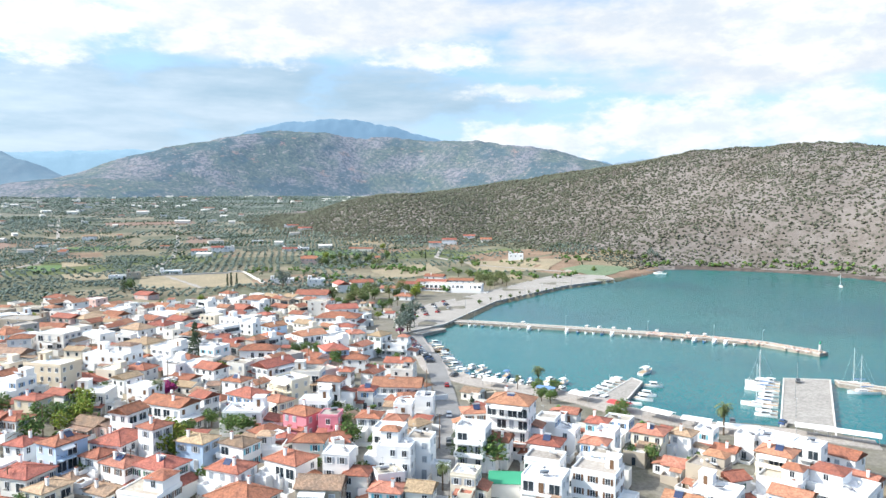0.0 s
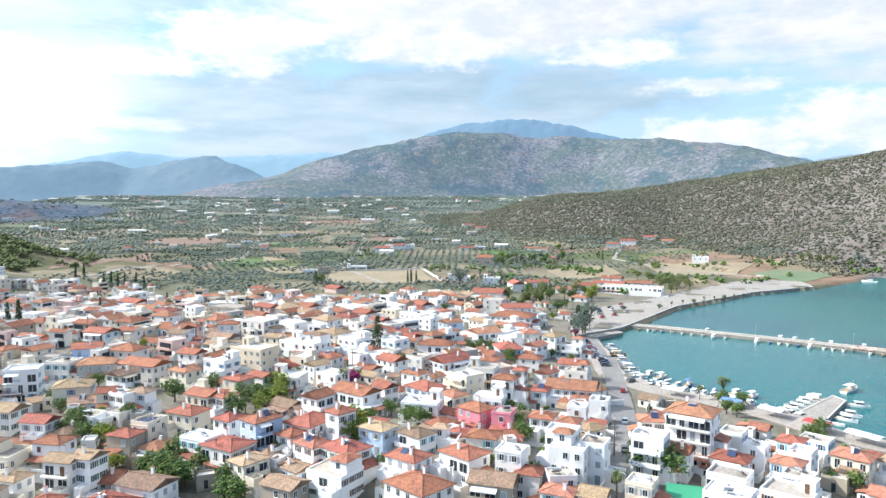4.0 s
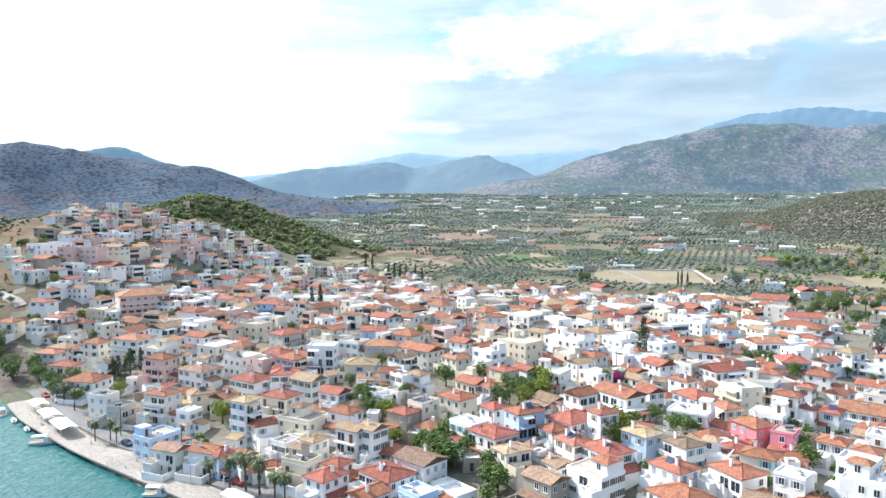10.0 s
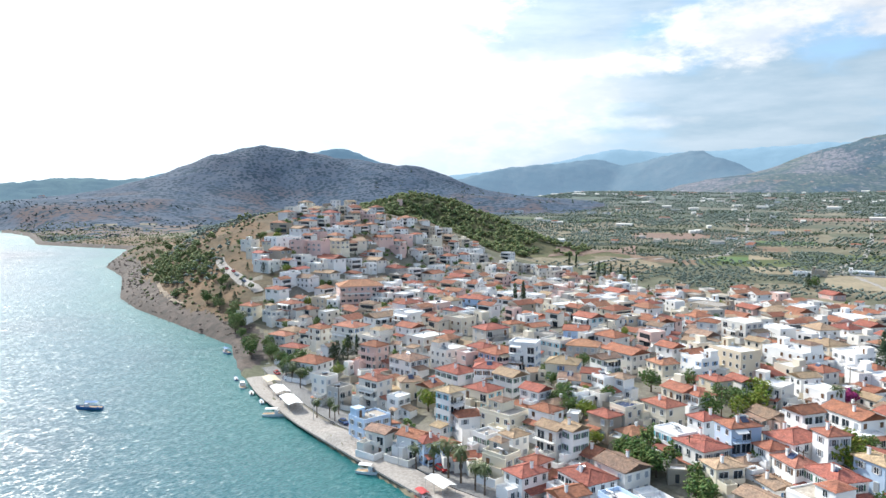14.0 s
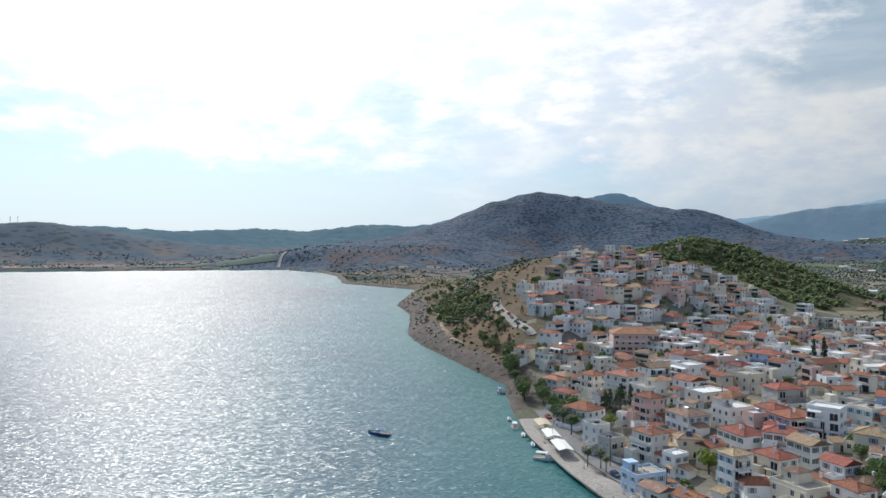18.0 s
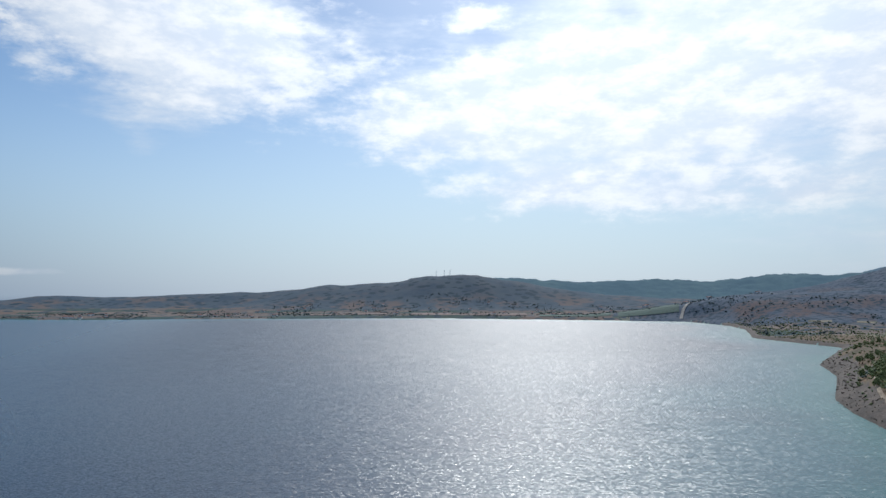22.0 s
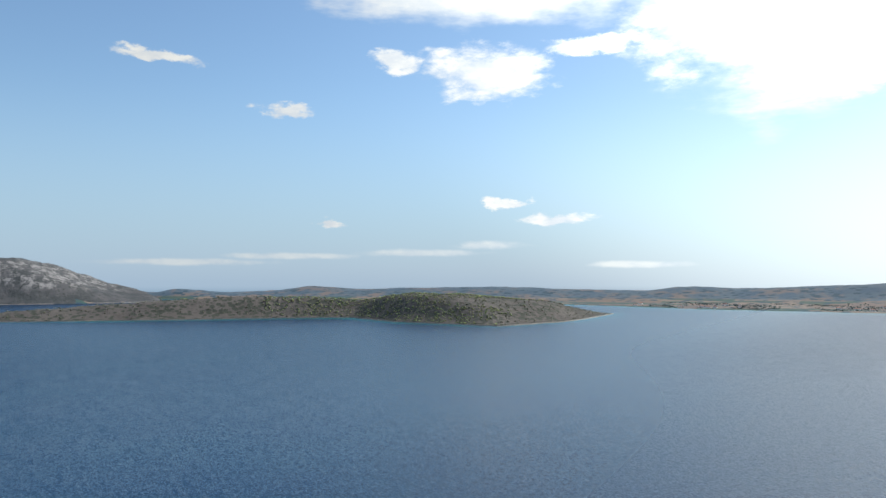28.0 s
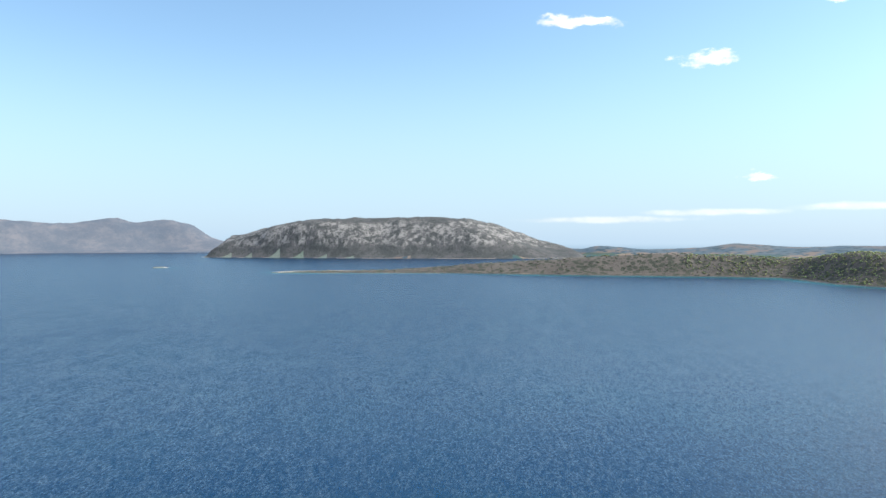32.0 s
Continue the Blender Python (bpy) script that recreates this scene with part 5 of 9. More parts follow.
KITS = {}
TREETEXT = {"broad": ("broadleaf_tree", "green broadleaf tree with a dense uneven crown"), "lime": ("citrus_tree", "bright yellow-green tree in a walled yard"), "cypress": ("cypress", "tall slender dark green cypress"), "palm": ("palm_tree", "palm tree with arching green fronds"),
            "conifer": ("conifer", "dark green conical conifer"), "stonepine": ("pine_tree", "green pine tree with a spreading crown"), "purple": ("bougainvillea", "magenta flowering bougainvillea bush"), "grey": ("eucalyptus", "grey-green tree with a loose crown")}


def tree(kind, x, y, h, r=None, turn=0.0):
    base_h, base_r = {"broad": (6, 3.2), "lime": (6, 3.2), "cypress": (13, 1.5), "palm": (7, 2.9), "conifer": (14, 4.0), "stonepine": (9, 4), "purple": (3.5, 2), "grey": (9, 4.2)}[kind]
    v = int(abs(x * 3 + y)) % 3
    if (kind, v) not in KITS:
        KITS[kind, v] = tree_kit(kind, base_h, base_r, v + len(kind))
    trunk, crown = KITS[kind, v]
    name, label = TREETEXT[kind]
    k = h / base_h
    kr = (r or base_r * k) / base_r
    ob = base(name, pose(x, y, gz(x, y), 0, 0, turn or (x * 37 + y * 17) % 360), label, "palm" if kind == "palm" else "bush" if kind == "purple" else "tree", "trees of the town")
    ob.scale = (kr, kr, k)
    part("trunk", trunk, ob)
    part("crown", crown, ob)
    PLACED.append((x, y, 1.2))
    return ob


# ---- ribbons and slabs on the ground ----
def ribbon(name, pts, width, mat, label, category, lift=0.12, thick=0.5):
    """A strip that follows the ground."""
    dense = []
    for (ax, ay), (bx, by) in zip(pts, pts[1:]):
        n = max(1, int(math.hypot(bx - ax, by - ay) / 4))
        dense += [(ax + (bx - ax) * k / n, ay + (by - ay) * k / n) for k in range(n)]
    dense.append(pts[-1])
    p = np.array(dense, float)
    for _ in range(3):
        p[1:-1] = (p[:-2] + 2 * p[1:-1] + p[2:]) / 4
    tg = np.gradient(p, axis=0)
    nr = np.stack([-tg[:, 1], tg[:, 0]], 1) / (np.hypot(tg[:, 0], tg[:, 1])[:, None] + 1e-9)
    s = Shape()
    rows = 4
    verts = []
    for o in np.linspace(-0.5, 0.5, rows + 1):
        e = p + nr * o * width
        zz = np.maximum(land_height(e[:, 0], e[:, 1]), 1.3) + lift
        verts.append(np.column_stack([e, zz]))
    n = len(p)
    top = [tuple(q) for row in verts for q in row]
    low = [(q[0], q[1], q[2] - thick) for q in top]
    f = []
    for r in range(rows):
        f += [(r * n + k, (r + 1) * n + k, (r + 1) * n + k + 1, r * n + k + 1)[::-1] for k in range(n - 1)]
    m = len(top)
    f += [(k, k + 1, m + k + 1, m + k)[::-1] for k in range(n - 1)] + [(rows * n + k, rows * n + k + 1, m + rows * n + k + 1, m + rows * n + k) for k in range(n - 1)]
    s.add(top + low, f)
    return tagged(new(name, s.mesh(name, [mat])), label, category, kind="structure")


def patch(name, corners, mat, label, category, lift=0.35, n=14, thing=False):
    """A four-cornered plot draped over the ground."""
    (a, b, c, d) = [Vector(q) for q in corners]
    u = np.linspace(0, 1, n + 1)
    s = Shape()
    vs = []
    for i in u:
        for j in u:
            q = (a * (1 - i) + b * i) * (1 - j) + (d * (1 - i) + c * i) * j
            vs.append((q.x, q.y))
    arr = np.array(vs)
    zz = land_height(arr[:, 0], arr[:, 1]) + lift
    s.add([(p[0], p[1], z) for p, z in zip(vs, zz)], [(i * (n + 1) + j, (i + 1) * (n + 1) + j, (i + 1) * (n + 1) + j + 1, i * (n + 1) + j + 1) for i in range(n) for j in range(n)])
    return tagged(new(name, s.mesh(name, [mat], True)), label, category, kind="structure")


def slab(name, poly, z0, z1, mats, label, category, coping=0.0):
    """A prism on a plan outline, with a raised coping along its edge."""
    n = len(poly)
    s = Shape()
    s.add([(px, py, z0) for px, py in poly] + [(px, py, z1) for px, py in poly], [tuple(range(n))[::-1], tuple(range(n, 2 * n))] + [(k, (k + 1) % n, n + (k + 1) % n, n + k) for k in range(n)])
    if coping:
        for (ax, ay), (bx, by) in zip(poly, poly[1:] + poly[:1]):
            L = math.hypot(bx - ax, by - ay)
            ux, uy = (bx - ax) / L, (by - ay) / L
            w = 0.5
            s.add([(ax, ay, z1 - 0.3), (bx, by, z1 - 0.3), (bx - uy * w, by + ux * w, z1 - 0.3), (ax - uy * w, ay + ux * w, z1 - 0.3), (ax, ay, z1 + coping), (bx, by, z1 + coping), (bx - uy * w, by + ux * w, z1 + coping), (ax - uy * w, ay + ux * w, z1 + coping)],
                  [(4, 5, 6, 7), (0, 1, 5, 4), (2, 3, 7, 6)], 1)
    return tagged(new(name, s.mesh(name, mats)), label, category, kind="structure")

# ---- the town, house by house: place, width, depth, storeys, turn, roof, tiles, walls ----
house(63, 131.6, 6.6, 5.3, 2, 319, "h", "orange", "white")
house(69.3, 128.5, 5.3, 5.5, 2, 317, "g", "tan", "offwhite")
house(51.4, 138.8, 9.1, 7.3, 2, 325, "g", "old", "stone")
house(36.3, 143.5, 11.5, 9.2, 2, 300, "h", "red", "offwhite")
house(93.2, 117.6, 8.6, 6.9, 3, 307, "f", "white", "white")
house(65.5, 136.3, 6, 4.9, 2, 349, "f", "beige", "white")
house(59.8, 139.3, 5.2, 5.5, 2, 322, "h", "red", "offwhite")
house(80.5, 128.9, 5.5, 5.5, 2, 313, "f", "white", "cream")
house(-18.1, 150.9, 6.9, 5.5, 2, 318, "f", "white", "blue")
house(9.4, 153.7, 7.8, 6.2, 2, 317, "g", "old", "stone")
house(-28.9, 151.3, 7.2, 5.8, 2, 48, "g", "red", "rose")
house(57.2, 143.4, 5.9, 5.1, 3, 319, "f", "white", "white")
house(117.8, 102.2, 7.3, 5.8, 2, 296, "g", "orange", "white")
house(20.2, 154.7, 9.7, 7.8, 2, 313, "f", "beige", "white")
house(-10.1, 155.7, 7.1, 5.7, 1, 315, "f", "white", "white")
house(105.5, 115, 9.5, 7.6, 3, 302, "f", "concrete", "white")
house(69.6, 140.6, 7.8, 6.2, 3, 319, "f", "white", "white")
house(48.6, 150.3, 8.9, 7.1, 2, 300, "h", "red", "white")
house(36.6, 153.7, 8.2, 6.6, 2, 308, "h", "red", "white")
house(75.9, 140.8, 5.6, 5.5, 3, 317, "f", "beige", "white")
house(100.6, 127, 8.1, 6.5, 2, 307, "f", "concrete", "white")
house(-26.3, 159.9, 10.5, 8.4, 2, 320, "h", "red", "white")
house(12.8, 163.3, 5.9, 5.1, 1, 304, "g", "old", "white")
house(71.4, 147.6, 6.9, 5.5, 3, 319, "f", "white", "white")
house(128.3, 102.1, 9.4, 7.5, 2, 294, "f", "white", "white")
house(23.6, 162.3, 9.3, 7.4, 2, 304, "h", "red", "white")
house(-40.3, 159, 8, 6.4, 2, 56, "h", "red", "white")
house(-19.2, 164.9, 9.8, 7.8, 2, 321, "g", "old", "offwhite")
house(2.2, 166, 7.1, 5.7, 2, 35, "h", "tan", "cream")
house(55.4, 156.5, 7, 5.6, 2, 326, "h", "red", "offwhite")
house(89.4, 139.9, 7.2, 5.8, 3, 312, "f", "white", "white")
house(95.7, 138.1, 5, 5.5, 2, 310, "g", "red", "white")
house(40.8, 163, 7.1, 5.7, 2, 302, "h", "old", "white")
house(16.7, 167.4, 7.4, 5.8, 2, 303, "h", "orange", "white")
house(141.5, 93.4, 7.9, 6.2, 2, 289, "g", "orange", "white")
house(115.9, 123.9, 6, 5.1, 2, 302, "f", "concrete", "offwhite")
house(47.9, 163, 6.6, 5.3, 1, 328, "f", "beige", "white")
house(105.7, 133.1, 7.4, 6, 2, 307, "h", "red", "white")
house(-39.3, 165.4, 5.2, 5.5, 2, 332, "h", "red", "white")
house(136.1, 104.4, 5, 5.5, 2, 348, "g", "red", "offwhite")
house(7.1, 171.8, 7.7, 6, 1, 45, "h", "old", "white")
house(32.6, 168.9, 7.4, 5.9, 2, 310, "h", "tan", "blue")
house(-2.3, 174, 9.8, 7.8, 2, 314, "h", "red", "offwhite")
house(63.8, 161.9, 5, 5.5, 1, 358, "g", "red", "white")
house(-48.6, 167.1, 7.4, 5.9, 2, 337, "f", "beige", "cream")
house(12.4, 173.6, 5, 5.5, 2, 308, "h", "red", "white")
house(52.5, 166, 6, 5.5, 1, 293, "h", "red", "white")
house(117.3, 129, 6.2, 5.1, 2, 303, "h", "orange", "white")
house(135.2, 110.3, 8.4, 6.8, 2, 290, "f", "concrete", "stone")
house(24.3, 174.3, 5, 5.5, 3, 301, "h", "red", "white")
house(146.1, 99, 9.2, 7.4, 2, 289, "f", "beige", "white")
house(78.8, 159.6, 5, 5.5, 2, 319, "h", "orange", "white")
house(133.1, 118.2, 5, 5.5, 1, 297, "g", "orange", "white")
house(103.7, 144.7, 10.5, 8.4, 4, 309, "h", "orange", "white")
house(-27.6, 175.9, 6, 5.3, 1, 330, "g", "red", "offwhite")
house(-32.3, 175.1, 5, 5.5, 3, 325, "g", "tan", "white")
house(5.4, 178, 7.9, 6.3, 3, 35, "h", "red", "blue")
house(17.6, 179.1, 10.5, 8.4, 2, 43, "h", "red", "white")
house(116, 137.6, 5, 5.5, 2, 305, "f", "white", "white")
house(155.4, 90.8, 12.8, 10.2, 2, 285, "f", "white", "white")
house(-37.7, 176, 6.7, 5.5, 3, 332, "g", "tan", "offwhite")
house(-8.5, 179.8, 7.9, 6.3, 2, 317, "f", "white", "white")
house(-59.5, 169.9, 5.8, 5.5, 1, 34, "g", "red", "offwhite")
house(124.6, 132.6, 5.1, 5.5, 2, 302, "f", "white", "white")
house(74.7, 166, 5.7, 5.5, 2, 321, "h", "red", "white")
house(-48.1, 177.6, 5, 5.5, 2, 327, "h", "tan", "white")
house(151.6, 104.3, 7.8, 6.2, 3, 290, "h", "orange", "cream")
house(66.2, 171.7, 5.1, 5.5, 2, 323, "f", "concrete", "pink")
house(-70.2, 172.2, 5, 5.5, 2, 47, "h", "red", "blue")
house(-55.5, 177.5, 5.2, 5.5, 2, 330, "f", "concrete", "white")
house(101.2, 158.4, 6.2, 5.5, 2, 337, "h", "orange", "white")
house(117.2, 147, 5.3, 5.5, 2, 306, "f", "concrete", "white")
house(60.8, 177.9, 7.8, 6.2, 2, 300, "h", "red", "pink")
house(-2.1, 188, 5.7, 5.5, 2, 45, "h", "red", "white")
house(164.8, 90.5, 5, 5.5, 2, 280, "g", "orange", "white")
house(-26.5, 188.1, 6.7, 5.5, 2, 326, "h", "red", "stone")
house(-67.5, 177.6, 5.9, 5.5, 1, 336, "g", "red", "white")
house(20.4, 188.9, 6.6, 5.5, 3, 39, "g", "red", "white")
house(-75.2, 174.5, 7.3, 5.9, 2, 345, "g", "red", "white")
house(129.6, 141.6, 5.4, 5.5, 2, 303, "h", "red", "white")
house(139.1, 132.3, 8.1, 6.5, 2, 299, "h", "orange", "cream")
house(-84.7, 174.5, 7.1, 5.7, 2, 343, "g", "old", "offwhite")
house(163.7, 104.1, 6.8, 5.5, 3, 287, "f", "white", "white")
house(-21.6, 192.8, 6.8, 5.5, 2, 53, "f", "beige", "cream")
house(168.6, 99.4, 7.6, 6, 1, 284, "f", "beige", "white")
house(88.8, 174.7, 5.1, 5.5, 2, 325, "f", "white", "white")
house(-43, 191.2, 7.5, 6, 2, 332, "h", "red", "white")
house(49.2, 189.7, 10.2, 8.2, 2, 330, "f", "white", "white")
house(147.8, 128.7, 5.3, 5.5, 2, 292, "h", "tan", "white")
house(-12.4, 195.6, 8.5, 6.8, 2, 319, "h", "red", "cream")
house(-54.5, 190.3, 10.8, 8.7, 2, 336, "f", "concrete", "cream")
house(-65, 189.1, 7.4, 6, 2, 39, "h", "red", "white")
house(157.6, 123.1, 5.6, 5.5, 1, 293, "g", "red", "white")
house(174.6, 102.2, 8.2, 6.6, 2, 281, "g", "red", "white")
house(35.8, 199.4, 6.8, 5.4, 1, 33, "f", "white", "white")
house(97.8, 179, 5.3, 5.5, 2, 323, "f", "white", "white")
house(69.7, 191.7, 8.4, 6.7, 2, 324, "f", "white", "white")
house(-70.9, 191.3, 6.6, 5.5, 4, 65, "h", "tan", "white")
house(141.9, 146.6, 7.1, 5.7, 2, 300, "f", "beige", "white")
house(-51.3, 199.3, 5.2, 5.5, 1, 332, "g", "red", "ochre")
house(159.1, 130.8, 5, 5.5, 2, 294, "f", "white", "white")
house(-93.2, 183.7, 9.5, 7.6, 2, 62, "f", "beige", "blue")
house(165.4, 122.8, 5, 5.5, 2, 292, "f", "white", "white")
house(60.3, 197, 6.8, 5.5, 2, 293, "h", "orange", "cream")
house(13.5, 205.6, 8.3, 6.6, 1, 307, "g", "old", "rose")
house(-3.7, 207.2, 6, 5.3, 2, 310, "h", "red", "white")
house(170.9, 118.5, 10.2, 8.1, 2, 290, "f", "white", "white")
house(33.4, 206.7, 12.6, 7.8, 2, 307, "g", "red", "white")
house(-49.1, 204.3, 7.1, 5.8, 2, 334, "g", "red", "white")
house(-8.8, 210.6, 8.3, 6.6, 2, 316, "g", "red", "cream")
house(-37.9, 208.6, 6.1, 5.5, 1, 324, "f", "beige", "white")
house(-65.6, 205.8, 9.2, 7.3, 2, 337, "h", "red", "cream")
house(-30.8, 215.7, 6, 4.8, 2, 317, "f", "white", "white")
house(43.5, 213.6, 6, 5.5, 2, 298, "g", "red", "white")
house(55.6, 210.8, 9.8, 7.8, 2, 298, "h", "red", "white")
house(-26.1, 216.6, 6, 4.8, 2, 328, "h", "old", "white")
house(79.5, 205.1, 7, 5.6, 3, 319, "h", "red", "white")
house(89.5, 201, 5, 5.5, 2, 321, "h", "red", "white")
house(84.4, 203.2, 5, 5.5, 1, 323, "g", "orange", "white")
house(-92.2, 201.9, 5, 5.5, 2, 340, "f", "white", "white")
house(-35.3, 219.2, 5, 5.5, 2, 359, "g", "red", "cream")
house(145, 170.7, 5, 5.5, 1, 305, "g", "orange", "white")
house(-41, 220.2, 8.2, 6.5, 1, 1, "g", "old", "white")
house(-60, 215.8, 8.5, 6.8, 2, 331, "g", "tan", "white")
house(69.3, 213, 9, 7.2, 3, 292, "f", "white", "cream")
house(-84.7, 209.5, 6.3, 5.5, 2, 69, "g", "red", "ochre")
house(104.5, 202.5, 6.6, 5.3, 1, 343, "h", "orange", "white")
house(0.4, 228, 7.6, 6.1, 2, 312, "h", "red", "ochre")
house(-69.2, 221.4, 8.4, 6.7, 2, 12, "h", "red", "white")
house(15.5, 231.5, 10.5, 8.4, 2, 331, "f", "white", "offwhite")
house(7.5, 231.9, 6.9, 5.6, 2, 310, "g", "red", "white")
house(-45.6, 227.5, 10, 8, 2, 1, "h", "tan", "cream")
house(-79.5, 220.1, 11.2, 8.9, 2, 332, "h", "red", "white")
house(-93.8, 214.4, 7.3, 5.8, 2, 39, "h", "tan", "cream")
house(-104.1, 209.6, 8.6, 6.9, 3, 341, "h", "orange", "offwhite")
house(30.2, 234.1, 8.5, 6.8, 2, 309, "f", "white", "white")
house(105.3, 211.3, 15.8, 9.8, 2, 325, "g", "orange", "white")
house(-116.4, 207.6, 6.4, 5.5, 2, 76, "f", "concrete", "grey")
house(78.8, 224.6, 9.8, 7.9, 3, 326, "f", "concrete", "offwhite")
house(57.8, 232.9, 7.4, 5.9, 2, 307, "h", "red", "white")
house(-34, 239.6, 7.8, 6.2, 2, 47, "g", "old", "white")
house(-16, 241.5, 8, 6.4, 2, 314, "h", "orange", "cream")
house(-60.6, 236.3, 9.2, 7.3, 3, 359, "f", "white", "white")
house(-123.6, 210.4, 7, 5.6, 3, 345, "f", "concrete", "offwhite")
house(-69.6, 235.9, 11.5, 9.2, 2, 60, "h", "red", "rose")
house(26.4, 246.6, 6.8, 5.5, 2, 31, "g", "tan", "white")
house(-80.5, 234.6, 6, 5.3, 2, 58, "f", "white", "rose")
house(-77.1, 239.9, 8.4, 6.7, 2, 331, "h", "red", "grey")
house(-28.6, 250.4, 13.5, 8.4, 2, 322, "g", "red", "offwhite")
house(-4.6, 253.8, 9.3, 7.5, 2, 314, "f", "white", "white")
house(-89.8, 239.7, 10.3, 8.2, 2, 64, "f", "white", "offwhite")
house(-102.9, 234.4, 11.2, 9, 2, 335, "h", "old", "white")
house(45.5, 254, 8, 6.4, 1, 311, "g", "red", "white")
house(-43.8, 254.3, 10.7, 8.5, 2, 0, "h", "orange", "grey")
house(98.7, 240.5, 5, 5.5, 2, 323, "h", "red", "white")
house(6, 259.9, 14.2, 8.8, 3, 315, "f", "white", "ochre")
house(-7.1, 260.1, 6.5, 5.3, 2, 45, "g", "red", "white")
house(32, 260, 8.7, 7, 2, 314, "h", "red", "offwhite")
house(54.8, 256.2, 9, 7.2, 2, 301, "g", "red", "white")
house(108.5, 238.5, 7.2, 5.8, 2, 33, "g", "orange", "white")
house(-54, 256.4, 8.9, 7.1, 2, 332, "f", "beige", "offwhite")
house(15.5, 261.6, 9.7, 7.8, 1, 316, "h", "red", "rose")
house(76.6, 254.7, 13.7, 8.5, 2, 24, "g", "red", "white")
house(-15.1, 265.6, 7.6, 6.1, 2, 322, "g", "red", "white")
house(65.6, 259.8, 7.3, 5.9, 2, 311, "f", "beige", "offwhite")
house(-120.3, 241.7, 8.3, 6.6, 3, 342, "h", "red", "rose")
house(122.4, 240.7, 8.4, 6.7, 2, 318, "f", "beige", "offwhite")
house(92.7, 257.8, 8.4, 6.8, 2, 325, "h", "red", "offwhite")
house(-127.4, 242.6, 6.9, 5.5, 1, 64, "h", "red", "white")
house(-36.4, 271.6, 10.3, 8.2, 2, 327, "h", "red", "offwhite")
house(-104.9, 255.3, 11.8, 9.4, 2, 67, "f", "white", "offwhite")
house(-144.8, 237.3, 12.4, 9.9, 2, 350, "h", "red", "white")
house(-50.6, 277.4, 9.5, 7.6, 2, 5, "g", "red", "blue")
house(-83, 269.5, 11.2, 9, 2, 53, "h", "red", "grey")
house(126.8, 254.1, 9.7, 7.8, 2, 318, "g", "red", "white")
house(60.6, 277.5, 8.7, 7, 3, 36, "f", "white", "white")
house(-66.7, 278.1, 7.9, 6.3, 2, 50, "g", "red", "cream")
house(26.2, 286.8, 17.2, 10.7, 2, 316, "f", "white", "white")
house(113.5, 264.7, 8.3, 6.6, 2, 322, "h", "red", "white")
house(45.5, 285.8, 12.5, 7.8, 1, 301, "f", "white", "white")
house(-76.5, 279.7, 7.3, 5.9, 2, 51, "h", "red", "cream")
house(-117.6, 269.4, 9.4, 7.5, 2, 337, "g", "red", "white")
house(-131.6, 262.9, 11.5, 9.2, 2, 335, "f", "beige", "offwhite")
house(36.8, 291.7, 6, 5.5, 1, 311, "g", "red", "white")
house(80, 285, 14.1, 8.8, 2, 329, "h", "red", "white")
house(47.1, 294.9, 10.9, 8.7, 2, 303, "f", "white", "white")
house(-101.4, 284.5, 10.9, 8.7, 2, 334, "f", "beige", "cream")
house(111.4, 285, 12.5, 10, 2, 264, "h", "red", "blue")
house(-146.1, 271.1, 12.6, 10, 3, 346, "h", "orange", "offwhite")
house(19.1, 307.4, 10.5, 8.4, 1, 313, "g", "red", "offwhite")
house(-5.3, 308, 10.5, 8.4, 1, 322, "g", "old", "offwhite")
house(71.6, 301.6, 9.5, 7.6, 2, 303, "g", "red", "offwhite")
house(40, 309.4, 12.2, 9.8, 2, 308, "h", "tan", "cream")
house(-51.2, 307.8, 10.1, 8.1, 2, 328, "g", "red", "white")
house(-23.9, 313.1, 13.3, 8.3, 2, 314, "g", "red", "white")
house(31.5, 312.5, 9.2, 7.4, 1, 307, "g", "red", "offwhite")
house(126.4, 289.6, 8.6, 6.9, 2, 33, "g", "orange", "white")
house(-35.1, 316.1, 9, 7.2, 2, 51, "f", "white", "ochre")
house(10.1, 319.8, 12.7, 10.1, 3, 316, "f", "white", "offwhite")
house(-163.4, 275.1, 8.7, 7, 3, 340, "h", "red", "offwhite")
house(-129.3, 294.9, 11.4, 9.1, 2, 335, "f", "white", "white")
house(70.6, 314.2, 8.8, 7, 2, 332, "g", "red", "offwhite")
house(144.6, 289.9, 9.9, 8, 2, 318, "f", "beige", "white")
house(-111.2, 304.3, 8.2, 6.5, 2, 338, "h", "red", "offwhite")
house(-77.3, 316.7, 11.8, 9.4, 1, 324, "g", "red", "offwhite")
house(-43.4, 323.1, 8.2, 6.6, 1, 0, "g", "red", "cream")
house(137.9, 295.4, 8.9, 7.1, 3, 32, "h", "tan", "white")
house(-2.9, 326, 8.4, 6.7, 2, 346, "h", "red", "white")
house(-142.4, 293.3, 13.8, 8.6, 2, 63, "g", "old", "white")
house(94, 316.3, 9, 7.2, 2, 23, "h", "red", "offwhite")
house(24.2, 335.1, 13.3, 8.2, 2, 309, "f", "white", "white")
house(112.8, 318.6, 12.8, 10.2, 2, 10, "g", "orange", "white")
house(-185.4, 287.4, 10.5, 8.4, 2, 343, "h", "tan", "offwhite")
house(-129.6, 330.4, 10.5, 8.5, 2, 65, "f", "white", "rose")
house(-7.6, 343.9, 9.3, 7.5, 2, 42, "h", "red", "rose")
house(-145.2, 329.2, 12.1, 9.6, 2, 66, "h", "red", "white")
house(136.3, 320.2, 9.5, 7.6, 2, 262, "h", "orange", "offwhite")
house(-69.6, 343, 16.1, 10, 2, 52, "f", "white", "cream")
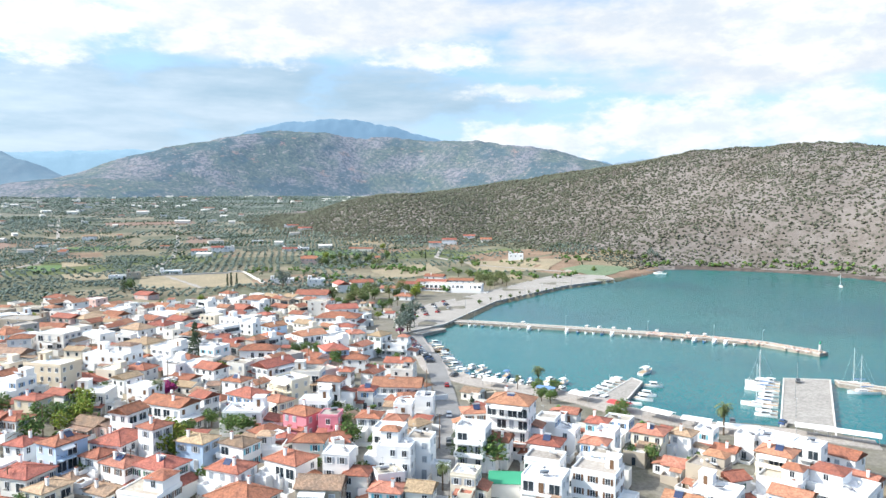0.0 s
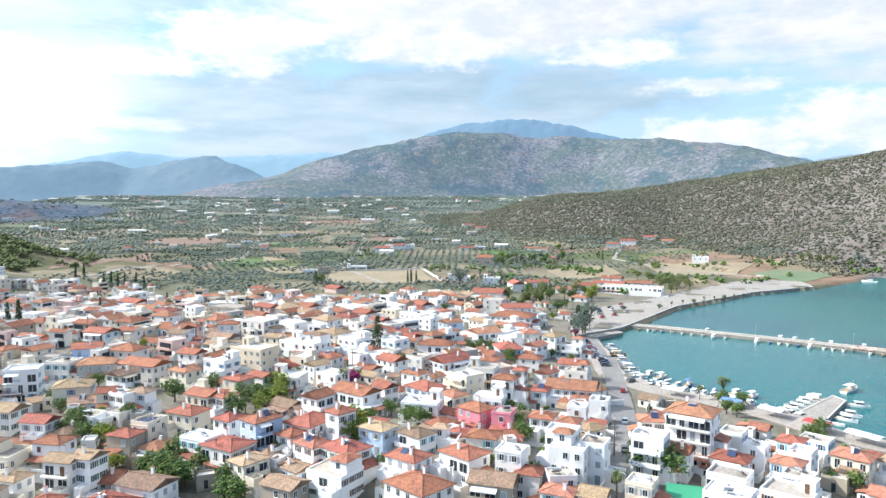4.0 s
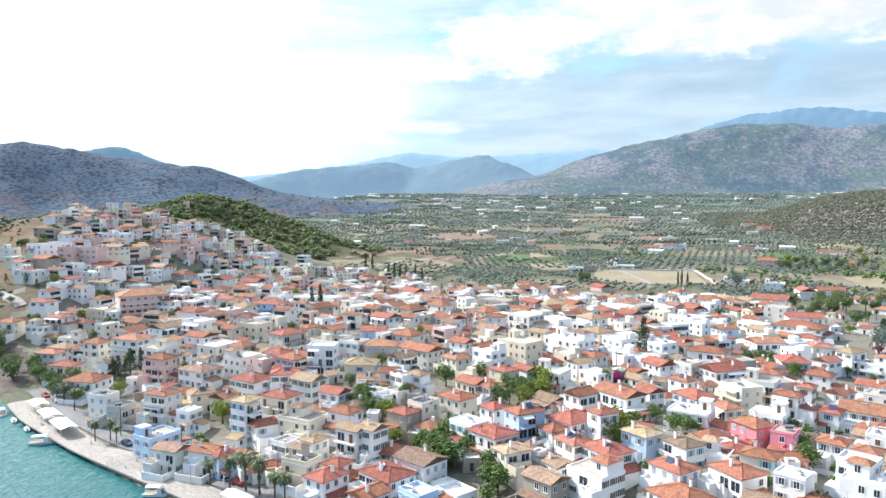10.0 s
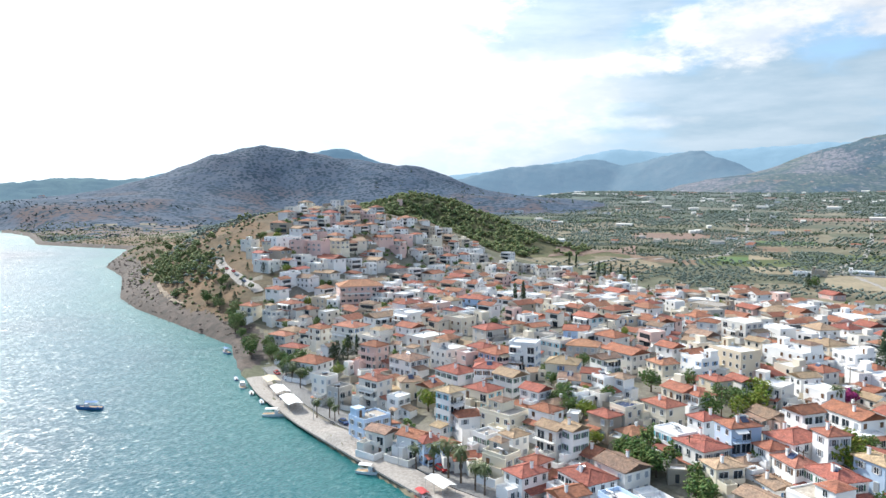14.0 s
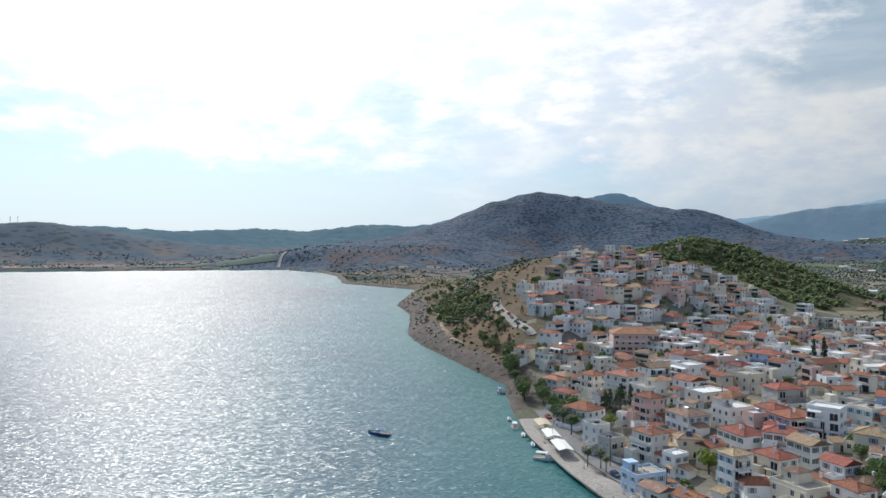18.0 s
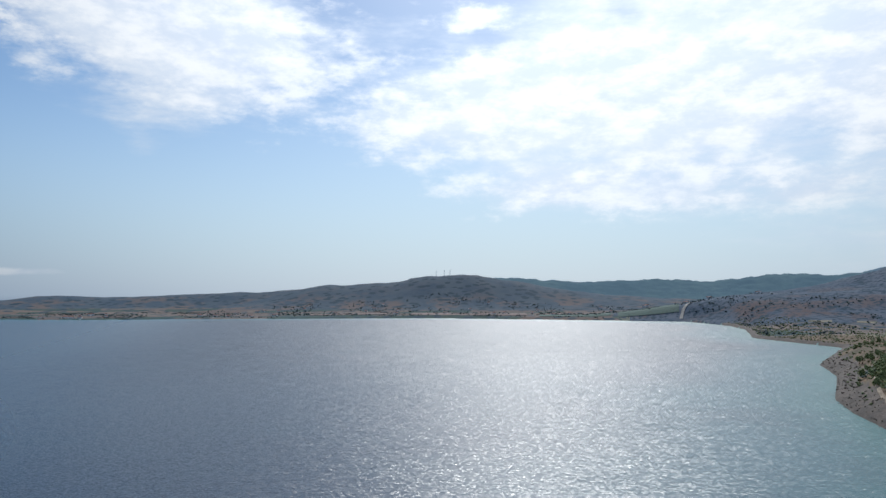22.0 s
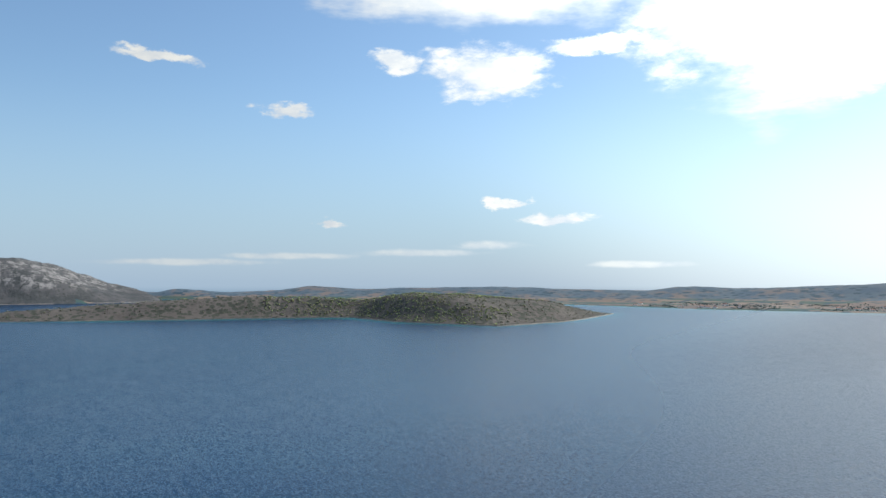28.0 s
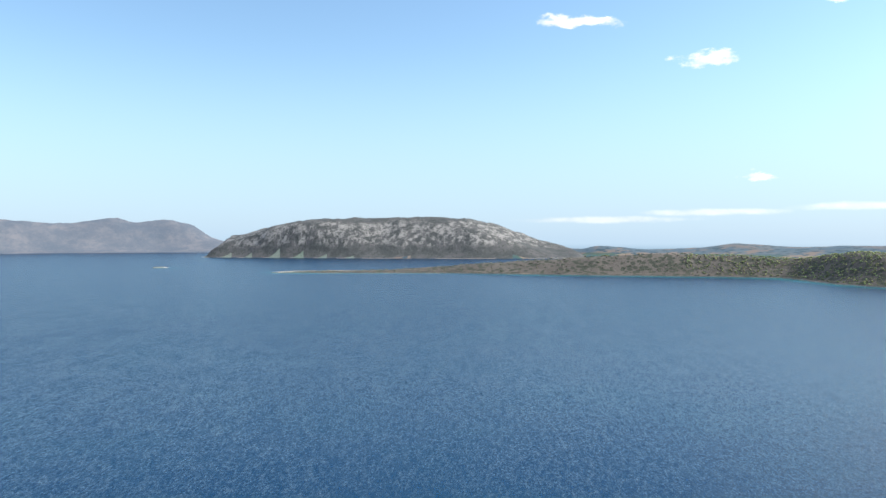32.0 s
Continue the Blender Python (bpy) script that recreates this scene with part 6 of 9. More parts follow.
house(42.7, 349.4, 11.9, 9.5, 2, 301, "h", "tan", "white")
house(69.1, 351.3, 9.2, 7.4, 2, 297, "g", "red", "white")
house(-119.1, 356.4, 16.2, 10, 2, 348, "h", "red", "blue")
house(103.9, 344.7, 9.8, 7.8, 2, 18, "g", "orange", "blue")
house(54, 360, 11.1, 8.9, 2, 312, "h", "red", "white")
house(139.1, 338.5, 8.7, 7, 2, 323, "h", "red", "white")
house(81.6, 362.9, 8.8, 7.1, 1, 297, "g", "red", "white")
house(-169.2, 348.8, 10.1, 8, 2, 336, "f", "white", "offwhite")
house(-33.6, 380.5, 12.1, 9.7, 2, 318, "h", "red", "offwhite")
house(-183.5, 350.7, 23.7, 14.7, 4, 38, "h", "orange", "rose")
house(-209.1, 322.1, 10.9, 8.7, 3, 345, "h", "orange", "offwhite")
house(66.2, 378.3, 10.4, 8.3, 2, 302, "g", "red", "offwhite")
house(93.5, 374.5, 15.7, 9.7, 2, 301, "f", "white", "white")
house(124.6, 367.5, 13.2, 8.2, 2, 302, "f", "white", "white")
house(10, 389.9, 13.2, 8.2, 1, 320, "g", "red", "stone")
house(-201, 344.8, 12.6, 10.2, 2, 75, "f", "white", "ochre")
house(147.9, 369.5, 22.9, 14.2, 2, 323, "h", "red", "white")
house(112.3, 388.1, 8.2, 6.6, 2, 301, "h", "red", "white")
house(-226.9, 336.2, 10, 8, 2, 351, "h", "red", "white")
house(27, 405.1, 13.7, 8.5, 2, 33, "h", "tan", "offwhite")
house(-149.7, 377.4, 13.6, 8.4, 2, 330, "g", "red", "offwhite")
house(16.9, 409.6, 13.9, 8.6, 2, 307, "g", "red", "rose")
house(-2.9, 410, 20.8, 12.9, 2, 322, "f", "concrete", "stone")
house(39.5, 412.1, 11.2, 9, 2, 307, "g", "red", "white")
house(63.5, 413.1, 19.6, 12.2, 2, 303, "f", "white", "white")
house(-233.2, 359.3, 9.5, 7.6, 2, 78, "f", "white", "white")
house(160.6, 396.7, 17.4, 10.8, 2, 351, "g", "red", "white")
house(-232.8, 368.6, 10.7, 6.7, 2, 80, "g", "red", "white")
house(102.7, 417.6, 10.2, 8.1, 1, 27, "g", "red", "white")
house(-6.8, 433.9, 14.7, 9.1, 2, 346, "f", "white", "white")
house(-222.7, 382.6, 14, 8.7, 2, 349, "g", "tan", "offwhite")
house(-57.6, 454.1, 15.3, 9.5, 2, 316, "g", "red", "white")
house(151.8, 410.9, 11.8, 9.5, 3, 325, "f", "beige", "offwhite")
house(-233.5, 388, 13.4, 8.3, 2, 344, "f", "white", "offwhite")
house(-258.4, 372, 14.3, 8.9, 2, 344, "f", "white", "offwhite")
house(-178.8, 412.9, 10, 8, 2, 353, "h", "red", "cream")
house(92.1, 442.5, 18.3, 11.4, 1, 1, "f", "beige", "white")
house(113.8, 441.6, 12.3, 9.9, 1, 294, "g", "red", "white")
house(137.3, 436.9, 13.9, 8.6, 1, 291, "g", "red", "white")
house(-233.7, 406.6, 17.3, 10.8, 2, 344, "g", "red", "white")
house(-260.2, 389.6, 11.5, 9.2, 2, 342, "g", "red", "stone")
house(-258.8, 409.8, 10.2, 8.1, 3, 354, "f", "concrete", "rose")
house(34.5, 470.7, 17.5, 10.9, 1, 311, "h", "red", "white")
house(-245.6, 411.9, 13.4, 8.3, 3, 346, "f", "beige", "rose")
house(-206.3, 447.6, 13.4, 10.8, 2, 337, "h", "red", "grey")
house(-95.1, 468.4, 14.2, 8.8, 2, 327, "f", "white", "rose")
house(127.9, 460.6, 16.1, 10, 2, 329, "h", "red", "white")
house(-276.6, 417.7, 21.1, 13, 3, 72, "f", "concrete", "white")
house(-220.3, 443.7, 14.1, 8.8, 2, 342, "g", "tan", "offwhite")
house(-242, 431.2, 13.9, 8.6, 3, 345, "g", "tan", "cream")
house(-164.4, 459.5, 14, 8.7, 2, 336, "g", "red", "offwhite")
house(-182.3, 457, 12.3, 9.9, 2, 70, "g", "red", "offwhite")
house(169.7, 470.3, 21.9, 13.6, 2, 325, "g", "red", "white")
house(-240.6, 456.6, 10.9, 8.7, 2, 66, "g", "tan", "cream")
house(230.5, 452.7, 12, 9.6, 1, 318, "h", "orange", "white")
house(-275.1, 459.5, 8.4, 6.7, 2, 350, "g", "red", "white")
house(-65.1, 511.9, 14.8, 9.2, 2, 47, "f", "white", "white")
house(120.3, 503.8, 10.5, 8.4, 2, 296, "h", "red", "white")
house(-264, 470.8, 19.9, 12.3, 2, 338, "f", "white", "white")
house(-224.3, 492.1, 9.6, 7.8, 2, 341, "f", "concrete", "rose")
house(-284.1, 450.3, 11.4, 9.1, 2, 341, "g", "tan", "white")
house(-236.5, 490.8, 13.6, 8.4, 2, 61, "g", "red", "rose")
house(17.5, 533.7, 16.2, 10, 2, 310, "h", "red", "white")
house(-234, 522.1, 12.3, 9.9, 2, 334, "f", "white", "rose")
house(72.5, 543.2, 12.9, 10.3, 1, 305, "g", "red", "rose")
house(240.7, 496.7, 13, 8.1, 1, 319, "g", "orange", "white")
house(-250.3, 522.6, 12.4, 9.9, 1, 358, "f", "white", "offwhite")
house(-298.4, 486, 10.1, 8.2, 2, 75, "g", "orange", "blue")
house(209.5, 517.2, 16.9, 10.5, 2, 263, "g", "red", "white")
house(-231.3, 542.8, 9.2, 7.5, 2, 71, "h", "red", "offwhite")
house(-221, 551.7, 14.8, 9.2, 2, 67, "f", "beige", "cream")
house(228.3, 522.3, 17.3, 10.7, 2, 349, "g", "red", "white")
house(-298.3, 497.1, 7.5, 6, 2, 341, "g", "orange", "white")
house(-291.6, 508.7, 12.1, 9.7, 2, 340, "h", "red", "white")
house(-275.8, 567.4, 6.7, 5.8, 1, 343, "g", "orange", "offwhite")
house(300.1, 531.1, 16.4, 10.2, 2, 316, "g", "red", "white")

house(-284, 396, 9, 7, 2, 78, "f", "white", "cream")
house(-271, 384, 8, 7, 2, 344, "g", "red", "white")
house(-297, 409, 10, 8, 2, 349, "f", "beige", "offwhite")
house(-260, 373, 9, 6.5, 2, 83, "h", "red", "white")
house(-283, 412, 9, 7, 2, 346, "g", "red", "cream")
house(-228.5, 314.2, 9, 7, 2, 350, "h", "red", "cream")
house(-214.8, 314.7, 10, 6.5, 2, 350, "f", "beige", "offwhite")
house(-186.4, 279.5, 10, 6.5, 2, 349, "h", "orange", "offwhite")
house(-165.7, 257.2, 10, 6.5, 2, 354, "h", "red", "cream")
house(-189.9, 300.5, 10, 7, 2, 358, "f", "beige", "offwhite")
house(-214.9, 329.1, 8, 6.5, 2, 347, "f", "white", "cream")

# ---- houses that fill the lanes between ----
rng = random.Random(11)
ROADS = [[(77, 131), (84, 143), (98, 165), (128, 219), (148, 261), (162, 297), (174, 329)], [(-172, 245), (-150, 222), (-128, 203), (-105, 187), (-80, 172), (-55, 157)]]


def off_road(x, y, r):
    for line in ROADS:
        for (ax, ay), (bx, by) in zip(line, line[1:]):
            s = max(0, min(1, ((x - ax) * (bx - ax) + (y - ay) * (by - ay)) / ((bx - ax) ** 2 + (by - ay) ** 2)))
            if math.hypot(x - ax - s * (bx - ax), y - ay - s * (by - ay)) < r + 5:
                return False
    return True


CAND = np.array([(rng.uniform(-390, 225), rng.uniform(120, 690)) for k in range(9000)])
INSIDE = edge_distance(CAND[:, 0], CAND[:, 1], TOWN_AREA)
COAST = edge_distance(CAND[:, 0], CAND[:, 1], MAINLAND)
filled = 0
BACK_MATS = [WALLS[k] for k in ("white", "offwhite", "cream", "rose", "stone", "grey", "blue")] + [TILES[k] for k in ("red", "orange", "old", "tan")] + [FLAT[k] for k in ("white", "beige", "concrete")] + [GLASS, FRAME, CHIMNEY.materials[0]]
back = Shape()


def back_house(x, y, wd, dp, storeys, turn, roof, cover, wall, rnd):
    """A house of the back lanes, added to the joined mass of roofs."""
    s = Shape()
    a, b, h = wd / 2, dp / 2, 3.0 * storeys
    if roof == "f":
        sheet_ring(s, [(a, b, -4), (a, b, h + 0.5), (a - 0.2, b - 0.2, h + 0.5), (a - 0.2, b - 0.2, h)], True, wall)
        s.m[-1] = cover
        if rnd.random() < 0.35:
            s.box(a - 3.2, a - 0.4, 0, b - 0.3, h, h + 2.3, wall)
    else:
        g = (b + 0.4) * rnd.uniform(0.32, 0.42)
        sheet_ring(s, [(a, b, -4), (a, b, h)], True, wall)
        A, B, k = a + 0.4, b + 0.4, (min(b, a - 0.3) if roof == "h" else 0.0)
        s.add([(-A, -B, h - 0.1), (A, -B, h - 0.1), (A, B, h - 0.1), (-A, B, h - 0.1), (-A + k, 0, h + g), (A - k, 0, h + g), (-A, -B, h + 0.06), (A, -B, h + 0.06), (A, B, h + 0.06), (-A, B, h + 0.06), (-A + k, 0, h + g + 0.16), (A - k, 0, h + g + 0.16)],
              [(6, 7, 11, 10), (8, 9, 10, 11), (0, 1, 7, 6), (1, 2, 8, 7), (2, 3, 9, 8), (3, 0, 6, 9)], cover)
        s.add(s.v[-12:], [(7, 8, 11), (9, 6, 10)], cover if roof == "h" else wall)
        if rnd.random() < 0.5:
            cx = rnd.uniform(-0.5, 0.5) * a
            s.box(cx - 0.3, cx + 0.3, -0.5, 0.1, h, h + g + 1.0, 16)
    n = max(1, int(wd / 3.0))
    for fl in range(storeys):
        for i in range(n):
            if rnd.random() < 0.8:
                u = (i + 0.5) / n * wd - a
                s.box(u - 0.5, u + 0.5, -b - 0.06, -b + 0.05, 3 * fl + 1.0, 3 * fl + 2.3, 14)
                s.box(u - 0.6, u + 0.6, -b - 0.09, -b + 0.05, 3 * fl + 0.9, 3 * fl + 1.0, 15)
    if storeys > 1 and rnd.random() < 0.6:          # balcony; wide dark glass behind and below it stands in for shaded recesses
        c0, c1 = (-a, a * rnd.uniform(0.1, 0.9)) if rnd.random() < 0.5 else (-a * rnd.uniform(0.1, 0.9), a)
        s.box(c0, c1, -b - 1.3, -b + 0.02, 2.85, 3.02, wall).box(c0, c1, -b - 1.3, -b - 1.18, 3.02, 3.85, wall).box(c0 + 0.5, c1 - 0.5, -b - 0.10, -b + 0.05, 3.1, 5.3, 14)
        s.box(c0 + 0.3, c1 - 0.3, -b - 0.10, -b + 0.05, 0.1, 2.3, 14)
    k = max(1, int(dp / 3.4))
    for fl in range(storeys):
        for i in range(k):
            for sx in (-1, 1):
                if rnd.random() < 0.62:
                    v = (i + 0.5) / k * dp - b
                    s.box(min(sx * (a - 0.05), sx * (a + 0.06)), max(sx * (a - 0.05), sx * (a + 0.06)), v - 0.45, v + 0.45, 3 * fl + 1.0, 3 * fl + 2.3, 14)
    m = pose(x, y, gz(x, y), 0, 0, turn)
    back.add([m @ Vector(p) for p in s.v], s.f)
    back.m[-len(s.m):] = s.m
    PLACED.append((x, y, 0.25 * (wd + dp)))


for (x, y), ins, co in zip(CAND.tolist(), INSIDE, COAST):
    if ins < 7 or co < 30 or filled >= 430 or y > 0.55 * (x + 30) + 400 and x > 60 or x > 175:
        continue
    d = math.hypot(x, y)
    if d < 168:
        continue
    az = math.degrees(math.atan2(-x, y))
    if az > 36.5 - 0.014 * max(0.0, d - 490) or az > 20 and d > 665:
        continue
    wd = rng.uniform(7.0, 11.5) if d > 330 else rng.uniform(5.5, 8.0)
    dp = wd * rng.uniform(0.65, 0.9)
    if not free(x, y, 0.25 * (wd + dp)) or not off_road(x, y, 0.3 * wd):
        continue
    filled += 1
    roof = rng.choice("hhgggffff")
    cover = rng.choice((11, 11, 11, 11, 12, 13)) if roof == "f" else rng.choice((7, 7, 7, 8, 8, 9, 10))
    back_house(x, y, wd, dp, rng.choice((1, 2, 2, 2)) if d > 260 else 1, az + rng.choice((-48, -44, -40, -52, -36, 38, 44, 50)) + rng.uniform(-6, 6), roof, cover, rng.choice((0, 0, 0, 0, 0, 1, 1, 1, 2, 2, 3, 4, 5)), rng)
tagged(new("back_lane_houses", back.mesh("back_lane_houses", BACK_MATS)), "close-packed white houses with red tiled roofs in the back lanes", "houses", kind="stuff")

# sheds, lean-tos and walls between the houses
rng = random.Random(77)
yards = Shape()
count = 0
for k in range(12000):
    x, y = rng.uniform(-330, 200), rng.uniform(125, 520)
    d = math.hypot(x, y)
    r = rng.uniform(1.5, 2.6)
    if count >= 520 or d < 165 or not free(x, y, r) or not off_road(x, y, r):
        continue
    pt = np.array([x]), np.array([y])
    if edge_distance(*pt, TOWN_AREA)[0] < 8 or edge_distance(*pt, MAINLAND)[0] < 26:
        continue
    count += 1
    turn = math.degrees(math.atan2(-x, y)) + rng.choice((-24, -16, -12, 10, 25, 68, 75)) + rng.uniform(-5, 5)
    m = pose(x, y, gz(x, y), 0, 0, turn)
    s = Shape()
    w2, d2, hh, wall = r * rng.uniform(0.9, 1.2), r * rng.uniform(0.7, 0.95), rng.uniform(2.2, 3.0), rng.choice((0, 0, 0, 1, 1, 2, 4, 5))
    if rng.random() < 0.5:
        sheet_ring(s, [(w2, d2, -4), (w2, d2, hh)], True, wall)
        e = 0.25
        s.add([(-w2 - e, -d2 - e, hh - 0.05), (w2 + e, -d2 - e, hh - 0.05), (w2 + e, d2 + e, hh + 0.75), (-w2 - e, d2 + e, hh + 0.75), (-w2 - e, -d2 - e, hh + 0.08), (w2 + e, -d2 - e, hh + 0.08), (w2 + e, d2 + e, hh + 0.88), (-w2 - e, d2 + e, hh + 0.88)],
              [(3, 2, 1, 0), (4, 5, 6, 7), (0, 1, 5, 4), (1, 2, 6, 5), (2, 3, 7, 6), (3, 0, 4, 7)], rng.choice((7, 7, 8, 9, 10)))
    else:
        sheet_ring(s, [(w2, d2, -4), (w2, d2, hh + 0.5), (w2 - 0.15, d2 - 0.15, hh + 0.5), (w2 - 0.15, d2 - 0.15, hh)], True, wall)
        s.m[-1] = rng.choice((11, 11, 12, 13))
    s.box(-0.45, 0.45, -d2 - 0.05, -d2 + 0.04, 0, 2.0, 14)
    wl, side = rng.uniform(3, 7), rng.choice((-1, 1))
    s.box(min(side * w2, side * (w2 + wl)), max(side * w2, side * (w2 + wl)), -d2, -d2 + 0.25, -4, rng.uniform(1.2, 2.2), rng.choice((0, 0, 1, 4)))
    yards.add([m @ Vector(p) for p in s.v], s.f)
    yards.m[-len(s.m):] = s.m
    PLACED.append((x, y, r * 0.8))
tagged(new("yard_sheds", yards.mesh("yard_sheds", BACK_MATS)), "low sheds, lean-tos and walls packed between the houses", "sheds", kind="stuff")

# ---- quays, moles and streets ----
MOLE_STONE = material("mole_masonry", (0.36, 0.315, 0.27), 0.9, vary=(0.30, 0.25, 0.20), scale=0.15, amount=0.8, fine=0.8, bump=0.3)
WHITEWASH = material("whitewashed_coping", (0.58, 0.56, 0.53), 0.8, vary=(0.42, 0.40, 0.37), scale=0.6)
PAVE = material("promenade_paving", (0.37, 0.335, 0.30), 0.85, vary=(0.29, 0.26, 0.235), scale=0.2, amount=0.6, fine=1.2)


def along(pts, w):
    """Outline of a band of width w round a line."""
    left, right = [], []
    for k, (x, y) in enumerate(pts):
        (ax, ay), (bx, by) = pts[max(0, k - 1)], pts[min(len(pts) - 1, k + 1)]
        L = math.hypot(bx - ax, by - ay)
        nx, ny = -(by - ay) / L * w / 2, (bx - ax) / L * w / 2
        left.append((x + nx, y + ny))
        right.append((x - nx, y - ny))
    return right + left[::-1]


MOLE = [(203, 369), (224, 350), (258, 309), (285, 274), (304, 247), (314, 226), (317, 200), (317, 196)]
slab("mole", along(MOLE, 6.5), -5, 1.45, [MOLE_STONE, WHITEWASH], "long pale stone mole with a whitewashed edge", "pier", 0.3)
slab("pier", [(170, 176), (206, 200), (207, 207), (166, 187)], -5, 1.4, [CONCRETE, WHITEWASH], "concrete jetty with boats on both sides", "pier", 0.2)
slab("wharf", [(194, 133), (204, 121), (272, 165), (258, 176)], -5, 1.5, [CONCRETE, KERB], "broad concrete wharf for yachts", "pier", 0.2)
slab("wharf_arm", [(273, 164), (269, 160), (286, 110), (292, 112)], -5, 1.5, [MOLE_STONE, KERB], "narrow arm of the wharf with a reddish edge", "pier", 0.2)
slab("landing", [(178, 330), (198, 338), (196, 342), (176, 336)], -5, 1.5, [MOLE_STONE, KERB], "short stone landing in the harbour corner", "pier", 0.2)
slab("pavement_1", [(203, 348), (279, 409), (377, 455), (448, 471), (462, 500), (440, 528), (405, 516), (279, 442), (234, 421), (188, 384), (166, 332), (178, 338)], -5, 2.25, [CONCRETE, WHITEWASH], "wide sunlit concrete harbour apron", "pavement", 0.15)
ribbon("pavement_2", [(171, 330), (153, 278), (144, 253), (148, 231), (159, 212), (164, 200), (168, 186), (172, 169), (185, 142), (209, 112)], 11, PAVE, "pale paved harbour front", "pavement", 0.25)
ribbon("road_1", ROADS[0], 7.5, ASPHALT, "straight asphalt street to the harbour", "road", 0.34)
ribbon("pavement_3", [(-166, 231), (-150, 215), (-134, 203), (-117, 190), (-95, 176), (-63, 156), (-30, 137)], 8, PAVE, "paved seafront promenade", "pavement", 0.25)
ribbon("road_2", [(-170, 246), (-146, 224), (-127, 208), (-110, 196), (-89, 182), (-58, 162), (-25, 143)], 7.0, ASPHALT, "seafront road with parked cars", "road", 0.36)
ribbon("road_3", [(-312, 396), (-302, 385), (-283, 369), (-268, 358), (-252, 347), (-240, 338)], 5.5, CONCRETE, "pale lane climbing round the hillside", "road", 0.5)
DIRT = material("trodden_dirt", (0.34, 0.27, 0.20), 0.95, vary=(0.24, 0.19, 0.14), scale=0.3, amount=0.7, fine=1.0)
ribbon("road_4", [(-470, 505), (-413, 450), (-382, 411), (-345, 376), (-314, 351), (-296, 341)], 2.2, DIRT, "dirt path above the rocky shore", "path", 0.4)
ribbon("road_5", [(-128, 640), (-60, 760), (10, 900), (40, 1200), (60, 1700)], 5.0, CONCRETE, "pale farm road through the olive groves", "road", 0.4)
ribbon("road_6", [(120, 590), (105, 760), (150, 900), (200, 1150), (260, 1500)], 5.0, CONCRETE, "pale farm road through the plain", "road", 0.4)
ribbon("road_7", [(460, 540), (420, 640), (430, 760), (500, 860)], 5.0, CONCRETE, "pale road to the villas on the slope", "road", 0.5)
ribbon("wall_field", [(170, 588), (182, 695), (140, 700), (92, 706)], 1.2, WHITEWASH, "low pale wall round a dry field", "wall", 1.6, 2.5)

def shore_band(name, poly, width, label):
    """A low band of bare rock along a coastline, just above the water."""
    pts = []
    for (ax, ay), (bx, by) in zip(poly, poly[1:] + poly[:1]):
        n = max(1, int(math.hypot(bx - ax, by - ay) / 14))
        pts += [(ax + (bx - ax) * k / n, ay + (by - ay) * k / n) for k in range(n)]
    q = np.array(pts)
    q = q + np.stack([wobble(q[:, 0], q[:, 1], 60, 1), wobble(q[:, 0], q[:, 1], 60, 4)], 1) * 3.0
    tg = np.roll(q, -1, 0) - np.roll(q, 1, 0)
    nr = np.stack([-tg[:, 1], tg[:, 0]], 1) / np.hypot(tg[:, 0], tg[:, 1])[:, None]
    w2 = width * (0.7 + 0.5 * wobble(q[:, 0], q[:, 1], 90, 2))[:, None]
    n = len(q)
    rows = [(q - nr * w2, -0.5), (q - nr * w2 * 0.7, 0.8), (q + nr * w2 * 0.7, 1.3), (q + nr * w2, -0.5)]
    s = Shape()
    s.add([(x, y, z) for r, z in rows for x, y in r], [(r * n + k, r * n + (k + 1) % n, (r + 1) * n + (k + 1) % n, (r + 1) * n + k) for r in range(3) for k in range(n)])
    return tagged(new(name, s.mesh(name, [SHINGLE])), label, "shore", kind="structure")


shore_band("ground_shore_1", HEADLAND, 2.2, "thin band of pale bare rock round a headland")
shore_band("ground_shore_2", ISLAND, 2.6, "thin band of pale bare rock round an island")

# ---- boats ----
GEL = material("white_gelcoat", (0.80, 0.80, 0.79), 0.25, spec=0.5)
HULL = {"white": GEL, "blue": material("blue_boat_paint", (0.06, 0.17, 0.36), 0.35), "wood": material("varnished_wood", (0.30, 0.15, 0.06), 0.4), "red": material("red_boat_paint", (0.42, 0.05, 0.05), 0.4), "sky": material("light_blue_boat_paint", (0.25, 0.48, 0.62), 0.4)}
DECK = material("teak_deck", (0.46, 0.34, 0.22), 0.7, vary=(0.36, 0.26, 0.17), scale=2.0)
SMOKE = material("tinted_boat_glass", (0.02, 0.025, 0.03), 0.08, spec=0.6)


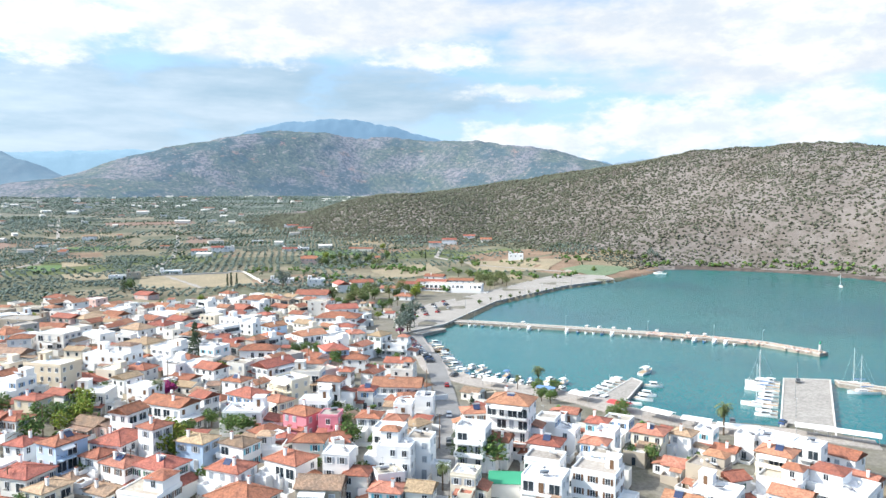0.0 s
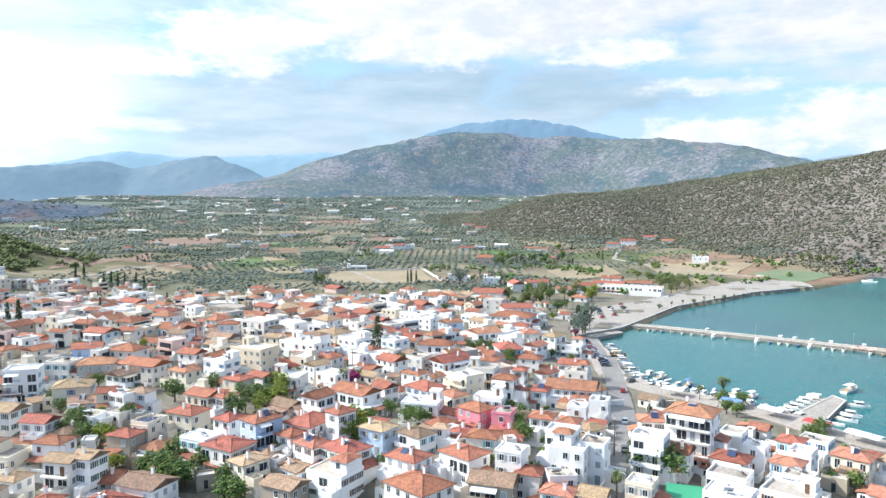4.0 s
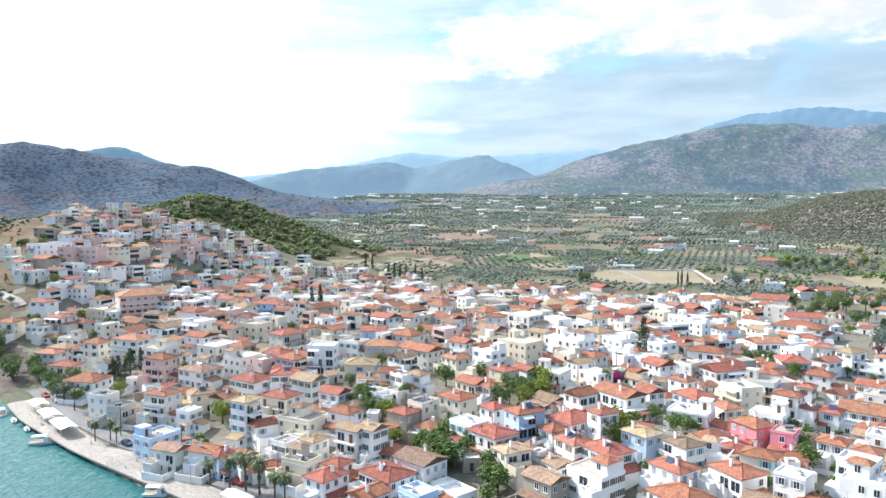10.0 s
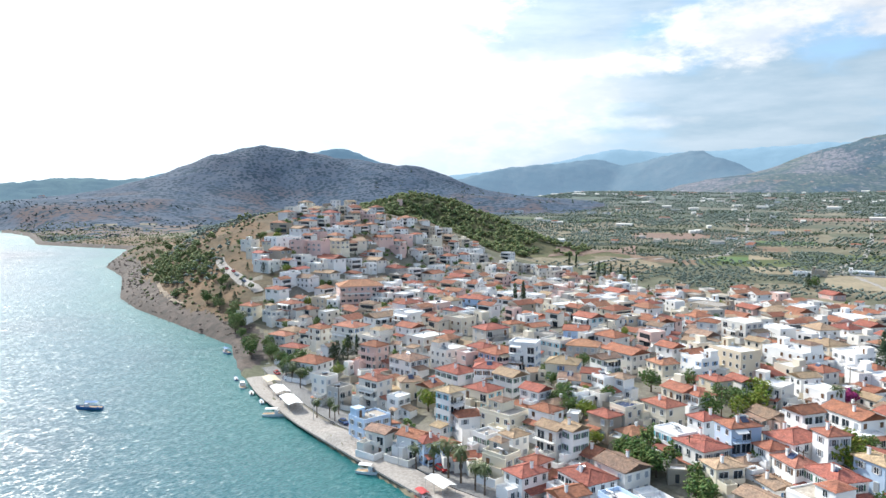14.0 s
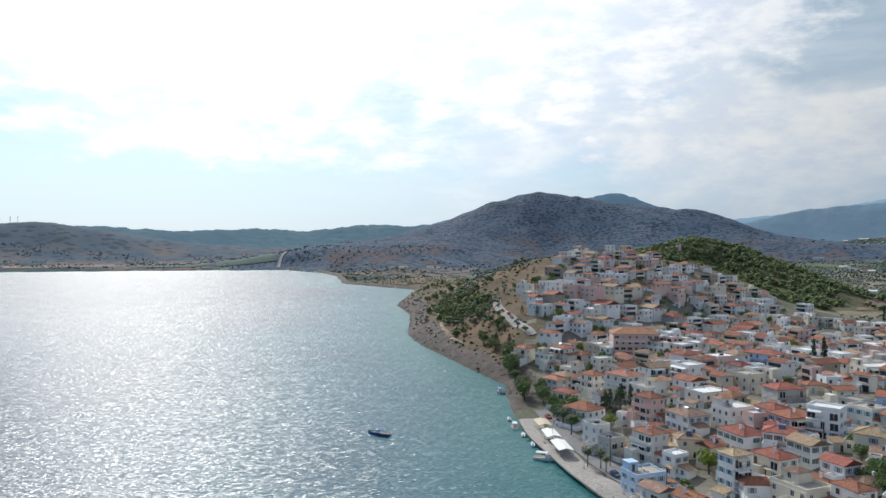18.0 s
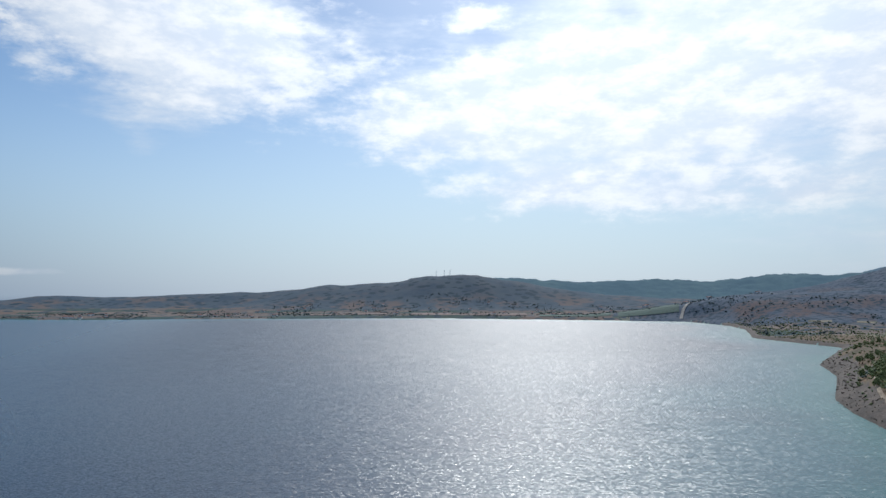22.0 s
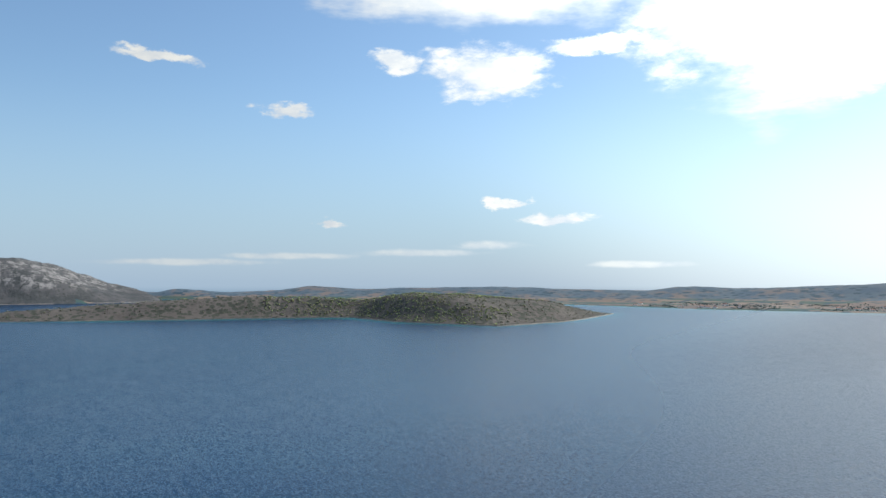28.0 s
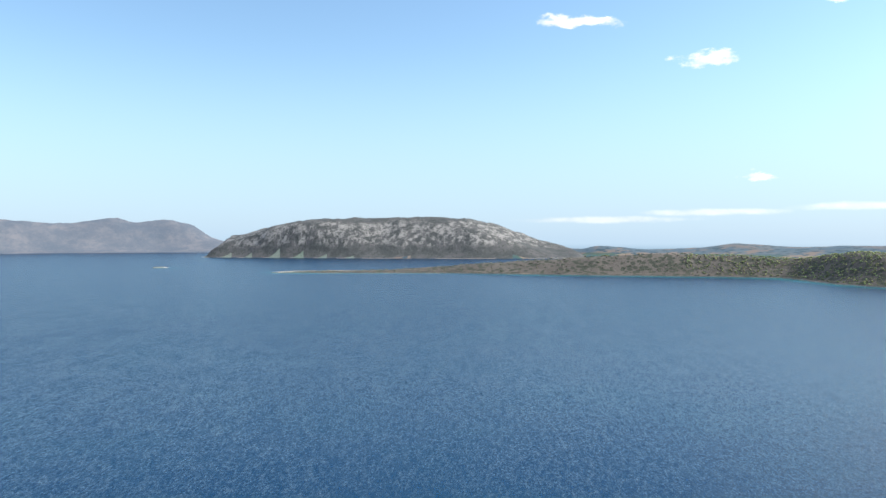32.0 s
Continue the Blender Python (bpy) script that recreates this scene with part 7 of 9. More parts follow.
def hull_mesh(L, B, F, colour):
    """Lofted hull, pointed bow at +x, open or decked inside a gunwale."""
    s = Shape()
    rows = []
    for k in range(9):
        u = k / 8
        half = B / 2 * (1 - max(0, (u - 0.45) / 0.55) ** 2.2) * (0.86 + 0.14 * min(1, u * 3))
        sheer = F * (0.85 + 0.35 * u * u)
        x = -L / 2 + L * u
        half = max(half, 0.03)
        rows.append([(x, -half, sheer), (x, -half * 0.82, 0.05), (x - 0.0, 0, -0.45 * F), (x, half * 0.82, 0.05), (x, half, sheer), (x, half * 0.9 - 0.01, sheer), (x, half * 0.9 - 0.01, sheer - 0.22 * F), (x, -half * 0.9 + 0.01, sheer - 0.22 * F), (x, -half * 0.9 + 0.01, sheer)])
    v = [p for r in rows for p in r]
    n = 9
    for k in range(8):
        for j in range(n):
            i, i2 = k * n + j, k * n + (j + 1) % n
            s.add([], [])
            s.f.append((i, i + n, i2 + n, i2))
            s.m.append(1 if j == 6 else 0)
    s.v = v
    s.f += [tuple(range(n)), tuple(range(8 * n, 9 * n))[::-1]]
    s.m += [0, 0]
    return s.mesh("hull", [HULL[colour], DECK if L > 6.5 else HULL["white"]])


def cabin_mesh(L, B, F, flybridge):
    s = Shape()
    x0, x1, w = -L * 0.18, L * 0.22, B * 0.33
    s.add([(x0, -w, F * 0.7), (x1 + 0.5, -w * 0.8, F * 0.7), (x1 + 0.5, w * 0.8, F * 0.7), (x0, w, F * 0.7), (x0, -w, F + 1.0), (x1 - 0.3, -w * 0.75, F + 1.0), (x1 - 0.3, w * 0.75, F + 1.0), (x0, w, F + 1.0)],
          [(4, 5, 6, 7), (3, 0, 4, 7), (0, 1, 5, 4), (2, 3, 7, 6), (1, 2, 6, 5)])
    s.box(x0 + 0.2, x1 - 0.1, -w - 0.02, w + 0.02, F + 0.35, F + 0.75, 1)
    s.box(x0 - 0.5, x1 - 0.2, -w * 1.05, w * 1.05, F + 1.0, F + 1.09)
    if flybridge:
        s.box(x0, x0 + 0.1, -w, w, F + 1.09, F + 1.6).box(x1 - 0.7, x1 - 0.6, -w * 0.8, w * 0.8, F + 1.09, F + 1.7, 1).box(x0 + 0.1, x1 - 0.7, -w, -w + 0.08, F + 1.09, F + 1.5).box(x0 + 0.1, x1 - 0.7, w - 0.08, w, F + 1.09, F + 1.5)
    return s.mesh("cabin", [GEL, SMOKE])


def canopy_mesh(L, B, F, colour):
    s = Shape()
    x0, x1, w = -L * 0.38, L * 0.12, B * 0.4
    s.add([(x0, -w, F + 1.5), (x1, -w, F + 1.5), (x1, 0, F + 1.8), (x0, 0, F + 1.8), (x1, w, F + 1.5), (x0, w, F + 1.5), (x0, -w, F + 1.44), (x1, -w, F + 1.44), (x1, 0, F + 1.74), (x0, 0, F + 1.74), (x1, w, F + 1.44), (x0, w, F + 1.44)],
          [(0, 1, 2, 3), (3, 2, 4, 5), (9, 8, 7, 6), (11, 10, 8, 9), (0, 6, 7, 1), (5, 4, 10, 11)])
    for x in (x0 + 0.1, x1 - 0.1):
        for y in (-w + 0.05, w - 0.05):
            s.tube((x, y, F * 0.7), (x, y, F + 1.46), 0.03, n=5, mat=1)
    return s.mesh("canopy", [CANVAS[colour], STEEL])


BOATKITS = {}


def boat(kind, x, y, turn, colour="white", L=None):
    """dinghy, motor (cabin cruiser), fishing (with a canopy and mast), yacht (motor yacht), sail."""
    L = L or {"dinghy": 4.6, "motor": 7.0, "fishing": 7.5, "yacht": 12.5, "sail": 12.0}[kind]
    B, F = L * (0.36 if L < 9 else 0.30), 0.55 + 0.055 * L
    key = (kind, colour, L)
    if key not in BOATKITS:
        parts = [("hull", hull_mesh(L, B, F, colour))]
        s = Shape()
        if kind == "dinghy":
            for u in (-0.28, 0.02):
                s.box(L * u - 0.15, L * u + 0.15, -B * 0.36, B * 0.36, F * 0.72, F * 0.78)
            parts.append(("thwart", s.mesh("thwart", [DECK])))
            parts.append(("outboard_motor", Shape().box(-L / 2 - 0.3, -L / 2 - 0.05, -0.15, 0.15, F * 0.6, F + 0.45).tube((-L / 2 - 0.15, 0, -0.2), (-L / 2 - 0.15, 0, F * 0.6), 0.07, n=6).mesh("outboard_motor", [IRON])))
        elif kind in ("motor", "yacht"):
            parts.append(("cabin", cabin_mesh(L, B, F, kind == "yacht")))
            for y0 in (-1, 1):
                s.tube((L * 0.1, y0 * B * 0.42, F + 0.55), (L * 0.46, y0 * B * 0.06, F + 0.75), 0.025, n=5)
                for k in range(4):
                    u = 0.1 + 0.12 * k
                    s.tube((L * u, y0 * B * (0.42 - 0.36 * (u - 0.1) / 0.36), F * 0.9), (L * u, y0 * B * (0.42 - 0.36 * (u - 0.1) / 0.36), F + 0.6), 0.02, n=4)
            parts.append(("rail", s.mesh("rail", [STEEL])))
        elif kind == "fishing":
            parts.append(("canopy", canopy_mesh(L, B, F, {"white": "white", "blue": "blue", "wood": "beige", "red": "red", "sky": "white"}[colour])))
            parts.append(("wheelhouse", Shape().box(L * 0.0, L * 0.16, -B * 0.2, B * 0.2, F * 0.7, F + 0.9).box(L * 0.16, L * 0.165, -B * 0.17, B * 0.17, F + 0.4, F + 0.8, 1).mesh("wheelhouse", [GEL, SMOKE])))
            parts.append(("mast", Shape().tube((L * 0.2, 0, F * 0.7), (L * 0.2, 0, F + 3.0), 0.05, 0.03, 6).mesh("mast", [STEEL])))
        else:
            parts.append(("coachroof", Shape().box(-L * 0.1, L * 0.2, -B * 0.26, B * 0.26, F * 0.8, F + 0.42).box(-L * 0.06, L * 0.16, -B * 0.265, B * 0.265, F + 0.12, F + 0.3, 1).mesh("coachroof", [GEL, SMOKE])))
            parts.append(("mast", Shape().tube((L * 0.08, 0, F * 0.8), (L * 0.08, 0, L * 1.25), 0.10, 0.06, 8).tube((L * 0.08, -0.9, L * 0.72), (L * 0.08, 0.9, L * 0.72), 0.04, n=5).mesh("mast", [FRAME])))
            parts.append(("boom", Shape().tube((L * 0.08, 0, F + 1.3), (-L * 0.32, 0, F + 1.3), 0.08, n=6).mesh("boom", [FRAME])))
            parts.append(("furled_sail", Shape().tube((L * 0.06, 0, F + 1.5), (-L * 0.31, 0, F + 1.45), 0.22, 0.14, 7).mesh("furled_sail", [CANVAS["blue"]])))
            r = Shape()
            for p in ((L * 0.47, 0), (-L * 0.47, 0), (L * 0.06, B * 0.45), (L * 0.06, -B * 0.45)):
                r.tube((p[0], p[1], F), (L * 0.08, 0, L * 1.22), 0.02, n=4)
            parts.append(("rigging", r.mesh("rigging", [STEEL])))
        BOATKITS[key] = parts
    name = {"dinghy": "rowing_boat", "motor": "motorboat", "fishing": "fishing_boat", "yacht": "motor_yacht", "sail": "sailing_yacht"}[kind]
    label = {"dinghy": "small open %s boat moored in the harbour", "motor": "%s cabin motorboat moored stern-to", "fishing": "%s wooden fishing boat with a canopy", "yacht": "large %s motor yacht with a flybridge", "sail": "%s sailing yacht with its sails furled"}[kind] % {"white": "white", "blue": "blue", "wood": "varnished", "red": "red", "sky": "light blue"}[colour]
    ob = base(name, pose(x, y, 0.0, 0, 0, turn), label, "boat", "moored boats")
    for nm, me in BOATKITS[key]:
        part(nm, me, ob)
    return ob


rb = random.Random(3)


def moor(pts, side, gap, off, kinds, start=0.0, stop=1e9):
    """Boats side by side, bows away from the quay line."""
    run = 0.0
    for (ax, ay), (bx, by) in zip(pts, pts[1:]):
        L = math.hypot(bx - ax, by - ay)
        ux, uy = (bx - ax) / L, (by - ay) / L
        nx, ny = -uy * side, ux * side
        t = gap * 0.5
        while t < L:
            if start < run + t < stop and rb.random() < 0.85:
                k = rb.choice(kinds)
                o = off + {"dinghy": 2.3, "motor": 3.6, "fishing": 3.9, "yacht": 6.4, "sail": 6.2}[k]
                boat(k, ax + ux * t + nx * o, ay + uy * t + ny * o, math.degrees(math.atan2(ny, nx)) + rb.uniform(-9, 9), rb.choice(("white", "white", "white", "white", "blue", "sky", "wood")) if k in ("dinghy", "fishing") else "white")
            t += gap * rb.uniform(0.85, 1.3)
        run += L


moor(MOLE[:6], -1, 4.6, 4.0, ("dinghy", "dinghy", "motor", "dinghy"), 18, 175)
moor(MOLE[:6], 1, 7.0, 4.0, ("dinghy", "motor", "motor"), 35, 185)
moor([(176, 326), (158, 276), (150, 251)], 1, 4.0, 1.0, ("dinghy", "motor", "fishing", "motor"), 12)
moor([(150, 251), (154, 232), (164, 217), (169, 205)], 1, 3.1, 1.0, ("motor", "dinghy", "fishing", "motor", "motor"))
moor([(151, 256), (157, 234), (166, 220), (171, 208)], 1, 5.0, 8.0, ("motor", "dinghy", "fishing"))
moor([(169, 205), (174, 189)], 1, 3.4, 1.0, ("motor", "dinghy"))
moor([(166, 187), (207, 207)], 1, 4.4, 0.6, ("motor", "motor", "fishing"), 8)
moor([(170, 176), (206, 200)], -1, 6.5, 0.6, ("motor", "dinghy", "motor"), 10)
moor([(194, 133), (258, 176)], 1, 5.2, 0.8, ("yacht", "motor", "motor", "yacht", "sail"), 20)
boat("sail", 277, 158, 150)
boat("sail", 268, 150, 150)
boat("fishing", 222, 214, 20, "white", 11.0)
boat("motor", 535, 500, 120, "white", 12.0)
boat("sail", 584, 349, 40, "white", 9.0)
boat("fishing", -197, 180, 200, "blue", 9.0)
boat("fishing", -134, 196, 20, "white", 8.0)
boat("fishing", -83, 163, 5, "white", 7.0)
boat("fishing", -63, 152, -40, "red", 7.5)
boat("dinghy", -157, 215, 130)
boat("motor", -166, 222, 130)
boat("dinghy", -175, 230, 135, "blue")
boat("fishing", -209, 268, 150, "blue")
boat("dinghy", -147, 207, 130, "sky")

# ---- harbour light, lamps, poles ----
lamp = base("harbour_light", pose(317, 198, 1.45), "small white harbour light with a green top at the mole's end", "beacon")
part("tower", Shape().tube((0, 0, 0), (0, 0, 3.6), 0.7, 0.45, 10).mesh("tower", [WHITEWASH], True), lamp)
part("gallery", Shape().tube((0, 0, 3.6), (0, 0, 3.75), 0.75, 0.75, 10).mesh("gallery", [WHITEWASH]), lamp)
part("lantern", Shape().tube((0, 0, 3.75), (0, 0, 5.2), 0.4, 0.3, 8).mesh("lantern", [material("green_lantern_paint", (0.03, 0.28, 0.16), 0.4)], True), lamp)


def street_lamp(x, y, turn, z=None):
    key = "lamp"
    if key not in BOATKITS:
        BOATKITS[key] = (Shape().tube((0, 0, 0), (0, 0, 6.0), 0.08, 0.05, 6).tube((0, 0, 0), (0, 0, 0.4), 0.16, n=8).mesh("post", [STEEL]), Shape().tube((0, 0, 5.95), (1.1, 0, 6.2), 0.04, n=5).mesh("arm", [STEEL]), Shape().box(0.9, 1.5, -0.12, 0.12, 6.14, 6.26).mesh("lamp_head", [FRAME]))
    ob = base("street_lamp", pose(x, y, gz(x, y) + 0.3 if z is None else z, 0, 0, turn), "slim grey steel street lamp on the quay", "street lamp", "lamps of the quays")
    for nm, me in zip(("post", "arm", "lamp_head"), BOATKITS[key]):
        part(nm, me, ob)


for (ax, ay), (bx, by) in zip(MOLE[1:6], MOLE[2:7]):
    street_lamp(ax, ay, math.degrees(math.atan2(by - ay, bx - ax)) + 90, 1.45)
for p in ((258, 170), (236, 156), (214, 141), (283, 130)):
    street_lamp(*p, 30, 1.5)
for k in range(9):
    street_lamp(250 + k * 24 - 6, 392 + k * 11, 240, 2.25)
for x, y in ((-160, 228), (-140, 209), (-117, 192), (-96, 178), (-76, 166)):
    street_lamp(x, y, 50)

POLES = [(18, 166), (2, 205), (-18, 240), (-40, 285), (-5, 172), (86, 150), (104, 186), (122, 222), (-112, 199), (-86, 183), (60, 215), (40, 255), (20, 300), (-60, 330), (-98, 252), (95, 270), (70, 325)]


def pole_at(x, y):
    ob = base("utility_pole", pose(x, y, gz(x, y), 0, 0, (x * 13 + y * 7) % 180), "tall wooden utility pole with a crossarm", "utility pole", "utility poles")
    part("post", BOATKITS.setdefault("upost", Shape().tube((0, 0, -0.5), (0, 0, 9.0), 0.17, 0.11, 7).mesh("post", [POLEWOOD])), ob)
    arm = part("crossarm", BOATKITS.setdefault("uarm", Shape().box(-1.1, 1.1, -0.07, 0.07, 8.3, 8.45).mesh("crossarm", [POLEWOOD])), ob)
    part("insulators", BOATKITS.setdefault("uins", Shape().tube((-0.9, 0, 8.45), (-0.9, 0, 8.65), 0.05, n=6).tube((0, 0, 8.9), (0, 0, 9.2), 0.05, n=6).tube((0.9, 0, 8.45), (0.9, 0, 8.65), 0.05, n=6).mesh("insulators", [FRAME])), arm)


def wire(a, b):
    line = base("power_line", pose(a[0], a[1], gz(*a) + 8.7), "pair of thin sagging black power lines", "cable", "power lines")
    for o in (-0.6, 0.6):
        s = Shape()
        pa, pb = Vector((a[0] + o, a[1], gz(*a) + 8.7)), Vector((b[0] + o, b[1], gz(*b) + 8.7))
        prev, off = pa, Vector((a[0], a[1], gz(*a) + 8.7))
        for k in range(1, 9):
            u = k / 8
            q = pa.lerp(pb, u) - Vector((0, 0, 4 * u * (1 - u) * 0.9))
            s.tube(prev - off, q - off, 0.02, n=3)
            prev = q
        part("wire", s.mesh("wire", [IRON]), line)


for p in POLES:
    pole_at(*p)
for i, j in ((0, 1), (1, 2), (2, 3), (4, 0), (5, 6), (6, 7), (8, 9), (10, 11), (11, 12), (3, 13), (15, 16)):
    wire(POLES[i], POLES[j])

# ---- cars ----
PAINT = {k: material("car_paint_" + k, c, 0.25, 0.2, spec=0.5) for k, c in (("white", (0.75, 0.75, 0.75)), ("silver", (0.45, 0.46, 0.47)), ("black", (0.02, 0.02, 0.022)), ("blue", (0.04, 0.09, 0.22)), ("red", (0.40, 0.03, 0.03)), ("grey", (0.14, 0.145, 0.15)))}
TYRE = material("tyre_rubber", (0.02, 0.02, 0.02), 0.9)


def car_meshes(colour):
    s = Shape()
    prof = [(-2.1, 0.35), (-2.15, 0.8), (-1.9, 0.95), (1.0, 0.95), (1.95, 0.80), (2.1, 0.6), (2.1, 0.35)]
    n = len(prof)
    s.add([(x, -0.85, z) for x, z in prof] + [(x, 0.85, z) for x, z in prof], [tuple(range(n)), tuple(range(n, 2 * n))[::-1]] + [((k + 1) % n, k, n + k, n + (k + 1) % n) for k in range(n)])
    g = Shape()
    g.add([(-1.75, -0.78, 0.95), (1.0, -0.78, 0.95), (0.35, -0.62, 1.42), (-1.4, -0.62, 1.42), (-1.75, 0.78, 0.95), (1.0, 0.78, 0.95), (0.35, 0.62, 1.42), (-1.4, 0.62, 1.42)],
          [(0, 1, 2, 3), (5, 4, 7, 6), (1, 5, 6, 2), (4, 0, 3, 7)])
    r = Shape().box(-1.42, 0.38, -0.63, 0.63, 1.42, 1.47)
    w = Shape().tube((0, -0.1, 0), (0, 0.1, 0), 0.32, n=10).tube((0, -0.105, 0), (0, 0.105, 0), 0.18, n=8, mat=1)
    return [("body", s.mesh("body", [PAINT[colour]])), ("glazing", g.mesh("glazing", [SMOKE])), ("car_roof", r.mesh("car_roof", [PAINT[colour]])), ("wheel", w.mesh("wheel", [TYRE, STEEL]))]


CARS = {k: car_meshes(k) for k in PAINT}


def car(x, y, turn, colour, lift=0.36):
    ob = base("car", pose(x, y, max(gz(x, y), 1.3) + lift, 0, 0, turn), "parked %s hatchback car on the asphalt" % colour, "car", "parked cars")
    for nm, me in CARS[colour][:3]:
        part(nm, me, ob)
    for sx in (-1.3, 1.3):
        for sy in (-0.78, 0.78):
            part("wheel", CARS[colour][3][1], ob, pose(sx, sy, 0.32))


cols = list(PAINT)
for k in range(19):        # in bays along the harbour front
    u = k / 18
    car(149 + 17 * u, 268 + 52 * u + 0.0, 340, cols[rb.randrange(6)])
for k in range(9):
    car(-106 + 5.2 * k, 191.5 - 3.1 * k, 327, cols[rb.randrange(6)])
for x, y, tn in ((80, 137, 60), (90, 152, 60), (104, 176, 62), (135, 230, 62), (146, 243, 20), (152, 238, 40), (158, 226, 60), (163, 214, 120), (172, 200, 40), (-160, 236, 320), (-152, 230, 320), (-125, 206, 320), (257, 169, 35), (200, 136, 20), (192, 148, 40), (176, 178, 80), (-292, 377, 322), (-280, 368, 325), (-274, 363, 325), (-262, 354, 325)):
    car(x, y, tn, cols[rb.randrange(6)], 0.55 if x < -255 else 0.36)
for k in range(16):
    car(196 + 12 * (k % 4) + 4 * (k // 4), 372 + 7 * (k % 4) + 9 * (k // 4), 35, cols[rb.randrange(6)], 0.66)

# ---- restaurant awnings on the quays ----
def pergola(x, y, wd, dp, turn, colour):
    ob = base("quay_awning", pose(x, y, gz(x, y) + 0.25, 0, 0, turn), "%s canvas restaurant awning on posts by the water" % colour, "awning", "restaurant awnings")
    part("canvas", Shape().add([(-wd / 2, -dp / 2, 2.5), (wd / 2, -dp / 2, 2.5), (wd / 2, 0, 3.1), (-wd / 2, 0, 3.1), (wd / 2, dp / 2, 2.5), (-wd / 2, dp / 2, 2.5), (-wd / 2, -dp / 2, 2.44), (wd / 2, -dp / 2, 2.44), (wd / 2, 0, 3.04), (-wd / 2, 0, 3.04), (wd / 2, dp / 2, 2.44), (-wd / 2, dp / 2, 2.44)],
                                [(0, 1, 2, 3), (3, 2, 4, 5), (9, 8, 7, 6), (11, 10, 8, 9), (0, 6, 7, 1), (4, 10, 11, 5), (1, 7, 8, 2), (3, 9, 6, 0), (2, 8, 10, 4), (5, 11, 9, 3)]).mesh("canvas", [CANVAS[colour]]), ob)
    for sx in (-0.46, 0, 0.46):
        for sy in (-0.46, 0.46):
            part("post", BOATKITS.setdefault("ppost", Shape().tube((0, 0, 0), (0, 0, 2.5), 0.06, n=6).mesh("post", [STEEL])), ob, pose(sx * wd, sy * dp, 0))


for x, y, wd, dp, tn, c in ((205, 117, 14, 5, 120, "white"), (200, 126, 10, 5, 125, "white"), (183, 139, 12, 5, 128, "white"), (178, 150, 9, 5, 118, "white"), (174, 162, 10, 5, 105, "white"), (170, 175, 8, 5, 105, "red"), (166, 190, 8, 5, 110, "white"), (161, 203, 7, 4, 120, "blue"), (151, 222, 8, 5, 125, "white"),
                            (-131, 201, 12, 5, 318, "white"), (-142, 211, 10, 5, 318, "white"), (-153, 222, 9, 5, 318, "beige"), (-60, 155, 8, 4, 325, "white")):
    pergola(x, y, wd, dp, tn, c)

# ---- rubble along the mole's outer end and the shores ----
REDROCK = material("pinkish_rubble", (0.50, 0.36, 0.29), 0.9, vary=(0.36, 0.26, 0.21), scale=0.4, island=0.2)
GREYROCK = material("grey_boulders", (0.165, 0.130, 0.108), 0.9, vary=(0.10, 0.08, 0.065), scale=0.3, island=0.25)
rr = np.random.RandomState(41)
pts, sz = [], []
for (ax, ay), (bx, by) in zip(MOLE[3:], MOLE[4:]):
    n = int(math.hypot(bx - ax, by - ay) * 5)
    for k in range(n):
        u, o = rr.uniform(), rr.uniform(-3.6, 3.6)
        L = math.hypot(bx - ax, by - ay) + 1e-6
        pts.append((ax + (bx - ax) * u - (by - ay) / L * o, ay + (by - ay) * u + (bx - ax) / L * o, 1.5 - 0.28 * max(0, abs(o) - 2.2)))
        sz.append(rr.uniform(0.35, 0.85))
tagged(new("mole_rubble", clumps(pts, sz, random.Random(1), [REDROCK], "mole_rubble")), "pinkish rubble heaped on the mole's outer end", "rocks", kind="stuff")
c = rr.uniform(0, 1, (15000, 2)) * [520, 330] + [-720, 235]
e = edge_distance(c[:, 0], c[:, 1], MAINLAND)
c = c[(e > -2.5) & (e < 16) & ((c[:, 0] < -185) | (c[:, 1] > 275))]
zz = land_height(c[:, 0], c[:, 1])
tagged(new("shore_boulders", clumps(np.column_stack([c, np.maximum(zz, -0.3)]), rr.uniform(0.25, 1.0, len(c)) ** 1.5, random.Random(2), [GREYROCK], "shore_boulders", 0.7)), "grey-brown boulders along the rocky shore", "rocks", kind="stuff")

FIELD = {
    "brown": material("ploughed_earth", (0.235, 0.160, 0.125), 0.95, vary=(0.19, 0.132, 0.10), scale=0.03, amount=0.8, fine=0.5),
    "straw": material("dry_straw_grass", (0.31, 0.255, 0.170), 0.95, vary=(0.24, 0.205, 0.135), scale=0.04, amount=0.8, fine=0.6),
    "green": material("irrigated_crop", (0.09, 0.155, 0.05), 0.95, vary=(0.12, 0.17, 0.07), scale=0.05, amount=0.7, fine=0.6),
    "pitch": material("worn_turf", (0.13, 0.19, 0.11), 0.95, vary=(0.20, 0.22, 0.13), scale=0.05, amount=0.7, fine=0.6),
}

# ---- plots of the plain ----
patch("field_1", [(-154, 685), (-85, 820), (-103, 1003), (-163, 769)], FIELD["brown"], "ploughed red-brown field between olive groves", "field")
patch("field_2", [(72, 600), (163, 588), (179, 695), (90, 704)], FIELD["straw"], "walled field of dry straw-coloured grass", "field")
patch("field_3", [(-5, 806), (27, 804), (33, 869), (1, 874)], FIELD["green"], "small bright green irrigated plot", "field")
patch("field_4", [(274, 565), (350, 602), (385, 694), (295, 653)], FIELD["straw"], "dry yellow meadow behind the houses", "field")
patch("field_5", [(378, 580), (447, 567), (509, 612), (438, 715)], FIELD["straw"], "dry yellow meadow at the foot of the hill", "field")
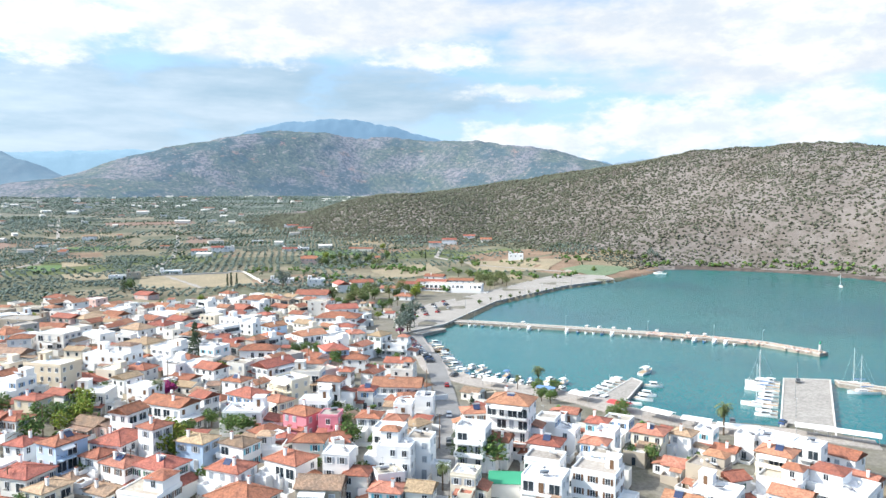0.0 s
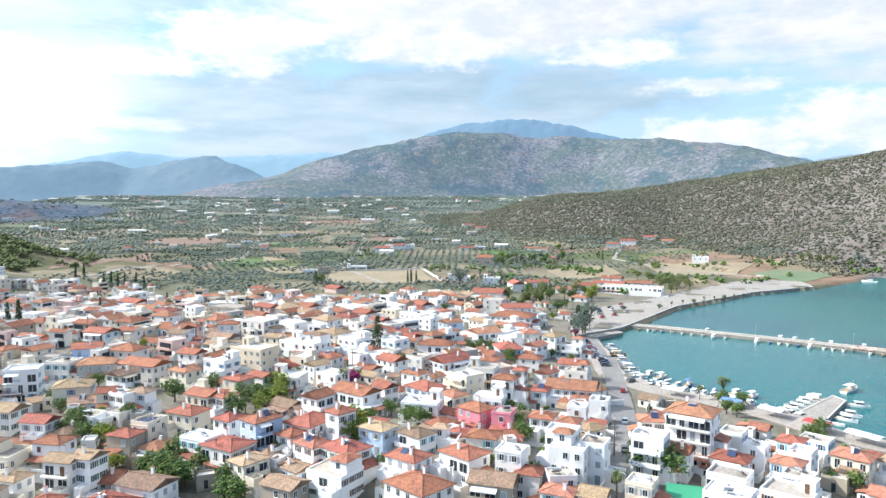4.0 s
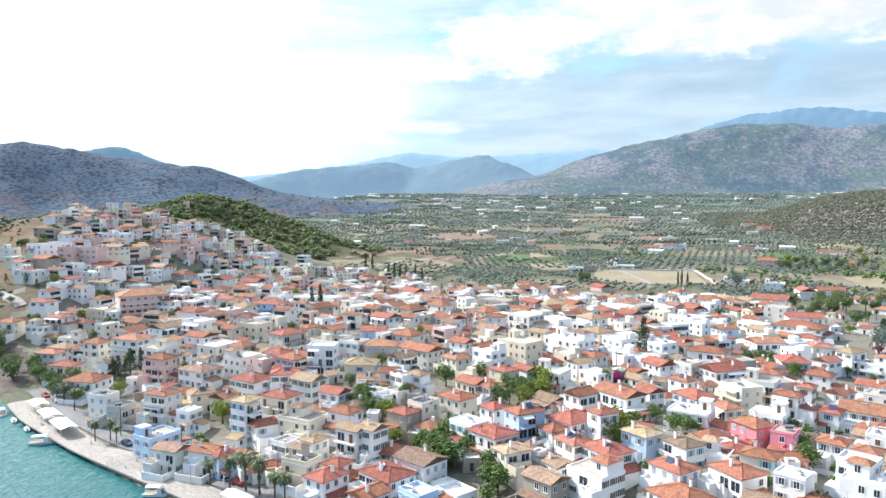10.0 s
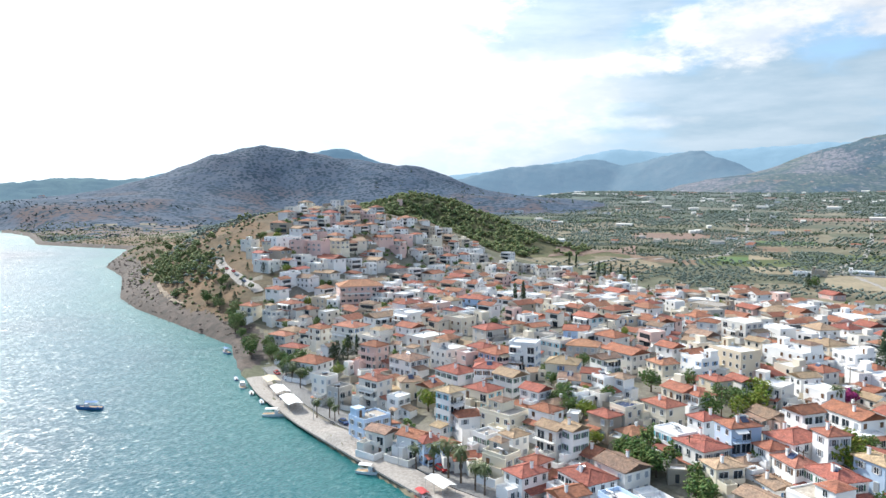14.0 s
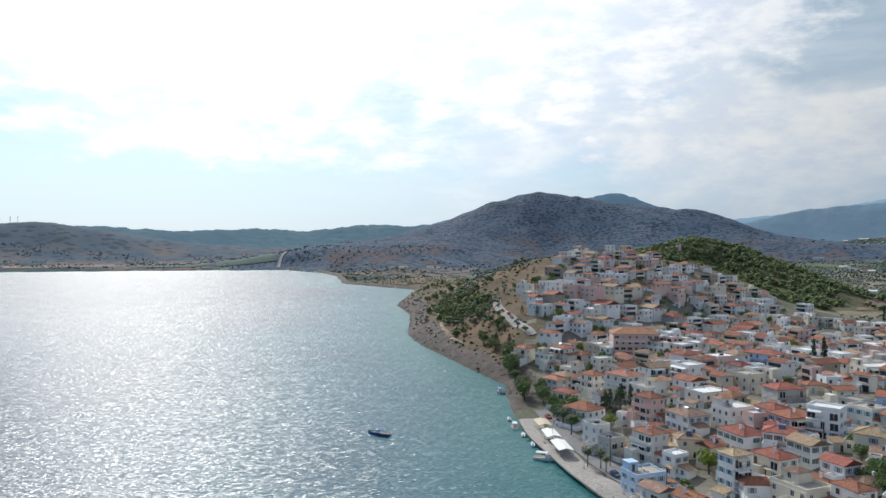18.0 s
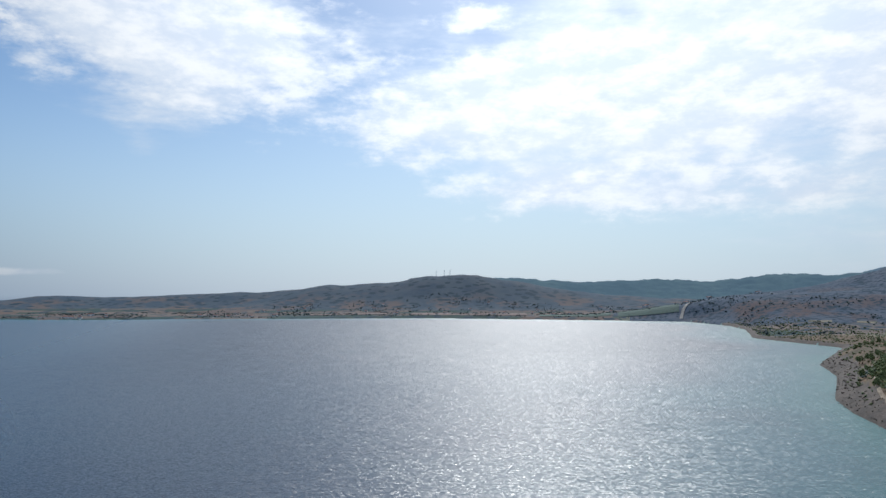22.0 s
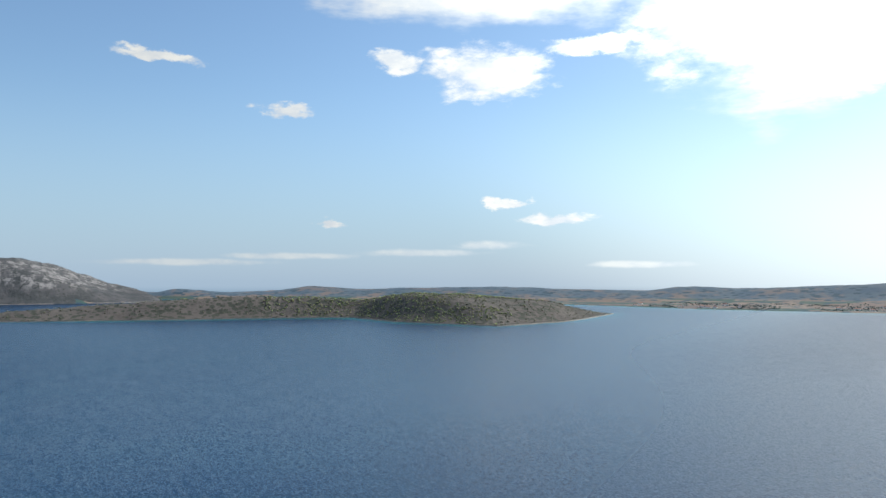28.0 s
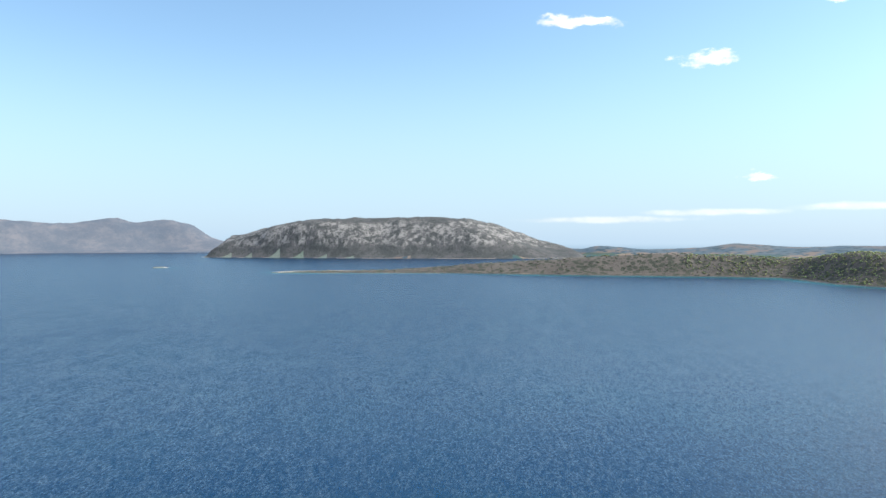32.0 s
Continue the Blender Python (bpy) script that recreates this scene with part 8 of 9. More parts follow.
patch("field_6", [(455, 495), (542, 539), (497, 570), (458, 558)], FIELD["pitch"], "worn green football pitch near the shore", "field")
patch("field_7", [(33, 695), (78, 706), (73, 769), (24, 762)], FIELD["straw"], "strip of dry grass between tracks", "field")
patch("field_8", [(205, 1119), (246, 1105), (267, 1221), (231, 1233)], FIELD["brown"], "bare brown plot among olive trees", "field")
patch("field_9", [(73, 1017), (141, 1022), (148, 1076), (77, 1071)], FIELD["straw"], "pale dry strip between olive rows", "field")
patch("field_10", [(31, 841), (80, 860), (87, 936), (34, 929)], FIELD["straw"], "pale dry plot between olive rows", "field")
patch("field_11", [(129, 1488), (300, 1504), (302, 1581), (137, 1576)], FIELD["brown"], "bare brown strip in the plain", "field")
patch("field_12", [(-123, 1105), (-16, 1114), (-22, 1218), (-125, 1204)], FIELD["brown"], "reddish bare field in the plain", "field")
patch("field_13", [(42, 1039), (126, 1057), (124, 1115), (45, 1107)], FIELD["green"], "green crop strip in the plain", "field")
patch("field_14", [(290, 833), (371, 844), (395, 919), (320, 920)], FIELD["green"], "dark green crop plot beside villas", "field")

FAR_FIELD = {
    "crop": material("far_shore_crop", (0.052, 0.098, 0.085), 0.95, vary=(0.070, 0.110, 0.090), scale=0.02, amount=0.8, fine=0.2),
    "stubble": material("far_shore_stubble", (0.215, 0.160, 0.145), 0.95, vary=(0.17, 0.13, 0.12), scale=0.015, amount=0.8, fine=0.2),
}
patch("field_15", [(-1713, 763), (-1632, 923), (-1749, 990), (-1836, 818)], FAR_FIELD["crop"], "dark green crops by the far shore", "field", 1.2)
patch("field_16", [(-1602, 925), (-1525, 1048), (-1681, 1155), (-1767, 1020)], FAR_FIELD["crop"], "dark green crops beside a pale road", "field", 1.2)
patch("field_17", [(-1902, 474), (-1804, 766), (-1961, 832), (-2067, 515)], FAR_FIELD["stubble"], "dry pinkish stubble field by the far shore", "field", 1.2)
patch("field_18", [(-1858, 866), (-1738, 1086), (-1815, 1134), (-1939, 904)], FAR_FIELD["stubble"], "long dry field behind green crops", "field", 1.2)
patch("field_19", [(-2019, 212), (-1986, 422), (-2083, 443), (-2118, 223)], FAR_FIELD["stubble"], "dry field at the foot of a ridge", "field", 1.2)
ribbon("road_8", [(-1482, 1022), (-1527, 1062), (-1573, 1118), (-1661, 1167)], 7.0, CONCRETE, "pale road down to the far shore", "road", 1.6)

# ---- farmhouses and villas of the plain ----
house(84, 1223, 20.0, 11.0, 2, 356, "g", "tan", "white", 1)
house(187, 931, 19.4, 11.0, 2, 349, "g", "red", "white", 1)
house(230, 965, 17.2, 11.0, 2, 347, "f", "white", "white", 1)
house(306, 1092, 16.0, 11.0, 1, 344, "f", "white", "white", 1)
house(326, 948, 20.0, 11.0, 1, 341, "f", "white", "white", 1)
house(305, 935, 19.4, 11.0, 1, 342, "g", "red", "white", 1)
house(269, 758, 17.7, 11.0, 2, 340, "g", "red", "rose", 1)
house(341, 1559, 18.8, 11.0, 1, 348, "f", "white", "white", 1)
house(295, 1638, 15.7, 11.0, 1, 350, "f", "white", "white", 1)
house(82, 691, 12.1, 8.5, 2, 353, "f", "concrete", "stone", 1)
house(70, 695, 16.5, 11.0, 1, 354, "f", "white", "white", 1)
house(118, 718, 20.0, 11.0, 1, 351, "f", "white", "white", 1)
house(187, 595, 19.7, 11.0, 1, 343, "f", "white", "white", 1)
house(203, 556, 14.0, 9.8, 2, 340, "f", "white", "white", 1)
house(142, 2041, 20.0, 11.0, 1, 356, "f", "white", "white", 1)
house(113, 1911, 20.0, 11.0, 1, 357, "f", "white", "white", 1)
house(242, 1850, 20.0, 11.0, 1, 353, "g", "red", "white", 1)
house(428, 1293, 20.0, 11.0, 1, 342, "g", "red", "white", 1)
house(428, 1213, 16.2, 11.0, 1, 341, "g", "red", "offwhite", 1)
house(474, 655, 16.5, 11.0, 2, 324, "f", "white", "white", 1)
house(359, 768, 10.7, 7.5, 1, 335, "g", "red", "rose", 1)
house(511, 864, 20.0, 11.0, 2, 329, "g", "red", "white", 1)
house(482, 853, 17.0, 11.0, 2, 331, "g", "red", "offwhite", 1)
house(557, 885, 16.4, 11.0, 1, 328, "g", "red", "white", 1)
house(558, 842, 15.9, 11.0, 1, 326, "g", "red", "offwhite", 1)
house(424, 1307, 15.1, 10.6, 1, 342, "f", "white", "white", 1)
house(423, 1225, 14.3, 10.0, 1, 341, "g", "red", "white", 1)
house(272, 761, 14.0, 9.8, 1, 340, "g", "red", "white", 1)
house(18, 1118, 15.8, 11.0, 1, 359, "f", "white", "white", 1)
house(40, 1063, 11.7, 8.2, 1, 358, "f", "white", "white", 1)
house(312, 940, 20.0, 11.0, 1, 342, "f", "white", "white", 1)
house(-393, 1352, 17.7, 11.0, 1, 16, "f", "white", "white", 1)
house(-318, 1402, 18.1, 11.0, 1, 13, "f", "white", "white", 1)
house(-268, 1634, 20.0, 11.0, 1, 9, "f", "white", "white", 1)
house(-233, 1621, 18.0, 11.0, 1, 8, "f", "white", "white", 1)
house(-434, 1627, 20.0, 11.0, 1, 15, "f", "white", "white", 1)
house(217, 964, 15.5, 10.9, 2, 347, "g", "red", "white", 1)
house(310, 951, 18.9, 11.0, 1, 342, "f", "white", "white", 1)
house(275, 777, 11.7, 8.2, 2, 341, "g", "red", "offwhite", 1)
house(-94, 1752, 19.3, 11.0, 1, 3, "f", "white", "white", 1)
house(271, 1717, 19.1, 11.0, 1, 351, "f", "white", "white", 1)
house(101, 1579, 12.4, 8.7, 1, 356, "f", "white", "white", 1)

# ---- trees of the town ----
for k, x, y, h in (("conifer", 58, 301, 15), ("cypress", -97, 357, 14), ("cypress", -93, 358, 15), ("grey", 174, 338, 13), ("lime", 29, 182, 7), ("lime", 13, 228, 8), ("broad", 7, 218, 7), ("broad", 2, 222, 6), ("broad", 45, 188, 6), ("broad", 61, 143, 6), ("broad", 92, 136, 8), ("broad", 88, 139, 6), ("conifer", 87, 143, 9),
                   ("broad", 104, 143, 7), ("broad", 107, 148, 6), ("broad", 160, 207, 5), ("broad", 165, 203, 5), ("broad", 131, 124, 5), ("broad", 128, 128, 4), ("stonepine", 194, 444, 11), ("stonepine", 200, 452, 12), ("stonepine", 188, 448, 10), ("stonepine", 222, 459, 11), ("stonepine", 210, 462, 12), ("lime", 245, 463, 10), ("stonepine", 236, 470, 12),
                   ("stonepine", 349, 510, 9), ("stonepine", 340, 505, 10), ("stonepine", 329, 499, 10), ("stonepine", 358, 520, 9), ("stonepine", 336, 517, 10), ("grey", 175, 555, 16), ("stonepine", 182, 466, 11), ("conifer", 63, 591, 13), ("broad", 68, 600, 9), ("cypress", 140, 590, 11), ("cypress", 143, 590, 12), ("cypress", 147, 588, 11),
                   ("broad", -16, 177, 6), ("broad", -12, 180, 6), ("broad", -20, 174, 5), ("broad", -41, 209, 6), ("lime", -36, 211, 4), ("broad", -45, 205, 4), ("broad", -16, 200, 5), ("broad", -10, 181, 4), ("lime", -87, 213, 5), ("broad", -101, 211, 3), ("conifer", -139, 255, 10), ("conifer", -142, 252, 9), ("cypress", -136, 257, 9), ("broad", -2, 165, 6),
                   ("broad", -158, 240, 7), ("broad", -165, 247, 7), ("broad", -152, 236, 6), ("grey", -150, 231, 8), ("broad", -225, 387, 6), ("broad", -80, 238, 4), ("broad", 75, 190, 5), ("broad", 80, 205, 5), ("broad", 100, 215, 5), ("broad", -41, 204, 6.5), ("broad", -38, 200, 5.5), ("lime", -34, 199, 5), ("lime", -32, 197, 5), ("broad", -16, 171, 7.5), ("broad", -14, 169, 7.5), ("broad", -12, 170, 6.5), ("broad", -21, 177, 6), ("broad", -15, 183, 6), ("broad", -18, 225, 7), ("broad", 0, 204, 7), ("broad", 5, 214, 7), ("lime", 7, 208, 6), ("broad", -8, 234, 6), ("broad", -29, 210, 5), ("broad", -51, 228, 4.5), ("broad", -48, 221, 4.5), ("broad", -77, 236, 4.5), ("lime", -83, 204, 7), ("broad", -1, 158, 7), ("broad", -8, 174, 6), ("broad", -3, 160, 6), ("broad", -3, 154, 5), ("broad", -35, 175, 4), ("broad", -42, 244, 5), ("lime", -28, 182, 4.5), ("lime", 27, 174, 8), ("lime", 29, 172, 7), ("lime", 11, 214, 7.5), ("broad", 44, 185, 5.5), ("broad", 46, 182, 6), ("broad", 48, 182, 5), ("broad", 32, 159, 4.5), ("broad", 42, 198, 5), ("broad", 35, 191, 4.5), ("broad", 11, 174, 6), ("conifer", 54, 281, 14), ("broad", 104, 298, 6), ("broad", 107, 297, 6), ("broad", 100, 300, 5), ("lime", 127, 333, 5.5), ("broad", 109, 277, 6.5), ("broad", 107, 270, 5), ("broad", 70, 172, 5.5), ("broad", 68, 162, 6), ("broad", 77, 183, 5), ("broad", 54, 151, 4.5), ("broad", 61, 201, 4), ("lime", 177, 381, 5), ("lime", 69, 244, 4), ("broad", 40, 245, 4.5), ("broad", 207, 488, 9), ("stonepine", 204, 470, 9), ("broad", 220, 493, 9), ("broad", 209, 456, 8), ("broad", 198, 446, 7), ("broad", 189, 450, 7), ("stonepine", 252, 500, 9), ("broad", 246, 476, 8), ("lime", 238, 449, 8), ("broad", 227, 459, 7), ("stonepine", 339, 557, 9), ("stonepine", 343, 545, 9), ("stonepine", 320, 491, 10), ("stonepine", 333, 499, 10), ("stonepine", 326, 479, 10), ("stonepine", 346, 497, 10), ("stonepine", 341, 484, 9), ("stonepine", 314, 468, 9), ("conifer", 179, 353, 13), ("conifer", 176, 339, 13), ("grey", 192, 365, 13), ("grey", 167, 332, 11), ("broad", 193, 409, 7), ("broad", 204, 421, 6), ("broad", 178, 433, 6), ("broad", 178, 446, 6), ("stonepine", 552, 598, 9), ("stonepine", 563, 599, 9), ("stonepine", 566, 591, 9), ("stonepine", 573, 587, 9), ("stonepine", 578, 581, 9), ("grey", 597, 571, 11), ("grey", 595, 562, 10), ("broad", 585, 569, 7), ("broad", 154, 192, 5), ("broad", 154, 197, 5), ("broad", 168, 172, 5), ("broad", 163, 168, 5), ("broad", 160, 168, 4.5), ("stonepine", 399, 649, 8), ("stonepine", 418, 651, 8), ("cypress", 409, 747, 11), ("conifer", 415, 767, 10), ("cypress", 435, 878, 10), ("lime", 414, 877, 9), ("lime", 299, 785, 10), ("grey", 269, 728, 9.74783), ("stonepine", 271, 723, 9.72646), ("broad", 275, 725, 9.98693), ("conifer", 270, 702, 8.1914), ("broad", 300, 767, 9.60414), ("stonepine", 283, 716, 7.4782), ("stonepine", 318, 792, 9.47071), ("conifer", 293, 725, 9.14239), ("conifer", 304, 738, 9.89228), ("stonepine", 315, 764, 7.40791), ("conifer", 282, 675, 9.33692), ("conifer", 319, 749, 8.72207), ("broad", 321, 746, 9.71261), ("grey", 297, 682, 9.97297), ("grey", 340, 770, 9.8939), ("broad", 326, 729, 8.89893), ("stonepine", 349, 771, 7.19038), ("stonepine", 313, 686, 8.03224), ("stonepine", 320, 698, 7.88167), ("stonepine", 324, 694, 8.81497), ("grey", 353, 747, 8.65255), ("broad", 363, 759, 9.99553), ("stonepine", 379, 788, 9.84669), ("grey", 378, 772, 7.4686), ("grey", 343, 700, 8.08059), ("conifer", 347, 699, 8.38123), ("purple", 37, 240, 5), ("purple", -177, 300, 4), ("purple", -208, 402, 4), ("purple", 168, 335, 4),
                   ("cypress", -70, 420, 11), ("broad", -40, 395, 7), ("broad", -30, 400, 7), ("broad", 60, 245, 4), ("broad", 20, 250, 4), ("broad", 105, 290, 5), ("broad", 125, 330, 5), ("lime", 120, 345, 5), ("broad", 90, 330, 4)):
    tree(k, x, y, h)
for x, y, h in ((162, 209, 8), (179, 141, 9), (77, 133, 6), (-65, 163, 8), (-61, 163, 9), (-57, 161, 9), (-71, 166, 6), (-52, 157, 7), (-49, 155, 7), (-113, 195, 6), (-117, 194, 6), (-110, 193, 5), (-140, 221, 7), (-148, 228, 7), (33, 232, 7), (205, 420, 6), (212, 426, 6), (156, 214, 5)):
    tree("palm", x, y, h)
for k in range(15):
    tree("palm" if k % 3 else "broad", 262 + k * 12, 403 + k * 5 + (k > 8) * (k - 8) * -3, 3.6)
for x, y in ((-95, 588), (-91, 595), (-86, 594), (-82, 600), (-74, 601), (-68, 598), (-118, 640), (-126, 650)):
    tree("cypress", x, y, 11 + (x * 7) % 4)
# the row along the steep shore and the clumps above it
rt = random.Random(33)
for line, n, w, kinds, h0, h1 in (([(-243, 316), (-222, 293), (-208, 277), (-180, 248)], 24, 4.5, ("broad", "broad", "stonepine"), 5.5, 8.5), ([(-278, 338), (-250, 324)], 7, 4, ("conifer", "broad", "stonepine"), 6, 8), ([(-284, 362), (-268, 346), (-244, 338)], 9, 4, ("broad", "conifer", "broad"), 4, 6),
                                  ([(-268, 372), (-248, 362)], 7, 4, ("broad", "conifer"), 5, 7), ([(-318, 486), (-286, 489)], 7, 4, ("stonepine", "broad"), 6, 8), ([(-302, 442), (-300, 420), (-318, 410)], 8, 5, ("broad", "conifer", "broad"), 4, 6), ([(-276, 502), (-258, 498)], 6, 5, ("stonepine", "conifer"), 6, 8),
                                  ([(-222, 384), (-218, 366)], 5, 3, ("broad", "broad"), 4, 5.5), ([(-192, 334), (-178, 324)], 5, 3, ("broad", "lime"), 4, 6), ([(-164, 250), (-150, 236), (-142, 227)], 9, 4, ("broad", "broad", "grey"), 6, 8.5), ([(-143, 252), (-136, 251)], 4, 1.5, ("conifer", "cypress"), 7, 9),
                                  ([(-195, 280), (-170, 252)], 5, 3, ("broad", "grey"), 5, 7), ([(-496, 520), (-466, 506), (-440, 486)], 10, 6, ("stonepine", "broad"), 5, 7)):
    for i in range(n):
        u = (i + rt.uniform(0.1, 0.9)) / n * (len(line) - 1)
        a = min(int(u), len(line) - 2)
        x = line[a][0] + (line[a + 1][0] - line[a][0]) * (u - a) + rt.uniform(-w, w)
        y = line[a][1] + (line[a + 1][1] - line[a][1]) * (u - a) + rt.uniform(-w, w)
        if edge_distance(np.array([x]), np.array([y]), MAINLAND)[0] > 5 and free(x, y, 0.5):
            tree(rt.choice(kinds), round(x, 1), round(y, 1), rt.uniform(h0, h1))
rt = random.Random(21)
n = 0
while n < 170:        # small trees in the yards
    x, y = (rt.uniform(-330, 170), rt.uniform(150, 600)) if n % 2 else (rt.uniform(-340, -150), rt.uniform(300, 540))
    if edge_distance(np.array([x]), np.array([y]), TOWN_AREA)[0] > 10 and math.hypot(x, y) > 175 and free(x, y, 0.9 if n % 2 == 0 else 1.4) and off_road(x, y, 1):
        tree(rt.choice(("broad", "broad", "broad", "lime", "conifer")), round(x), round(y), rt.uniform(3.5, 6.0))
        n += 1

# ---- groves, scrub and woods ----
rs = random.Random(8)


def scatter(name, label, category, mat, pts, sizes, up=0.5, squash=0.75, double=0.0, per=0, tall=1.0, low=False, frac=0.42):
    """Countless plants as one mesh of leaf clumps resting on the ground."""
    pts = np.asarray(pts, float)
    sizes = np.asarray(sizes, float)
    if double:
        g = np.random.RandomState(4)
        pts = np.concatenate([pts, pts + g.uniform(-1, 1, pts.shape) * sizes[:, None] * double])
        sizes = np.concatenate([sizes, sizes * g.uniform(0.55, 0.9, len(sizes))])
    z = land_height(pts[:, 0], pts[:, 1]) + sizes * up
    p3 = np.column_stack([pts, z])
    if per:
        p3, sizes = bushy(p3, sizes, per, len(pts), tall, frac)
    me = clumps(p3, sizes, rs, [mat], name, squash, low)
    return tagged(new(name, me), label, category, kind="stuff")


def sprinkle(n, x0, x1, y0, y1, keep, seed):
    g = np.random.RandomState(seed)
    p = np.column_stack([g.uniform(x0, x1, n), g.uniform(y0, y1, n)])
    return p[keep(p[:, 0], p[:, 1], g)]


def inland(px, py):
    return edge_distance(px, py, MAINLAND)


# the bare hill across the harbour: scattered kermes oak
p = sprinkle(125000, 260, 1400, 250, 1700, lambda x, y, g: (inland(x, y) > 14) & (ridge(x, y, "scrub") * smooth(x, 250, 640) > 9) & (g.uniform(0, 1, len(x)) < 0.78 + 0.22 * wobble(x, y, 160, 2)) & (np.hypot(x, y) < 1950), 1)
scatter("hill_scrub", "dark kermes oak scrub dotted over a stony hill", "scrub", LEAF["shrub"], p, np.random.RandomState(2).uniform(0.7, 2.0, len(p)), 0.35, 0.8, low=True)
# the wooded ridge behind the town and the grove above the shore
p2 = sprinkle(60000, 330, 1050, 700, 1700, lambda x, y, g: (ridge(x, y, "scrub") * smooth(x, 250, 640) > 12) & (g.uniform(0, 1, len(x)) < 0.5 * smooth(y - 0.35 * x, 350, 800)), 51)
scatter("hill_maquis", "dense dark green maquis on the hill's northern slope", "scrub", LEAF["shrub"], p2, np.random.RandomState(52).uniform(1.2, 2.6, len(p2)), 0.35, 0.8, low=True)
p = sprinkle(3600, -470, -130, 590, 900, lambda x, y, g: (ridge(x, y, "forest") + 10 * wobble(x, y, 80, 3) > 14) & (edge_distance(x, y, TOWN_AREA) < -2), 3)
scatter("pine_wood", "dense green pine wood on a ridge", "wood", LEAF["pine"], p, np.random.RandomState(5).uniform(2.0, 3.6, len(p)), 0.5, 0.9, 0.0, 16, 1.3, True)
GROVE = [(-362, 390), (-326, 368), (-304, 376), (-320, 398), (-384, 444), (-425, 462), (-402, 430)]
p = sprinkle(9000, -620, -190, 240, 640, lambda x, y, g: (inland(x, y) > 14) & (edge_distance(x, y, TOWN_AREA) < 4) & ((edge_distance(x, y, GROVE) > 0) & (g.uniform(0, 1, len(x)) < 0.9) | (np.abs(edge_distance(x, y, GROVE) + 13) < 7) & (inland(x, y) < 45) & (wobble(x, y, 30, 2) > -0.1) & (g.uniform(0, 1, len(x)) < 0.5) | (wobble(x, y, 90, 7) + 0.5 * wobble(x, y, 40, 2) > 0.62) & (inland(x, y) > 26) & (g.uniform(0, 1, len(x)) < 0.35)), 6)
scatter("shore_grove", "green pines and bushes above the rocky shore", "trees", LEAF["pine"], p, np.random.RandomState(7).uniform(1.5, 3.0, len(p)), 0.4, 0.9, 0.0, 44, 1.6, True, 0.30)
p = sprinkle(46000, -1300, -190, 240, 1050, lambda x, y, g: (inland(x, y) > 7) & (edge_distance(x, y, TOWN_AREA) < -1) & (inland(x, y) < 230) & (g.uniform(0, 1, len(x)) < 0.40 + 0.55 * wobble(x, y, 48, 4) + 0.35 * wobble(x, y, 19, 7)), 16)
scatter("shore_scrub", "low dry scrub on the shore slope", "scrub", LEAF["maquis"], p, np.random.RandomState(8).uniform(0.5, 1.6, len(p)), 0.35, 0.8, low=True)
# bushes and climbers in the yards
p = sprinkle(5000, -340, 220, 120, 600, lambda x, y, g: (edge_distance(x, y, TOWN_AREA) > 6) & (inland(x, y) > 22) & (np.hypot(x, y) > 168), 31)
p = np.array([q for q in p if free(q[0], q[1], 0.9) and off_road(q[0], q[1], 0.5)])[:620]
scatter("yard_bushes", "green bushes and climbers in walled yards", "bushes", LEAF["broad"], p, np.random.RandomState(32).uniform(0.7, 1.7, len(p)), 0.5, 0.9, 0.0, 16, 1.2, True)
# olive groves of the plain, in rows plot by plot
rows = []
g = np.random.RandomState(9)
for gx in range(-11, 19):
    for gy in range(5, 38):
        cx, cy = gx * 95 + g.uniform(-12, 12), gy * 82 + g.uniform(-10, 10)
        if g.uniform() < 0.14:
            continue
        far = cy > 1300
        step = g.uniform(6.5, 8.5) if not far else g.uniform(8.5, 12) if cy < 2000 else g.uniform(12, 16)
        a = g.choice([0.1, 0.5, 1.2, -0.3])
        m = int(48 / step)
        uu, vv = np.meshgrid(np.arange(-m, m + 1) * step, np.arange(-m, m + 1) * step * 0.9)
        uu, vv = uu.ravel(), vv.ravel()
        q = np.column_stack([cx + uu * math.cos(a) - vv * math.sin(a), cy + uu * math.sin(a) + vv * math.cos(a)]) + g.uniform(-1, 1, (len(uu), 2))
        q = q[g.uniform(0, 1, len(q)) < g.choice([0.97, 0.9, 0.7])]
        rows.append(np.column_stack([q, np.full(len(q), 1.0 if not far else 1.25 if cy < 2000 else 1.7)]))
q = np.concatenate(rows)
px, py = q[:, 0], q[:, 1]
FIELDS = [(135, 645, 62), (-125, 760, 48), (-125, 850, 52), (-110, 940, 40), (235, 1130, 40), (215, 1540, 90), (-70, 1160, 60), (320, 620, 60), (440, 620, 60), (495, 545, 60), (10, 850, 30)]
keep = (edge_distance(px, py, TOWN_AREA) < -22) & (ridge(px, py, "scrub") * smooth(px, 250, 640) < 16) & (ridge(px, py, "forest") < 8) & ((ridge(px, py, "farscrub") < 14) | (ridge(px, py, "farscrub") * 1.07 + 6 < land_height(px, py))) & (py > 0.65 * np.abs(px) - 60) & (np.hypot(px, py) < 3050) & (px > -330 - 0.2 * py) & ((px < 260) | (py > 560))
for fx, fy, fr in FIELDS:
    keep &= np.hypot(px - fx, py - fy) > fr
q = q[keep]
near = np.hypot(q[:, 0], q[:, 1]) < 1050
osize = q[:, 2] * np.random.RandomState(10).uniform(1.3, 2.2, len(q))
scatter("olive_grove", "grey-green olive trees in rows behind the town", "olive grove", LEAF["olive"], q[near, :2], osize[near], 0.6, 0.85, 0.0, 6, 0.9, True, 0.55)
